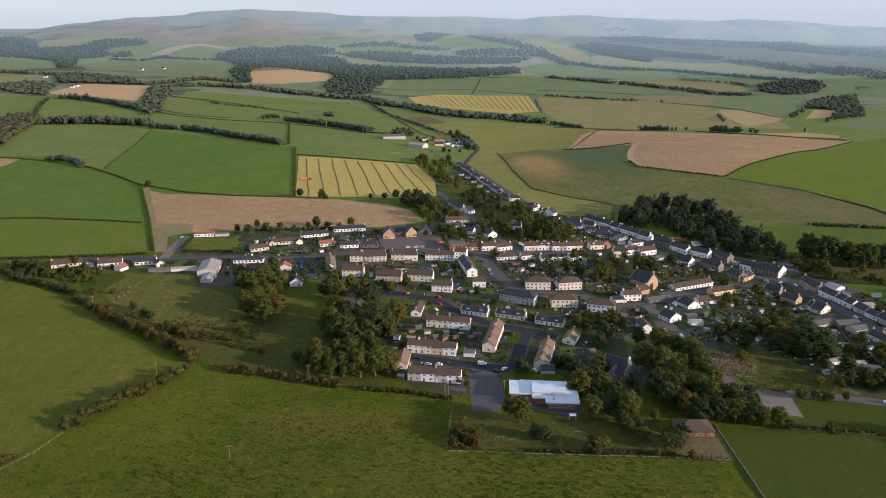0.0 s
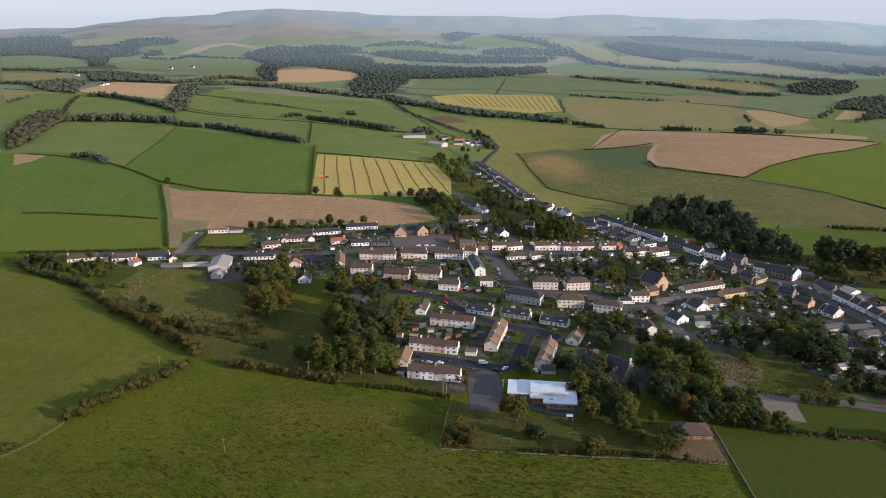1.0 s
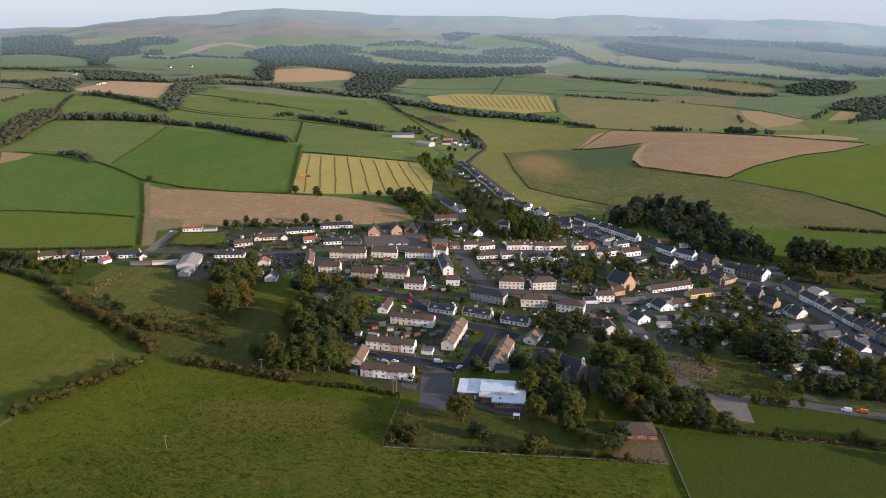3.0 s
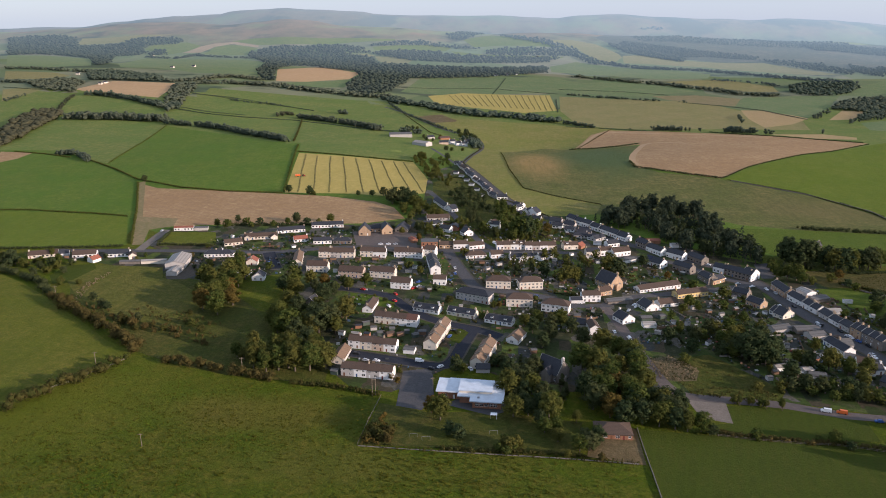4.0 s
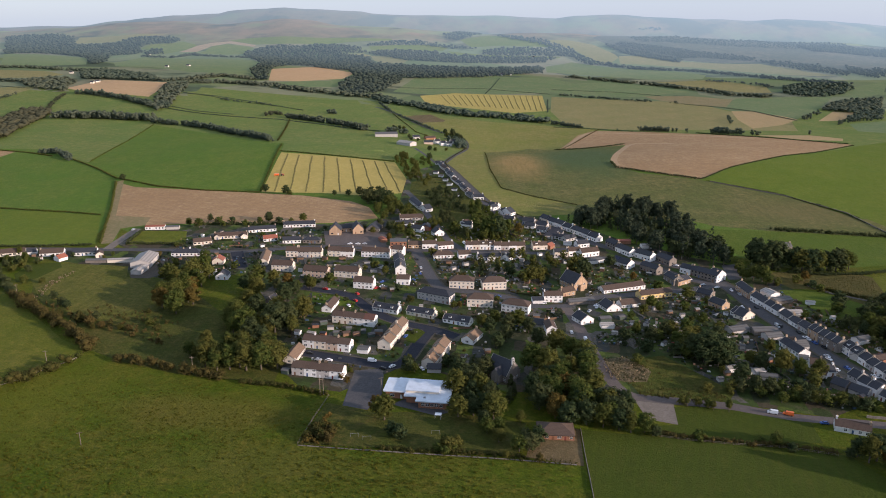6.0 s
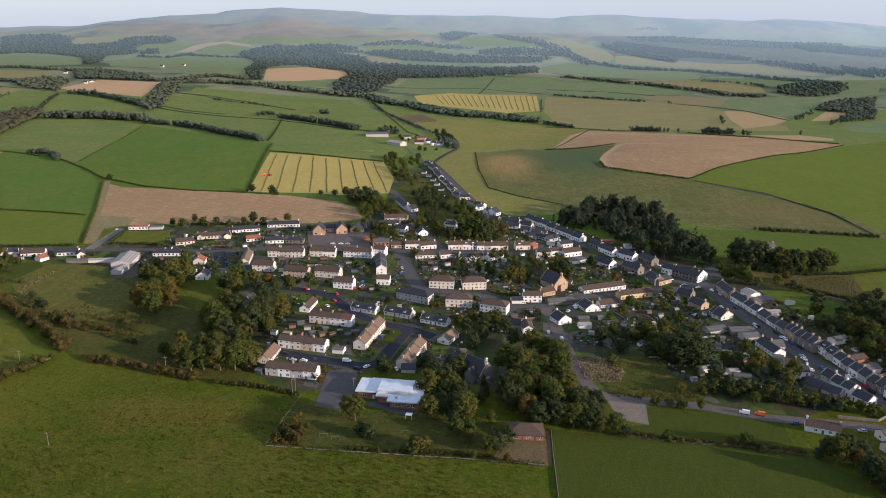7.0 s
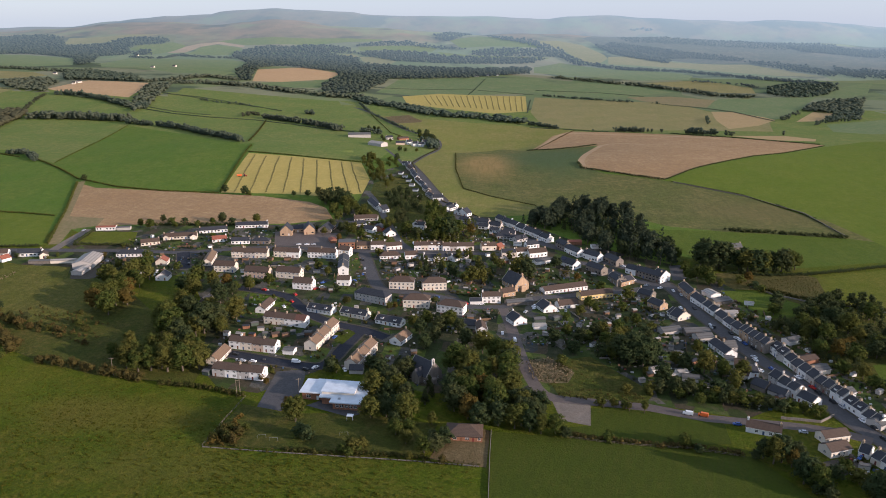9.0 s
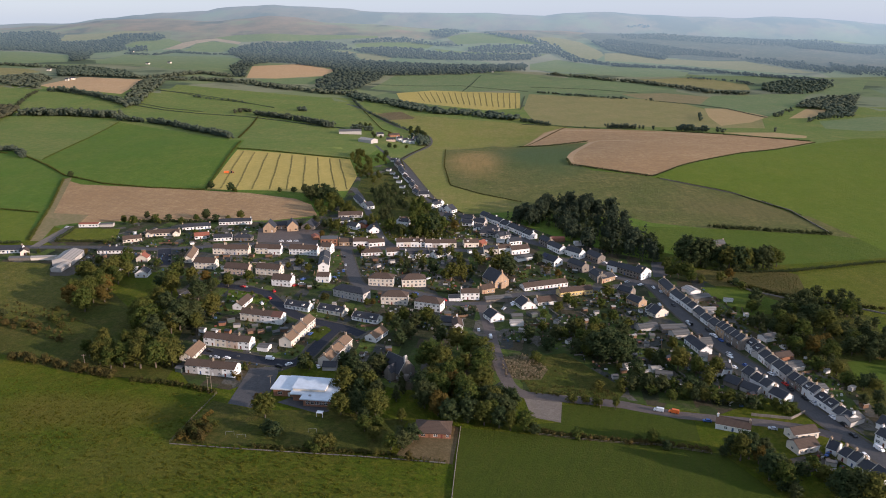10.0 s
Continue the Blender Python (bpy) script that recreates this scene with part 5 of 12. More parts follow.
zone("field", "orange stubble field among woods", STUBBLE, [(-647.3, 2558.8), (-545.0, 2785.4), (-377.6, 2637.0), (-371.1, 2369.0), (-467.5, 2197.2), (-549.0, 2171.8)], 1, 0.06, "field")
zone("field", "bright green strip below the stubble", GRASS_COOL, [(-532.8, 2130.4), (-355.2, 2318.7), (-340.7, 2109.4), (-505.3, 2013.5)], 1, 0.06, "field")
zone("field", "rough hillside grazing above the village", GRASS_ROUGH, [(-108.0, 1599.0), (11.4, 1550.3), (190.9, 1493.9), (294.0, 1445.6), (200.2, 1238.4), (283.7, 1253.0), (315.0, 1217.2), (248.2, 1011.3), (275.3, 958.5), (350.2, 920.1), (419.5, 868.3), (466.0, 774.4), (598.1, 764.7), (505.6, 673.6), (305.8, 736.6), (289.0, 753.8), (167.3, 765.6), (117.1, 751.4), (68.4, 828.8), (21.2, 1026.8), (49.0, 1235.0), (38.7, 1337.9), (-33.4, 1420.4)], 1, 0.06, "field")
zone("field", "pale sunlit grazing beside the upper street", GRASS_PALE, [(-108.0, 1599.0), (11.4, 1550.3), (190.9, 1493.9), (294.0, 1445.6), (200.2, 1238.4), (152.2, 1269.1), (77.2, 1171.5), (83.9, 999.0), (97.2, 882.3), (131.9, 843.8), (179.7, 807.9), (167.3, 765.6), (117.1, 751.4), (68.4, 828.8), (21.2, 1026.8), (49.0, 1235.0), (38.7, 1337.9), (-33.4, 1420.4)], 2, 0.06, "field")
zone("yard", "paved yard beside the houses", PAVING, [(280.0, 316.5), (297.4, 323.3), (298.9, 313.0), (285.1, 305.8), (278.2, 307.2)], 5, 0.06, "field")
zone("yard", "bare brown yard behind the street", EARTH, [(288.6, 538.7), (310.0, 535.5), (302.5, 501.8), (288.8, 494.6), (285.8, 513.7)], 5, 0.06, "field")
zone("field", "overgrown gardens above the village", SCRUB, [(-7.1, 816.6), (-11.9, 893.5), (21.7, 962.5), (67.4, 815.6), (104.3, 765.6), (123.2, 709.8), (109.0, 655.5), (58.8, 644.2), (28.0, 645.9), (4.6, 661.5), (-5.4, 713.9)], 3, 0.06, "field")
zone("field", "pale spoil heap beside the country road", EARTH, [(-78.7, 1588.0), (-41.0, 1617.5), (-6.6, 1529.0), (-43.9, 1485.5)], 3, 0.06, "field")
zone("field", "broad pinkish brown ploughed field on the hill", PLOUGH, [(200.3, 1250.9), (247.4, 1387.4), (284.5, 1432.2), (374.2, 1407.0), (464.3, 1361.6), (546.0, 1312.8), (604.2, 1269.3), (662.3, 1218.0), (559.3, 1118.3), (504.5, 1081.5), (446.7, 1028.2), (394.7, 981.8), (354.7, 936.5), (343.7, 926.3), (313.5, 944.3), (283.2, 968.4), (250.9, 991.4), (252.7, 1038.7), (276.0, 1136.9), (309.3, 1248.5), (257.6, 1241.7)], 2, 0.06, "field")
zone("field", "pale dry headland of the ploughed field", PLOUGH_EDGE, strip(smooth_line([(254.7, 1005.0), (256.5, 1042.5), (276.5, 1125.6), (315.0, 1244.9), (342.8, 1255.3), (382.4, 1229.2)]), 9), 4)
zone("field", "pale dry headland of the ploughed field", PLOUGH_EDGE, strip(smooth_line([(214.3, 1267.6), (249.4, 1369.8), (282.8, 1405.3), (367.6, 1374.9), (456.8, 1334.5), (520.3, 1292.8)]), 7), 4)
zone("field", "bright green sloping pasture", GRASS_MEADOW, [(344.7, 922.6), (355.8, 932.8), (395.6, 977.5), (447.1, 1022.8), (504.3, 1074.6), (558.5, 1110.7), (656.9, 1201.0), (753.8, 1277.4), (917.3, 1303.6), (828.4, 850.7), (492.7, 656.8), (485.5, 714.8), (471.2, 783.5), (420.6, 870.8)], 2, 0.06, "field")
zone("field", "bright green strip below the wooded bank", GRASS_BRIGHT, [(265.0, 725.6), (356.8, 720.9), (465.8, 705.8), (507.7, 687.0), (506.3, 602.7), (483.6, 638.5), (384.2, 611.5), (306.0, 633.5)], 1, 0.06, "field")
zone("field", "rough brown bank below the old railway", WEEDY, [(287.5, 593.8), (326.0, 598.8), (383.9, 592.6), (389.5, 587.4), (377.2, 534.2), (355.7, 522.4), (333.6, 556.4), (306.1, 561.0)], 1, 0.06, "field")
zone("car_park", "asphalt parking ground behind the inn", ASPHALT, [(278.9, 614.5), (295.2, 618.2), (296.0, 599.2), (282.9, 580.9), (274.1, 580.8)], 3, 0.06, "field")
zone("field", "yellowing pasture behind the old railway", GRASS_SUN, [(389.9, 587.4), (425.7, 601.5), (474.1, 619.4), (506.9, 567.3), (482.8, 482.8), (420.5, 511.7), (398.3, 520.9), (377.2, 534.2)], 3, 0.06, "field")
zone("field", "green paddock behind the houses", GRASS_BRIGHT, [(305.1, 557.2), (332.8, 553.9), (355.3, 521.2), (340.1, 500.4), (319.2, 497.9), (308.2, 529.5)], 4, 0.06, "field")
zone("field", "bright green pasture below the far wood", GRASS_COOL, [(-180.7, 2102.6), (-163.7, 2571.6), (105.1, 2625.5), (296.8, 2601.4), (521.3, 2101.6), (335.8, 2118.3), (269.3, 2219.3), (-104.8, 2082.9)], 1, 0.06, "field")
zone("field", "striped cut hay field far off", HAY, [(-99.7, 2036.0), (-11.7, 2158.6), (235.5, 2138.8), (220.5, 1760.0), (140.9, 1696.0), (-66.8, 1839.1)], 1, 0.06, "field")
zone("field", "pale ochre hill grazing", GRASS_OCHRE, [(259.0, 2110.2), (606.4, 1968.6), (642.4, 1779.6), (715.8, 1610.4), (659.8, 1431.8), (336.5, 1439.3), (236.1, 1494.6), (226.8, 1748.2)], 1, 0.06, "field")
zone("field", "tan stubble corner", STUBBLE_DULL, [(647.8, 1790.2), (695.5, 1779.2), (732.9, 1676.2), (739.1, 1637.2), (668.9, 1537.3), (590.6, 1470.2), (613.3, 1633.7)], 2, 0.06, "field")
zone("field", "far tan stubble field", STUBBLE_DULL, [(770.7, 1609.3), (877.1, 1787.8), (926.1, 1770.5), (827.6, 1621.1)], 1, 0.06, "field")
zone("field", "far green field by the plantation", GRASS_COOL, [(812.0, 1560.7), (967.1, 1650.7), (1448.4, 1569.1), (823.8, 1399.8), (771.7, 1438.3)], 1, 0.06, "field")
zone("field", "thin tan stubble strip above the ploughed field", STUBBLE_DULL, [(551.5, 1342.3), (649.5, 1356.7), (684.7, 1305.8), (668.6, 1270.3), (607.8, 1278.1)], 1, 0.06, "field")
zone("field", "dark scrubby ground behind the street", SCRUB, [(309.0, 488.8), (370.4, 530.2), (404.1, 500.0), (395.3, 461.1), (398.3, 434.5), (398.3, 386.2), (343.9, 357.9), (341.4, 394.9), (324.0, 430.2)], 3, 0.06, "field")
zone("field", "green clearing among the trees", GRASS_BRIGHT, [(355.0, 424.8), (379.8, 429.9), (410.4, 374.2), (359.7, 389.6), (347.8, 395.4)], 4, 0.06, "field")
zone("field", "green grass round the farm", GRASS_MID, [(-154.2, 1292.4), (-125.1, 1347.7), (-6.3, 1388.4), (24.9, 1328.4), (40.8, 1276.6), (41.6, 1204.3), (28.9, 1105.5), (19.7, 1027.5), (2.3, 1060.5), (-21.9, 1130.4), (-26.2, 1059.4), (-55.9, 1057.1), (-101.2, 1048.5)], 0, 0.06, "field")
zone("field", "gardens and yards between the village houses", GARDEN, [(-338.2, 579.8), (-248.9, 554.8), (-163.6, 524.9), (-106.2, 544.3), (-59.2, 458.5), (-44.3, 396.7), (-24.2, 371.4), (-0.4, 366.7), (34.4, 402.5), (91.1, 372.3), (109.4, 373.8), (152.4, 377.8), (161.4, 372.7), (212.3, 369.6), (258.6, 355.7), (307.0, 385.6), (328.0, 330.3), (341.8, 291.5), (366.2, 293.2), (378.2, 426.7), (356.9, 496.4), (321.5, 541.5), (299.6, 606.9), (257.5, 633.1), (212.1, 668.1), (139.7, 762.7), (87.7, 845.8), (14.8, 1021.5), (-21.1, 951.3), (-16.0, 801.9), (-27.9, 720.9), (-67.0, 697.3), (-131.0, 687.7), (-199.3, 679.6), (-246.2, 667.8), (-246.3, 660.2), (-246.8, 649.1), (-244.8, 611.0), (-226.5, 597.6)], 1, 0.06, "field")
zone("field", "rough grass round the white-roofed hall", SCRUB, [(-9.4, 310.4), (-5.0, 354.4), (21.5, 345.2), (54.6, 348.1), (86.1, 342.2), (100.1, 339.6), (94.1, 308.8)], 4, 0.06, "field")
zone("field", "bowling green with a clipped edge", GRASS_SUN, [(-239.9, 653.0), (-198.7, 656.6), (-184.4, 616.7), (-233.8, 609.7)], 4, 0.06, "field")
zone("field", "waste ground of tall brown dead weeds", WEEDS, [(149.2, 415.4), (162.1, 420.2), (169.8, 413.4), (175.8, 402.7), (171.0, 390.6), (158.6, 389.1), (149.2, 393.4)], 5, 0.06, "field")
zone("field", "overgrown grass beside the lane", SCRUB, [(155.0, 413.9), (187.6, 423.8), (217.4, 381.5), (209.1, 368.3), (164.6, 374.7)], 4, 0.06, "field")
zone("field", "mown grass verge by the lane", LAWN, [(179.4, 364.7), (219.9, 362.7), (245.6, 349.7), (243.3, 330.6), (213.2, 328.5), (167.9, 335.2), (165.7, 344.1), (177.2, 346.3)], 4, 0.06, "field")
zone("field", "pale gravel pad beside the lane", GRAVEL, [(159.9, 372.5), (181.0, 371.7), (177.8, 346.3), (163.2, 350.8)], 6, 0.06, "field")
zone("field", "bare earth yard by the low pavilion", EARTH, [(101.2, 320.3), (122.0, 338.0), (126.6, 335.7), (124.5, 301.1), (98.3, 306.5)], 5, 0.06, "field")
zone("playground", "school playground asphalt", PLAYGROUND, [(-73.5, 672.2), (-12.9, 674.8), (-8.6, 625.7), (-61.5, 624.7)], 5, 0.06, "field")
zone("car_park", "asphalt car park beside the hall", ASPHALT, [(3.4, 392.2), (18.2, 395.9), (21.1, 387.8), (23.1, 365.6), (17.8, 347.6), (3.9, 351.6)], 6, 0.06, "field")
zone("field", "grass island by the estate road", LAWN, [(25.4, 446.5), (35.3, 451.6), (40.6, 446.0), (34.9, 429.2), (29.9, 432.0)], 7, 0.06, "field")
zone("field", "green by the estate road", GRASS_BRIGHT, [(-47.8, 509.6), (-27.5, 504.7), (-12.6, 492.5), (-12.8, 482.5), (-43.2, 490.1)], 7, 0.06, "field")
zone("field", "dull green far pasture by the plantation", FAR_GREEN, [(-1869.6, 3011.6), (-1760.8, 3063.0), (-1493.0, 2946.7), (-1339.4, 2649.0), (-1425.5, 2474.2), (-1542.4, 2478.6)], 1, 0.06, "field")
zone("field", "far green pastures with thorn hedges", FAR_GREEN, [(-1298.9, 2769.8), (-1314.6, 3052.7), (-1174.7, 2990.3), (-822.5, 2938.7), (-748.4, 2809.5), (-637.1, 2353.8), (-748.4, 2358.1), (-856.7, 2361.4), (-1081.8, 2601.0), (-1215.1, 2611.1)], 1, 0.06, "field")
zone("field", "yellowing field by the western farm", GRASS_OCHRE, [(-1451.1, 2330.3), (-1259.6, 2275.7), (-1138.7, 2145.9), (-1182.5, 2048.9), (-1270.9, 2037.9)], 1, 0.06, "field")
zone("field", "small ochre field beside the wood", GRASS_OCHRE, [(-1136.3, 1818.1), (-1096.6, 1847.3), (-1035.2, 1827.0), (-1025.3, 1724.3), (-1024.0, 1633.9)], 1, 0.06, "field")
zone("field", "pale rough grazing below the moor", FAR_OCHRE, [(-1845.8, 3517.9), (-1897.8, 3666.2), (-1708.3, 3666.1), (-1603.9, 3682.6), (-1431.7, 3666.4), (-1602.3, 3612.8), (-1635.2, 3532.0), (-1751.7, 3522.5)], 1, 0.06, "field")
zone("field", "far green pasture on the rise", FAR_GREEN, [(-1455.5, 3357.2), (-1445.2, 3438.9), (-1354.8, 3460.3), (-1315.8, 3496.4), (-1228.5, 3432.6), (-1229.6, 3327.1), (-1270.4, 3236.8), (-1293.7, 3202.8)], 1, 0.06, "field")
zone("field", "far pinkish stubble slope", FAR_TAN, [(-1247.0, 3252.6), (-1224.3, 3420.4), (-1183.6, 3491.7), (-1109.1, 3547.1), (-967.1, 3461.6), (-969.9, 3424.7), (-1106.5, 3495.0), (-1159.6, 3418.0), (-1172.9, 3272.0)], 1, 0.06, "field")
zone("field", "far bright green field", FAR_GREEN, [(-1143.5, 3222.5), (-1154.8, 3418.9), (-1102.6, 3482.4), (-966.5, 3412.4), (-954.6, 3237.5), (-1016.2, 3202.0)], 1, 0.06, "field")
zone("field", "far moorland pasture", FAR_GREEN, [(-1125.5, 3557.6), (-1035.2, 3615.5), (-872.8, 3612.3), (-752.2, 3609.9), (-377.8, 3715.9), (-374.0, 3678.7), (-691.0, 3498.0), (-842.7, 3482.2), (-970.2, 3473.5)], 1, 0.06, "field")
zone("field", "far green field between woods", FAR_GREEN, [(-460.0, 3509.5), (-338.4, 3588.9), (-183.3, 3643.2), (-101.6, 3595.3), (-124.7, 3514.7), (-328.8, 3487.8), (-438.8, 3444.2)], 1, 0.06, "field")
zone("field", "far green field between woods", FAR_GREEN, [(-53.0, 3800.7), (88.7, 4001.6), (213.7, 3882.1), (333.2, 3790.0), (415.5, 3650.8), (350.3, 3665.0), (137.1, 3669.5), (3.5, 3632.4)], 1, 0.06, "field")
zone("field", "far ochre field among woods", FAR_OCHRE, [(-421.5, 3307.6), (-336.0, 3308.7), (-251.6, 3233.0), (-257.7, 3110.1), (-333.5, 3067.8), (-388.9, 3182.7)], 1, 0.06, "field")
zone("field", "far pale strip among woods", FAR_OCHRE, [(-567.1, 3299.2), (-466.2, 3365.3), (-423.2, 3321.1), (-431.6, 3291.8)], 2, 0.06, "field")
zone("field", "far green strip between woods", FAR_GREEN, [(-99.0, 3519.6), (55.4, 3478.4), (407.0, 3441.9), (391.8, 3415.3), (55.1, 3439.7), (-71.4, 3449.4)], 1, 0.06, "field")
zone("field", "far pale hill pasture", FAR_OCHRE, [(363.3, 3821.6), (477.8, 3855.2), (591.2, 3769.4), (659.3, 3529.7), (663.3, 3450.4), (573.7, 3235.7), (529.6, 3424.5), (489.1, 3603.2)], 1, 0.06, "field")
zone("field", "far green field on the slope", FAR_GREEN, [(322.5, 3195.2), (442.8, 3322.7), (607.3, 3160.8), (827.9, 3039.4), (896.8, 2900.3), (842.4, 2748.9), (665.1, 2714.1), (524.6, 2816.1), (304.8, 2890.0)], 1, 0.06, "field")
zone("field", "far ochre field on the slope", FAR_OCHRE, [(670.6, 3491.8), (773.7, 3527.0), (925.0, 3418.6), (1107.9, 3373.4), (1248.3, 3360.9), (1338.0, 3221.4), (1398.9, 2950.3), (1248.8, 2996.1), (1090.9, 3169.9), (956.8, 3263.7), (645.3, 3307.1)], 1, 0.06, "field")
zone("field", "pale yellowing far field", GRASS_OCHRE, [(655.3, 2630.3), (840.9, 2710.0), (910.9, 2625.6), (966.2, 2469.0), (920.9, 2293.9), (822.6, 2307.4), (702.7, 2555.0)], 1, 0.06, "field")
zone("field", "brown bracken on the far slope", BRACKEN, [(511.2, 2118.1), (641.3, 2140.7), (733.7, 2054.6), (661.5, 1872.6), (604.9, 1912.0), (533.6, 2020.1)], 1, 0.06, "field")
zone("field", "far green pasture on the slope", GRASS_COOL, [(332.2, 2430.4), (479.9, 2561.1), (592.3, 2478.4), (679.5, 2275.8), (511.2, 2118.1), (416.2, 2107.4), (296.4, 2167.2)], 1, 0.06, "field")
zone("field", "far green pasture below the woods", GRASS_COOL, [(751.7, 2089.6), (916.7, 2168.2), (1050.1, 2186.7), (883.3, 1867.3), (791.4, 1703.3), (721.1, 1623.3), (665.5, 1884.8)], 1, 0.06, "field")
zone("field", "young plantation and felled ground on the hillside", FELLED, [(610.3, 3963.7), (877.5, 4501.9), (1056.4, 3951.7), (1525.4, 4512.9), (1659.7, 4050.1), (1870.5, 4008.0), (2132.8, 4036.2), (2900.0, 4060.0), (2900.0, 3150.0), (2050.0, 2960.0), (1800.0, 2960.0), (1578.6, 2947.0), (1486.4, 3048.7), (1403.3, 3270.1), (1288.0, 3406.1), (1111.7, 3385.9), (931.2, 3443.7), (786.5, 3591.1), (652.7, 3815.5)], 1, 0.06, "field")
zone("field", "pale spoil heap beside the country road", EARTH, [(-87.3, 1570.1), (-47.0, 1598.3), (-4.0, 1531.1), (-6.9, 1504.6), (-53.3, 1477.6)], 3, 0.06, "field")
zone("field", "far eastern pasture", GRASS_COOL, [(1166.4, 2367.9), (1500.3, 2793.4), (1217.4, 2247.3), (1096.3, 2152.6), (1094.5, 2214.6)], 1, 0.06, "field")
road("grey asphalt main street between terraced cottages", [(335.9, 281.5), (326.8, 307.9), (320.9, 326.3), (314.4, 345.3), (310.0, 360.1), (306.1, 377.9), (300.0, 402.1), (292.9, 418.4), (286.5, 438.5), (281.1, 464.6), (276.0, 497.9), (273.9, 519.1), (270.4, 557.2), (260.4, 589.2), (246.1, 605.8), (226.4, 618.2), (204.4, 640.0), (180.6, 658.8), (158.2, 681.8), (134.2, 706.9), (105.8, 729.1), (83.1, 797.8), (63.2, 865.3), (38.4, 958.7), (20.2, 1023.1)], 8.5, ASPHALT, 1.6, "road")
road("grey country road winding towards the farm", [(20.2, 1023.1), (30.0, 1093.6), (45.3, 1191.4), (45.4, 1280.1), (29.2, 1337.0), (-29.5, 1407.6), (-132.4, 1651.3), (-176.8, 1725.4)], 6.5, ASPHALT, 0.0, "road")
road("grey asphalt cross street", [(-319.6, 588.2), (-272.2, 591.2), (-192.2, 598.0), (-153.3, 599.0), (-129.2, 600.1), (-67.8, 622.2), (-7.6, 620.8), (21.8, 622.5), (61.2, 623.8), (110.3, 626.1), (149.5, 624.2), (180.9, 620.2), (211.4, 610.6), (244.5, 579.5), (268.4, 564.6)], 6.5, ASPHALT, 1.3, "road")
road("grey asphalt side street", [(18.5, 618.8), (30.8, 573.5), (42.4, 534.8), (51.3, 527.3), (68.8, 523.7), (99.1, 514.4), (116.3, 498.5)], 8, ASPHALT, 1.2, "road")
road("grey village lane by the church", [(112.2, 501.2), (136.6, 506.1), (162.3, 530.7), (201.8, 546.0), (228.3, 554.7), (269.6, 570.8)], 6.5, ASPHALT, 0.0, "road")
road("grey lane past the waste ground", [(136.5, 502.3), (140.8, 468.6), (143.4, 440.6), (147.2, 409.7), (152.6, 383.9), (161.4, 373.3), (182.4, 370.7), (211.7, 366.1), (238.6, 355.8), (273.8, 350.1), (297.1, 345.2), (312.5, 336.7)], 6.5, PLAYGROUND, 0.0, "road")
road("fresh black asphalt estate road", [(-59.2, 518.1), (-43.3, 514.9), (-19.5, 505.5), (-6.5, 488.4), (10.4, 468.8), (28.5, 457.4), (44.5, 451.5), (61.1, 440.8)], 7, ASPHALT_NEW, 1.2, "road")
road("fresh black asphalt estate road", [(44.2, 453.3), (40.5, 439.3), (36.2, 423.1), (32.0, 406.6), (23.6, 399.0), (0.1, 404.5), (-26.1, 411.0), (-37.4, 413.1)], 7, ASPHALT_NEW, 1.2, "road")
road("short cul-de-sac between the bungalows", [(-133.0, 599.6), (-116.1, 557.2)], 9, ASPHALT_NEW, 1.0, "road")
road("village road climbing past gardens", [(60.8, 627.1), (48.1, 648.3), (33.9, 694.7), (18.9, 746.3), (2.4, 805.0), (-11.6, 843.1)], 6, ASPHALT, 0.0, "road")
road("narrow grey farm track", [(9.7, 1024.5), (-9.2, 1088.2), (-31.9, 1158.1)], 4, ASPHALT, 0.0, "road")
road("grey track to the bowling green", [(-244.0, 594.9), (-245.8, 621.0), (-246.8, 649.1), (-246.3, 660.2)], 7, GRAVEL, 0.0, "road")
zone("yard", "asphalt apron before the hall", ASPHALT, [(29.5, 354.6), (54.0, 343.7), (65.4, 350.6), (61.1, 361.4), (37.8, 362.6)], 5, 0.06, "field")
zone("field", "back garden lawns below the bungalows", LAWN, [(-282.9, 549.8), (-263.4, 555.9), (-256.0, 545.2), (-260.0, 517.0), (-270.0, 507.1), (-282.4, 525.0)], 4, 0.06, "field")
zone("yard", "concrete yard beside the barn", PAVING, [(-196.5, 534.8), (-184.7, 544.2), (-189.2, 579.1), (-181.7, 573.7), (-171.6, 540.1), (-176.6, 526.1), (-190.7, 524.7)], 4, 0.06, "field")
lay_ground()

# ---- kinds of trees ----
tree_kind("oak", "broadleaf_tree", "full-crowned green broadleaf tree in the village", FOLIAGE, 14, 6.0, 1, 26, 1350, 0.78)
tree_kind("ash", "broadleaf_tree", "tall green broadleaf tree with an uneven crown", FOLIAGE, 16, 5.4, 2, 24, 1350, 0.78, 0.16)
tree_kind("dark", "broadleaf_tree", "dense dark green tree in deep leaf", FOLIAGE_DARK, 15, 6.0, 3, 28, 1350, 0.78, 0.12)
tree_kind("light", "broadleaf_tree", "light green tree with sunlit yellowish leaves", FOLIAGE_LIGHT, 13, 5.2, 14, 24, 1300, 0.72, 0.14)
tree_kind("birch", "birch_tree", "slender light tree with a bare lower trunk", FOLIAGE, 16, 3.4, 15, 18, 850, 0.66, 0.38)
tree_kind("turn", "broadleaf_tree", "tree with leaves turning orange brown", FOLIAGE_TURN, 12, 4.8, 4, 24, 1150, 0.76, 0.15)
tree_kind("fir", "conifer", "dark narrow conifer among the gardens", FOLIAGE_DARK, 13, 3.2, 5, 36, 1100, 0.7, 0.06, True)
tree_kind("bush", "garden_shrub", "rounded green garden shrub", FOLIAGE, 4, 2.2, 6, 12, 260, 0.5, 0.02)
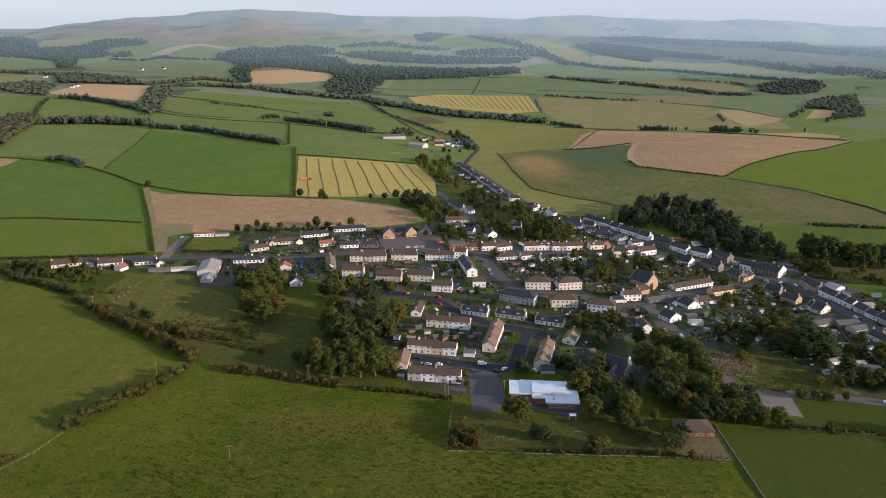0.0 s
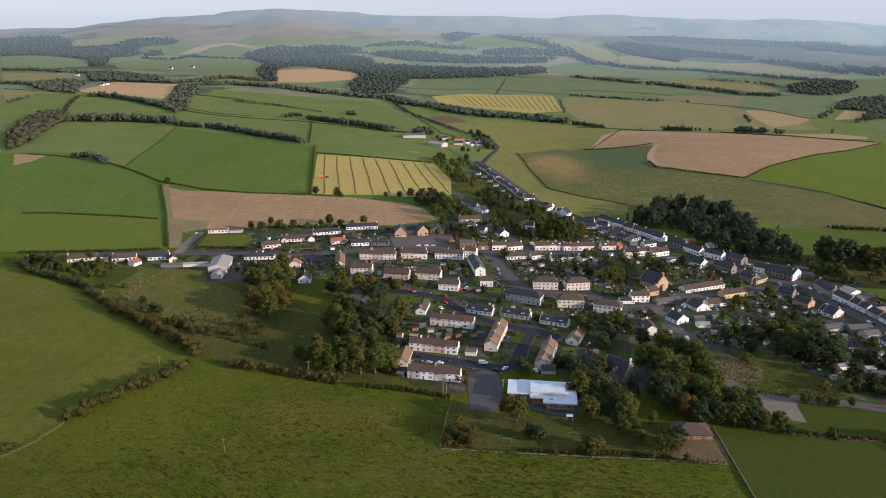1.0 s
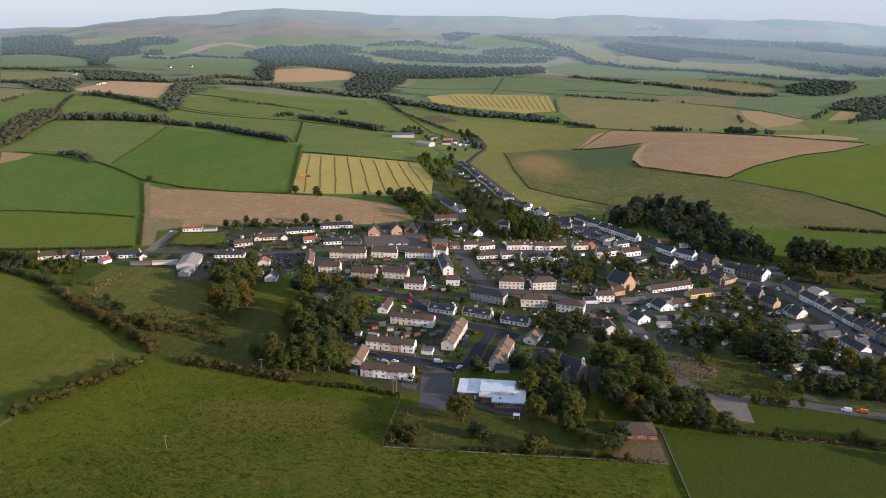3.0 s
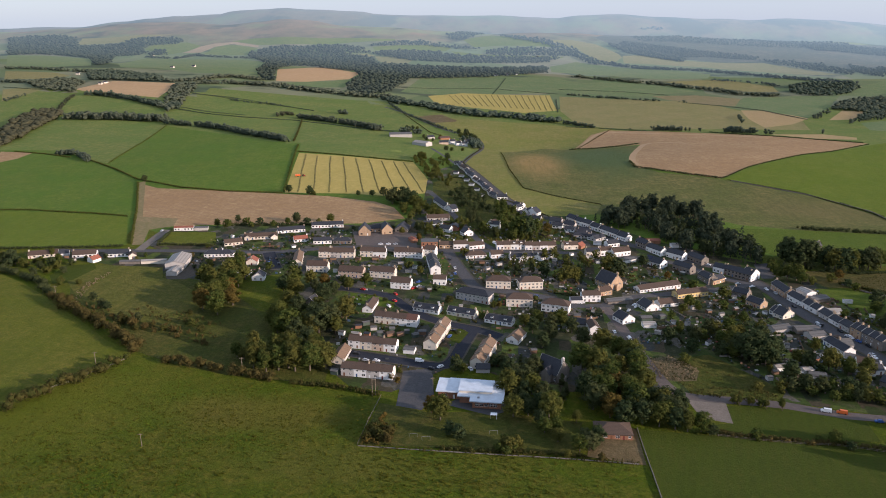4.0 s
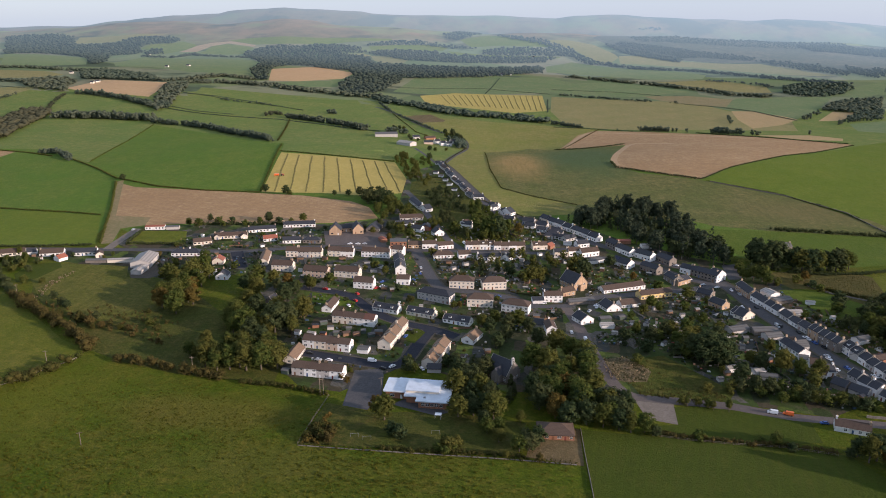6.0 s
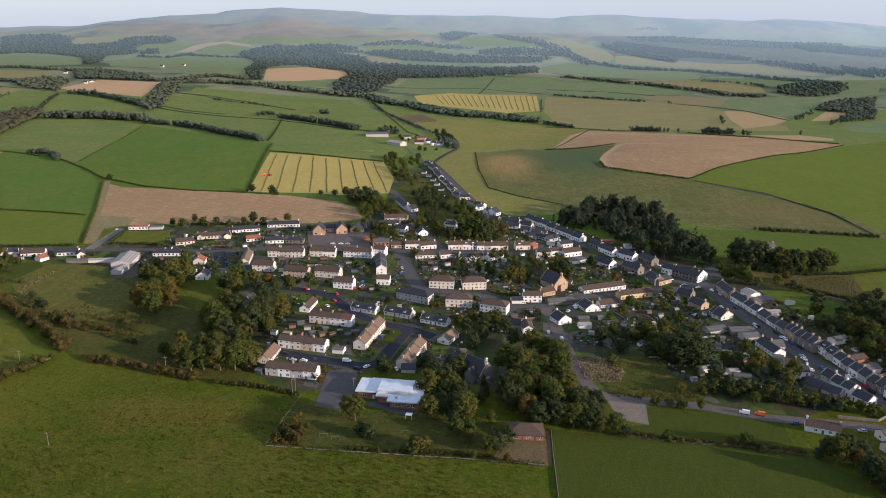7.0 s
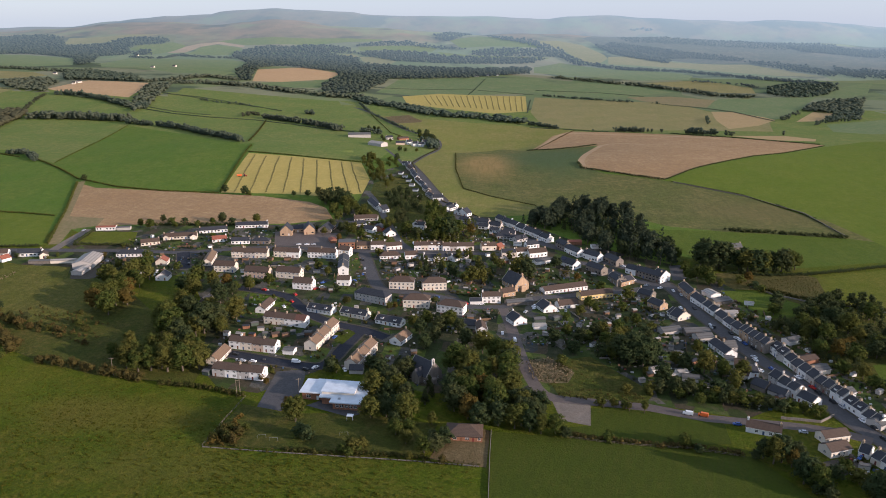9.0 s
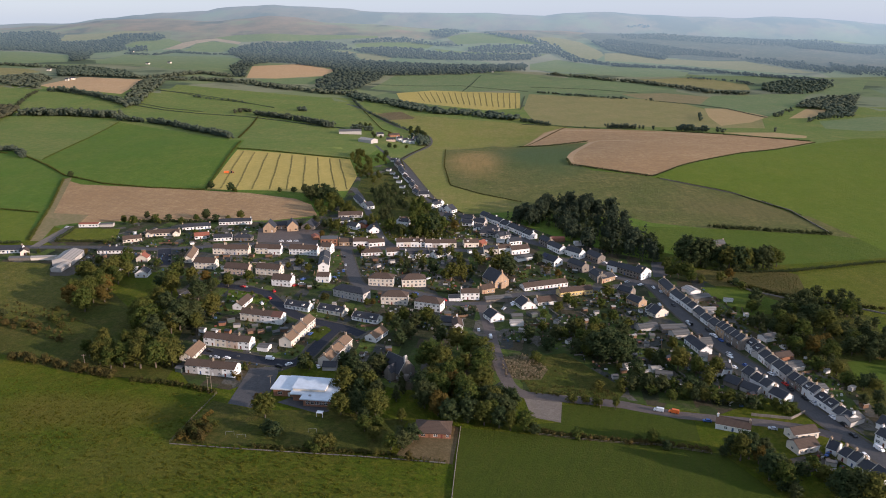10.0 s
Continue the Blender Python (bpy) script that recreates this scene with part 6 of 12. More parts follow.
tree_kind("bushd", "garden_shrub", "dark evergreen garden shrub", FOLIAGE_DARK, 4, 2.3, 7, 12, 260, 0.5, 0.02)
tree_kind("busht", "garden_shrub", "russet brown garden shrub", FOLIAGE_HEDGE, 4, 2.3, 8, 12, 260, 0.5, 0.02)

# ---- buildings ----
WORDS = {"white": "white-rendered", "cream": "cream harled", "grey": "grey roughcast", "pink": "pinkish harled"}


def terrace_row(x, y, turn, total, deep, eave, walls, roofs):
    """A council terrace under one long low roof, each house in its own render."""
    n = len(walls)
    for i, (w, r) in enumerate(zip(walls, roofs)):
        a = radians(turn)
        house("terrace", f"{WORDS[w]} two-storey terraced house with a {'russet' if r == 'russet' else 'brown'} tiled roof", round(x + math.cos(a) * total * i / n, 1), round(y + math.sin(a) * total * i / n, 1),
              turn, total / n, deep, eave, "l", w, r, 0.56, stacks=1 if i % 2 == 0 else 0)


terrace_row(-31.4, 384.1, -7.5, 30.1, 8.2, 5.0, ('grey', 'white', 'grey', 'white'), ('brown', 'brown', 'brown', 'brown'))
terrace_row(-33.3, 418.9, -9.0, 30.2, 8.2, 5.0, ('white', 'cream', 'pink', 'white'), ('brown', 'brown', 'brown', 'brown'))
terrace_row(-22.2, 455.9, -9.9, 28.9, 8.2, 5.0, ('cream', 'cream', 'white', 'white'), ('brown', 'brown', 'brown', 'russet'))
house("village_hall", "cream harled single-storey village hall with a tan tiled roof", -32.4, 397.0, 84.6, 18.2, 7.7, 3, "l", "cream", "tan", stacks=0, pitch=0.7)
house("garage", "white-rendered single-storey garage with a grey sheet roof", 1.3, 413.9, -7.9, 6.8, 6, 2.5, "l", "white", "grey", pitch=0.3, glazed=False, stacks=0)
house("terrace", "cream harled two-storey terrace with a tan tiled roof", 20.9, 419.0, 77.2, 11.2, 8.1, 4.6, "l", "cream", "tan", stacks=1, dormers=0)
house("terrace", "cream harled two-storey terrace with a tan tiled roof", 23.5, 429.2, 77.2, 11.8, 8.1, 5.1499999999999995, "l", "cream", "tan", stacks=1, dormers=0)
house("terrace", "cream harled two-storey terrace with a tan tiled roof", 26.2, 439.9, 77.3, 12.0, 8.0, 5.699999999999999, "l", "cream", "tan", stacks=1, dormers=0)
house("terrace", "cream harled two-storey terrace with a tan tiled roof", 49.8, 395.6, 74.1, 9.4, 8.1, 4.6, "l", "cream", "tan", stacks=1, dormers=0)
house("terrace", "cream harled two-storey terrace with a tan tiled roof", 52.5, 404.1, 74.1, 9.8, 8.1, 5.1499999999999995, "l", "cream", "tan", stacks=1, dormers=0)
house("terrace", "cream harled two-storey terrace with a tan tiled roof", 55.2, 413.0, 74.1, 10.2, 8.3, 5.699999999999999, "l", "cream", "tan", stacks=1, dormers=0)
house("garage", "grey roughcast single-storey garage with a dark slate roof", 45.8, 392.0, 0.6, 8.0, 6, 2.6, "l", "grey", "slate", glazed=False, stacks=0)
house("bungalow", "white-rendered single-storey bungalow with a tan tiled roof", 71.5, 429.3, 66.1, 14.4, 8.1, 3, "l", "white", "tan")
house("bungalow", "white-rendered single-storey bungalow with a dark slate roof", 1.3, 478.8, -19.3, 18.8, 7.7, 2.8, "l", "white", "slate", dormers=2)
house("bungalow", "cream harled single-storey bungalow with a dark slate roof", 25.0, 474.1, -20.1, 20.1, 7.7, 2.8, "l", "cream", "slate", dormers=2)
house("bungalow", "white-rendered single-storey bungalow with a dark slate roof", 50.7, 463.1, -20.5, 18.9, 7.7, 2.8, "l", "white", "slate", dormers=2)
house("bungalow", "white-rendered single-storey bungalow with a brown tiled roof", -26.2, 472.2, 83.1, 17.9, 6.8, 3, "l", "white", "brown")
house("house", "grey roughcast two-storey house with a hipped dark slate roof", 30.0, 504.9, -24, 25.7, 9.5, 5.8, "l", "grey", "slate", hip=True, stacks=0, pitch=0.6)
house("house", "cream harled two-storey house with a hipped brown tiled roof", 66.1, 493.1, -0.7, 18.5, 9.6, 5.9, "l", "cream", "brown", hip=True, stacks=0, pitch=0.62)
house("house", "white-rendered two-storey house with a hipped brown tiled roof", 90.2, 487.5, -16.2, 18.9, 9.6, 5.9, "l", "white", "brown", hip=True, stacks=0, pitch=0.62)
house("house", "cream harled two-storey house with a hipped brown tiled roof", 51.8, 529.8, -1.3, 18.6, 9.6, 5.9, "l", "cream", "brown", hip=True, stacks=0, pitch=0.62)
house("house", "cream harled two-storey house with a hipped brown tiled roof", 77.1, 530.0, 9.8, 18.0, 9.6, 5.9, "l", "cream", "brown", hip=True, stacks=0, pitch=0.62)
house("house", "white-rendered two-storey house with a brown tiled roof", -19.3, 521.2, -7.6, 15.0, 9.0, 5, "l", "white", "brown", pitch=0.65)
house("house", "cream harled two-storey house with a brown tiled roof", -38.3, 544.9, -9.0, 19.5, 9.0, 5, "l", "cream", "brown", pitch=0.65)
house("house", "pinkish harled two-storey house with a brown tiled roof", -62.7, 543.6, -9.0, 19.7, 9.0, 5, "l", "pink", "brown", pitch=0.65)
house("house", "cream harled two-storey house with a brown tiled roof", -89.9, 553.0, -3.1, 16.6, 9.0, 5, "l", "cream", "brown", pitch=0.65)
house("house", "cream harled single-storey house with a tan tiled roof", -96.8, 566.5, 99.5, 26.6, 7.2, 3.5, "l", "cream", "tan")
house("terrace", "cream harled two-storey terrace with a brown tiled roof", -88.1, 590.3, 0.5, 10.0, 8.1, 5.06, "l", "cream", "brown", stacks=1, dormers=0)
house("terrace", "grey roughcast two-storey terrace with a brown tiled roof", -78.1, 590.4, 0.6, 10.0, 8.1, 5, "l", "grey", "brown", stacks=1, dormers=0)
house("terrace", "cream harled two-storey terrace with a brown tiled roof", -68.1, 590.5, 0.5, 10.0, 8.0, 5.06, "l", "cream", "brown", stacks=1, dormers=0)
house("terrace", "cream harled two-storey terrace with a brown tiled roof", -53.9, 595.8, -1.8, 10.9, 8.1, 4.95, "l", "cream", "brown", stacks=1, dormers=0)
house("terrace", "white-rendered two-storey terrace with a brown tiled roof", -43.0, 595.4, -1.8, 10.8, 8.1, 4.8, "l", "white", "brown", stacks=1, dormers=0)
house("terrace", "white-rendered two-storey terrace with a brown tiled roof", -25.5, 597.4, -4.5, 11.8, 8.1, 5, "l", "white", "brown", stacks=1, dormers=0)
house("terrace", "white-rendered two-storey terrace with a brown tiled roof", -13.3, 596.5, -4.5, 11.8, 8.1, 5.22, "l", "white", "brown", stacks=1, dormers=0)
house("house", "white-rendered two-storey house with a brown tiled roof", -0.4, 603.5, -13.2, 9.4, 8.1, 6, "l", "white", "brown")
house("house", "white-rendered two-storey house with a brown tiled roof", 11.8, 532.0, -1.1, 9.9, 7.2, 4.6, "l", "white", "brown")
house("terrace", "white-rendered two-storey terrace with a dark slate roof", 16.4, 556.4, 99.3, 17.8, 8.1, 5.5, "l", "white", "slate", stacks=1, dormers=0)
house("terrace", "white-rendered two-storey terrace with a dark slate roof", 13.4, 574.5, 99.3, 18.8, 8.1, 4.6, "l", "white", "slate", stacks=1, dormers=0)
house("school", "tan sandstone two-storey school with a dark slate roof", -65.3, 658.7, 7.0, 10.8, 13, 4.4, "d", "stone", "slate", pitch=1.0, stacks=0, far=True)
house("school", "tan sandstone two-storey school with a dark slate roof", -44.4, 665.1, 17.6, 10.4, 13, 4.4, "d", "stone", "slate", pitch=1.0, stacks=0, far=True)
house("school", "tan sandstone single-storey school with a dark slate roof", -57.1, 670.4, 17.4, 10.9, 8, 3.6, "l", "stone", "slate", stacks=0, far=True)
house("school", "weathered grey stone single-storey school with a dark slate roof", -21.8, 673.7, 83.9, 18.4, 12, 3, "l", "darkstone", "slate", stacks=0, far=True)
house("garage", "red brick single-storey garage with a red tiled roof", -14.5, 640.8, 25.3, 5.6, 9, 2.6, "d", "brick", "red", pitch=0.3, glazed=False, far=True, stacks=0)
house("bungalow", "cream harled single-storey bungalow with a brown tiled roof", -164.8, 633.9, 13.5, 29.1, 7.2, 2.8, "l", "cream", "brown", stacks=2, far=True)
house("bungalow", "cream harled single-storey bungalow with a brown tiled roof", -164.1, 632.2, 6.5, 5.1, 3.7, 2.8, "d", "cream", "brown", stacks=0, far=True)
house("bungalow", "cream harled single-storey bungalow with a brown tiled roof", -141.2, 636.6, 23.5, 5.9, 3.7, 2.8, "d", "cream", "brown", stacks=0, far=True)
house("bungalow", "cream harled single-storey bungalow with a brown tiled roof", -175.8, 613.3, 25.1, 15.5, 7.2, 2.8, "l", "cream", "brown", far=True)
house("bungalow", "white-rendered single-storey bungalow with a dark slate roof", -140.5, 657.3, 19.7, 25.2, 7.2, 2.8, "l", "white", "slate", stacks=2, far=True)
house("bungalow", "white-rendered single-storey bungalow with a dark slate roof", -113.7, 679.1, 10.8, 30.1, 7.2, 3, "l", "white", "slate", stacks=2, far=True)
house("bungalow", "white-rendered single-storey bungalow with a red tiled roof", -118.6, 630.3, 22.6, 12.6, 7.2, 2.8, "l", "white", "red", far=True)
house("bungalow", "white-rendered single-storey bungalow with a dark slate roof", -100.6, 627.1, 12.8, 15.9, 7.2, 3, "l", "white", "slate", far=True)
house("bungalow", "weathered grey stone single-storey bungalow with a hipped dark slate roof", -83.6, 630.8, 0.5, 15.7, 7.2, 3, "l", "darkstone", "slate", hip=True, far=True)
house("bungalow", "white-rendered single-storey bungalow with a hipped dark slate roof", -182.7, 581.4, 6.2, 24.1, 8.1, 2.7, "l", "white", "slate", hip=True, stacks=2, far=True)
house("bungalow", "white-rendered single-storey bungalow with a dark slate roof", -126.0, 527.5, 6.0, 9.2, 9.3, 3, "d", "white", "slate")
house("bungalow", "cream harled single-storey bungalow with a red tiled roof", -141.3, 563.1, 6.2, 8.8, 8.4, 3.2, "d", "cream", "red")
house("garage", "white-rendered single-storey garage with a grey sheet roof", -146.8, 539.9, -4.4, 14.9, 7, 2.4, "l", "white", "grey", pitch=0.3, glazed=False, stacks=0)
house("barn", "large grey barn with a pale metal roof", -186.7, 549.6, 98.1, 26.5, 15, 4.4, "l", "grey", "metal", pitch=0.3, glazed=False, stacks=0)
house("barn", "low grey lean-to barn in the yard", -186.6, 533.1, 90.8, 15.1, 8, 2.8, "l", "grey", "metal", pitch=0.25, glazed=False, stacks=0)
house("shed", "low stone outbuilding with a grey sheet roof", -242.8, 556.6, 6.8, 16.3, 5, 2.2, "l", "darkstone", "grey", pitch=0.3, glazed=False, far=True, stacks=0)
house("shed", "long low cream outbuilding with a grey roof", -225.8, 558.6, 10.2, 19.7, 5, 2.4, "l", "cream", "metal", pitch=0.3, glazed=False, far=True, stacks=0)
house("bungalow", "cream harled single-storey bungalow with a brown tiled roof", -322.8, 564.0, 20.0, 22.2, 8.1, 2.8, "l", "cream", "brown", stacks=1, far=True)
house("bungalow", "white-rendered single-storey bungalow with a brown tiled roof", -287.7, 567.9, 15.1, 18.4, 8.1, 3, "l", "white", "brown", stacks=1, far=True)
house("bungalow", "white-rendered single-storey bungalow with a dark slate roof", -262.7, 573.1, 10.6, 18.9, 8.1, 3, "l", "white", "slate", stacks=1, far=True)
house("bungalow", "cream harled single-storey bungalow with a brown tiled roof", -240.9, 569.4, 28.6, 6.2, 8.4, 3, "d", "cream", "brown", stacks=0, far=True)
house("shed", "white-rendered single-storey shed with a red tiled roof", -264.9, 557.3, 64.9, 7.9, 7, 2.6, "l", "white", "red", glazed=False, far=True, stacks=0)
house("garage", "white-rendered single-storey garage with a dark slate roof", -300.4, 571.9, 26.3, 7.1, 7, 2.5, "l", "white", "slate", glazed=False, far=True, stacks=0)
house("clubhouse", "white-rendered single-storey clubhouse with a red tiled roof", -238.5, 656.8, 8.3, 17.5, 6.3, 3, "l", "white", "red", pitch=0.25, stacks=0, far=True)
house("shed", "grey roughcast single-storey shed with a grey sheet roof", -220.1, 659.4, 11.4, 12.0, 6, 2.5, "l", "grey", "grey", pitch=0.2, glazed=False, far=True, stacks=0)
house("house", "red brick two-storey building with a flat white roof", -4.4, 624.5, 6.7, 14.3, 9.9, 6, "l", "brick", "grey", flat=True, far=True)
house("cottage", "tan sandstone single-storey cottage with a brown tiled roof", 11.2, 626.4, 6.7, 11.8, 7.2, 3.4, "l", "stone", "brown", far=True)
house("cottage", "white-rendered two-storey cottage with a brown tiled roof", 23.7, 626.1, 6.7, 12.9, 7.2, 4.6, "l", "white", "brown", stacks=2, far=True)
house("cottage", "white-rendered single-storey cottage with a brown tiled roof", 37.6, 626.1, 20.1, 14.2, 7.2, 3.6, "l", "white", "brown", far=True)
house("terrace", "white-rendered single-storey terrace with a brown tiled roof", 61.6, 628.9, 6.6, 6.2, 7.2, 4.3500000000000005, "l", "white", "brown", stacks=1, dormers=0, far=True)
house("terrace", "cream harled two-storey terrace with a brown tiled roof", 67.7, 629.6, 6.6, 6.2, 7.4, 4.62, "l", "cream", "brown", stacks=1, dormers=0, far=True)
house("terrace", "white-rendered two-storey terrace with a brown tiled roof", 74.0, 630.3, 6.6, 6.1, 7.5, 4.8, "l", "white", "brown", stacks=1, dormers=1, far=True)
house("terrace", "white-rendered two-storey terrace with a brown tiled roof", 80.1, 631.0, 6.6, 6.1, 7.4, 4.859999999999999, "l", "white", "brown", stacks=1, dormers=1, far=True)
house("terrace", "white-rendered two-storey terrace with a brown tiled roof", 86.5, 630.1, 6.6, 6.3, 7.2, 4.4, "l", "white", "brown", stacks=1, dormers=0, far=True)
house("terrace", "grey roughcast single-storey terrace with a brown tiled roof", 92.8, 630.8, 6.6, 6.3, 7.2, 4.2, "l", "grey", "brown", stacks=1, dormers=0, far=True)
house("terrace", "white-rendered single-storey terrace with a brown tiled roof", 99.3, 631.5, 6.6, 7.3, 7.5, 4.3500000000000005, "l", "white", "brown", stacks=1, dormers=0, far=True)
house("terrace", "cream harled single-storey terrace with a brown tiled roof", 106.6, 632.4, 6.6, 7.4, 7.4, 4.3500000000000005, "l", "cream", "brown", stacks=1, dormers=0, far=True)
house("terrace", "cream harled two-storey terrace with a brown tiled roof", 120.9, 634.1, 14.1, 6.6, 7.2, 4.4, "l", "cream", "brown", stacks=1, dormers=1, far=True)
house("terrace", "cream harled single-storey terrace with a brown tiled roof", 127.3, 635.7, 14.1, 6.6, 7.4, 4.2, "l", "cream", "brown", stacks=1, dormers=0, far=True)
house("bungalow", "white-rendered single-storey bungalow with a hipped brown tiled roof", 35.4, 599.7, 11.5, 17.5, 8.1, 2.8, "l", "white", "brown", hip=True)
house("cottage", "white-rendered single-storey cottage with a brown tiled roof", 56.5, 602.1, 14.7, 11.0, 7.2, 3.6, "l", "white", "brown")
house("cottage", "white-rendered single-storey cottage with a dark slate roof", 72.6, 599.2, 10.7, 20.4, 7.2, 3, "l", "white", "slate", stacks=2)
house("cottage", "white-rendered single-storey cottage with a dark slate roof", 80.7, 598.6, 6.5, 5.8, 4.7, 3, "d", "white", "slate", stacks=0)
house("cottage", "white-rendered single-storey cottage with a dark slate roof", 98.3, 600.1, 50.0, 17.7, 7.2, 3, "l", "white", "slate")
house("cottage", "cream harled two-storey cottage with a dark slate roof", 138.3, 617.3, 7.2, 11.8, 7.2, 4.6, "l", "cream", "slate", stacks=2, far=True)
house("garage", "red brick single-storey garage with a pale metal roof", 138.6, 599.9, 47.6, 7.0, 7, 2.6, "l", "brick", "metal", glazed=False, stacks=0)
house("cottage", "white-rendered two-storey cottage with a brown tiled roof", 150.9, 620.5, 15.7, 11.2, 7.2, 4.8, "l", "white", "brown", stacks=2, far=True)
house("cottage", "white-rendered single-storey cottage with a brown tiled roof", 161.9, 619.0, 23.7, 17.0, 8.1, 4.2, "l", "white", "brown", stacks=1, far=True)
house("garage", "white-rendered single-storey garage with a grey sheet roof", 166.5, 602.6, 27.1, 14.1, 7, 2.6, "l", "white", "grey", pitch=0.3, glazed=False, stacks=0)
solar_house = house("house", "white house with solar panels on its slate roof", 185.2, 608.1, -50.6, 16.8, 10, 3.6, "l", "white", "slate", stacks=1, far=True)
house("cottage", "white-rendered single-storey cottage with a dark slate roof", 161.3, 645.8, 23.5, 11.9, 7.2, 3.4, "l", "white", "slate", stacks=2, far=True)
house("cottage", "grey roughcast single-storey cottage with a dark slate roof", 152.6, 662.5, 39.2, 13.2, 7.2, 3, "l", "grey", "slate", far=True)
house("garage", "red brick single-storey garage with a red tiled roof", 136.2, 637.6, 51.8, 7.3, 7, 2.8, "l", "brick", "red", glazed=False, far=True, stacks=0)
house("terrace", "white-rendered single-storey terrace with a dark slate roof", 160.3, 697.7, -58.4, 12.4, 8.1, 4.0, "l", "white", "slate", stacks=1, dormers=0, far=True)
house("terrace", "white-rendered single-storey terrace with a dark slate roof", 167.0, 686.7, -58.2, 12.0, 8.3, 4.2, "l", "white", "slate", stacks=1, dormers=0, far=True)
house("terrace", "white-rendered single-storey terrace with a dark slate roof", 173.6, 676.1, -58.0, 12.0, 8.3, 4.0, "l", "white", "slate", stacks=1, dormers=0, far=True)
house("terrace", "white-rendered two-storey terrace with a dark slate roof", 146.4, 716.7, -56.1, 11.6, 8.1, 4.7, "l", "white", "slate", stacks=1, dormers=0, far=True)
house("terrace", "white-rendered single-storey terrace with a dark slate roof", 152.9, 707.0, -56.1, 11.3, 8.3, 4.0, "l", "white", "slate", stacks=1, dormers=0, far=True)
house("terrace", "cream harled two-storey terrace with a dark slate roof", 133.5, 736.8, -57.3, 11.7, 8.4, 4.4, "l", "cream", "slate", stacks=1, dormers=0, far=True)
house("terrace", "white-rendered single-storey terrace with a dark slate roof", 140.0, 726.6, -57.4, 11.8, 8.3, 4.2, "l", "white", "slate", stacks=1, dormers=0, far=True)
house("house", "weathered grey stone two-storey house with a dark slate roof", 187.1, 656.1, -62.5, 13.9, 8.1, 5, "l", "darkstone", "slate", stacks=2, far=True)
house("cottage", "white-rendered two-storey cottage with a dark slate roof", 193.8, 641.8, -59.2, 18.3, 8.1, 4.4, "l", "white", "slate", stacks=2, far=True)
house("shed", "red brick single-storey shed with a red tiled roof", 199.9, 663.0, 7.3, 12.0, 7, 2.6, "l", "brick", "red", pitch=0.25, glazed=False, far=True, stacks=0)
house("shed", "white-rendered single-storey shed with a pale metal roof", 219.6, 652.0, 7.5, 8.8, 7, 2.6, "l", "white", "metal", pitch=0.25, glazed=False, far=True, stacks=0)
house("house", "white-rendered two-storey house with a dark slate roof", 208.1, 627.1, -46.6, 15.8, 8.1, 4.8, "l", "white", "slate", stacks=2, far=True)
house("house", "weathered grey stone two-storey house with a dark slate roof", 207.0, 598.2, -51.7, 16.9, 8.1, 4.6, "l", "darkstone", "slate", stacks=2, far=True)
house("house", "weathered grey stone two-storey house with a dark slate roof", 225.1, 622.3, -60.2, 16.6, 8.1, 4.4, "l", "darkstone", "slate", stacks=2, far=True)
house("house", "weathered grey stone two-storey house with a dark slate roof", 222.2, 578.5, -70.1, 14.5, 8.1, 4.6, "l", "darkstone", "slate", stacks=2)
house("house", "tan sandstone single-storey house with a dark slate roof", 230.7, 564.2, 36.6, 14.3, 7.2, 4.0, "l", "stone", "slate", stacks=2)
house("house", "white-rendered two-storey house with a dark slate roof", 239.0, 594.9, -41.2, 9.0, 8.1, 4.6, "l", "white", "slate", stacks=1, far=True)
house("house", "weathered grey stone two-storey house with a dark slate roof", 246.2, 589.4, -45.5, 21.7, 8.1, 5.4, "l", "darkstone", "slate", stacks=2, far=True)
house("house", "white gable-ended inn on the corner", 262.6, 573.1, 38.1, 12.1, 8.8, 5.6, "d", "white", "slate", stacks=1)
house("cottage", "white-rendered single-storey cottage with a dark slate roof", 71.6, 773.6, -32, 12, 7, 3.2, "l", "white", "slate", far=True)
house("cottage", "white-rendered single-storey cottage with a dark slate roof", 81.3, 777.3, -40, 7, 9, 3.4, "d", "white", "slate", far=True)
house("cottage", "white-rendered single-storey cottage with a dark slate roof", 90.9, 761.7, -40, 7, 9, 3.4, "d", "white", "slate", far=True)
house("cottage", "white-rendered single-storey cottage with a dark slate roof", 97.0, 730.3, -30, 10, 8, 3.2, "l", "white", "slate", far=True)
house("cottage", "white-rendered single-storey cottage with a dark slate roof", 116.7, 707.0, -15, 10, 7, 3.0, "l", "white", "slate", far=True)
house("cottage", "grey roughcast single-storey cottage with a dark slate roof", 126.5, 712.4, -30, 13, 7, 3.4, "l", "grey", "slate", stacks=2, far=True)
house("cottage", "white-rendered single-storey cottage with a dark slate roof", 127.8, 696.0, -20, 9, 6, 2.8, "l", "white", "slate", far=True)
house("cottage", "grey roughcast single-storey cottage with a dark slate roof", 138.5, 685.4, -12, 13, 7, 3.0, "l", "grey", "slate", far=True)
house("cottage", "white-rendered single-storey cottage with a dark slate roof", 146.0, 669.1, -15, 12, 7, 3.0, "l", "white", "slate", far=True)
house("shed", "low grey lean-to shed with a sheet roof", 133.7, 675.2, -15, 8, 5, 2.3, "l", "grey", "grey", pitch=0.25, glazed=False, far=True, stacks=0)
house("shed", "low pale lean-to shed with a metal roof", 149.2, 653.2, -12, 7, 5, 2.3, "l", "white", "metal", pitch=0.25, glazed=False, far=True, stacks=0)
house("cottage", "white cottage with a slate roof and a red painted gable", 7.8, 683.4, -28, 11, 8, 3.2, "l", "white", "slate", far=True)
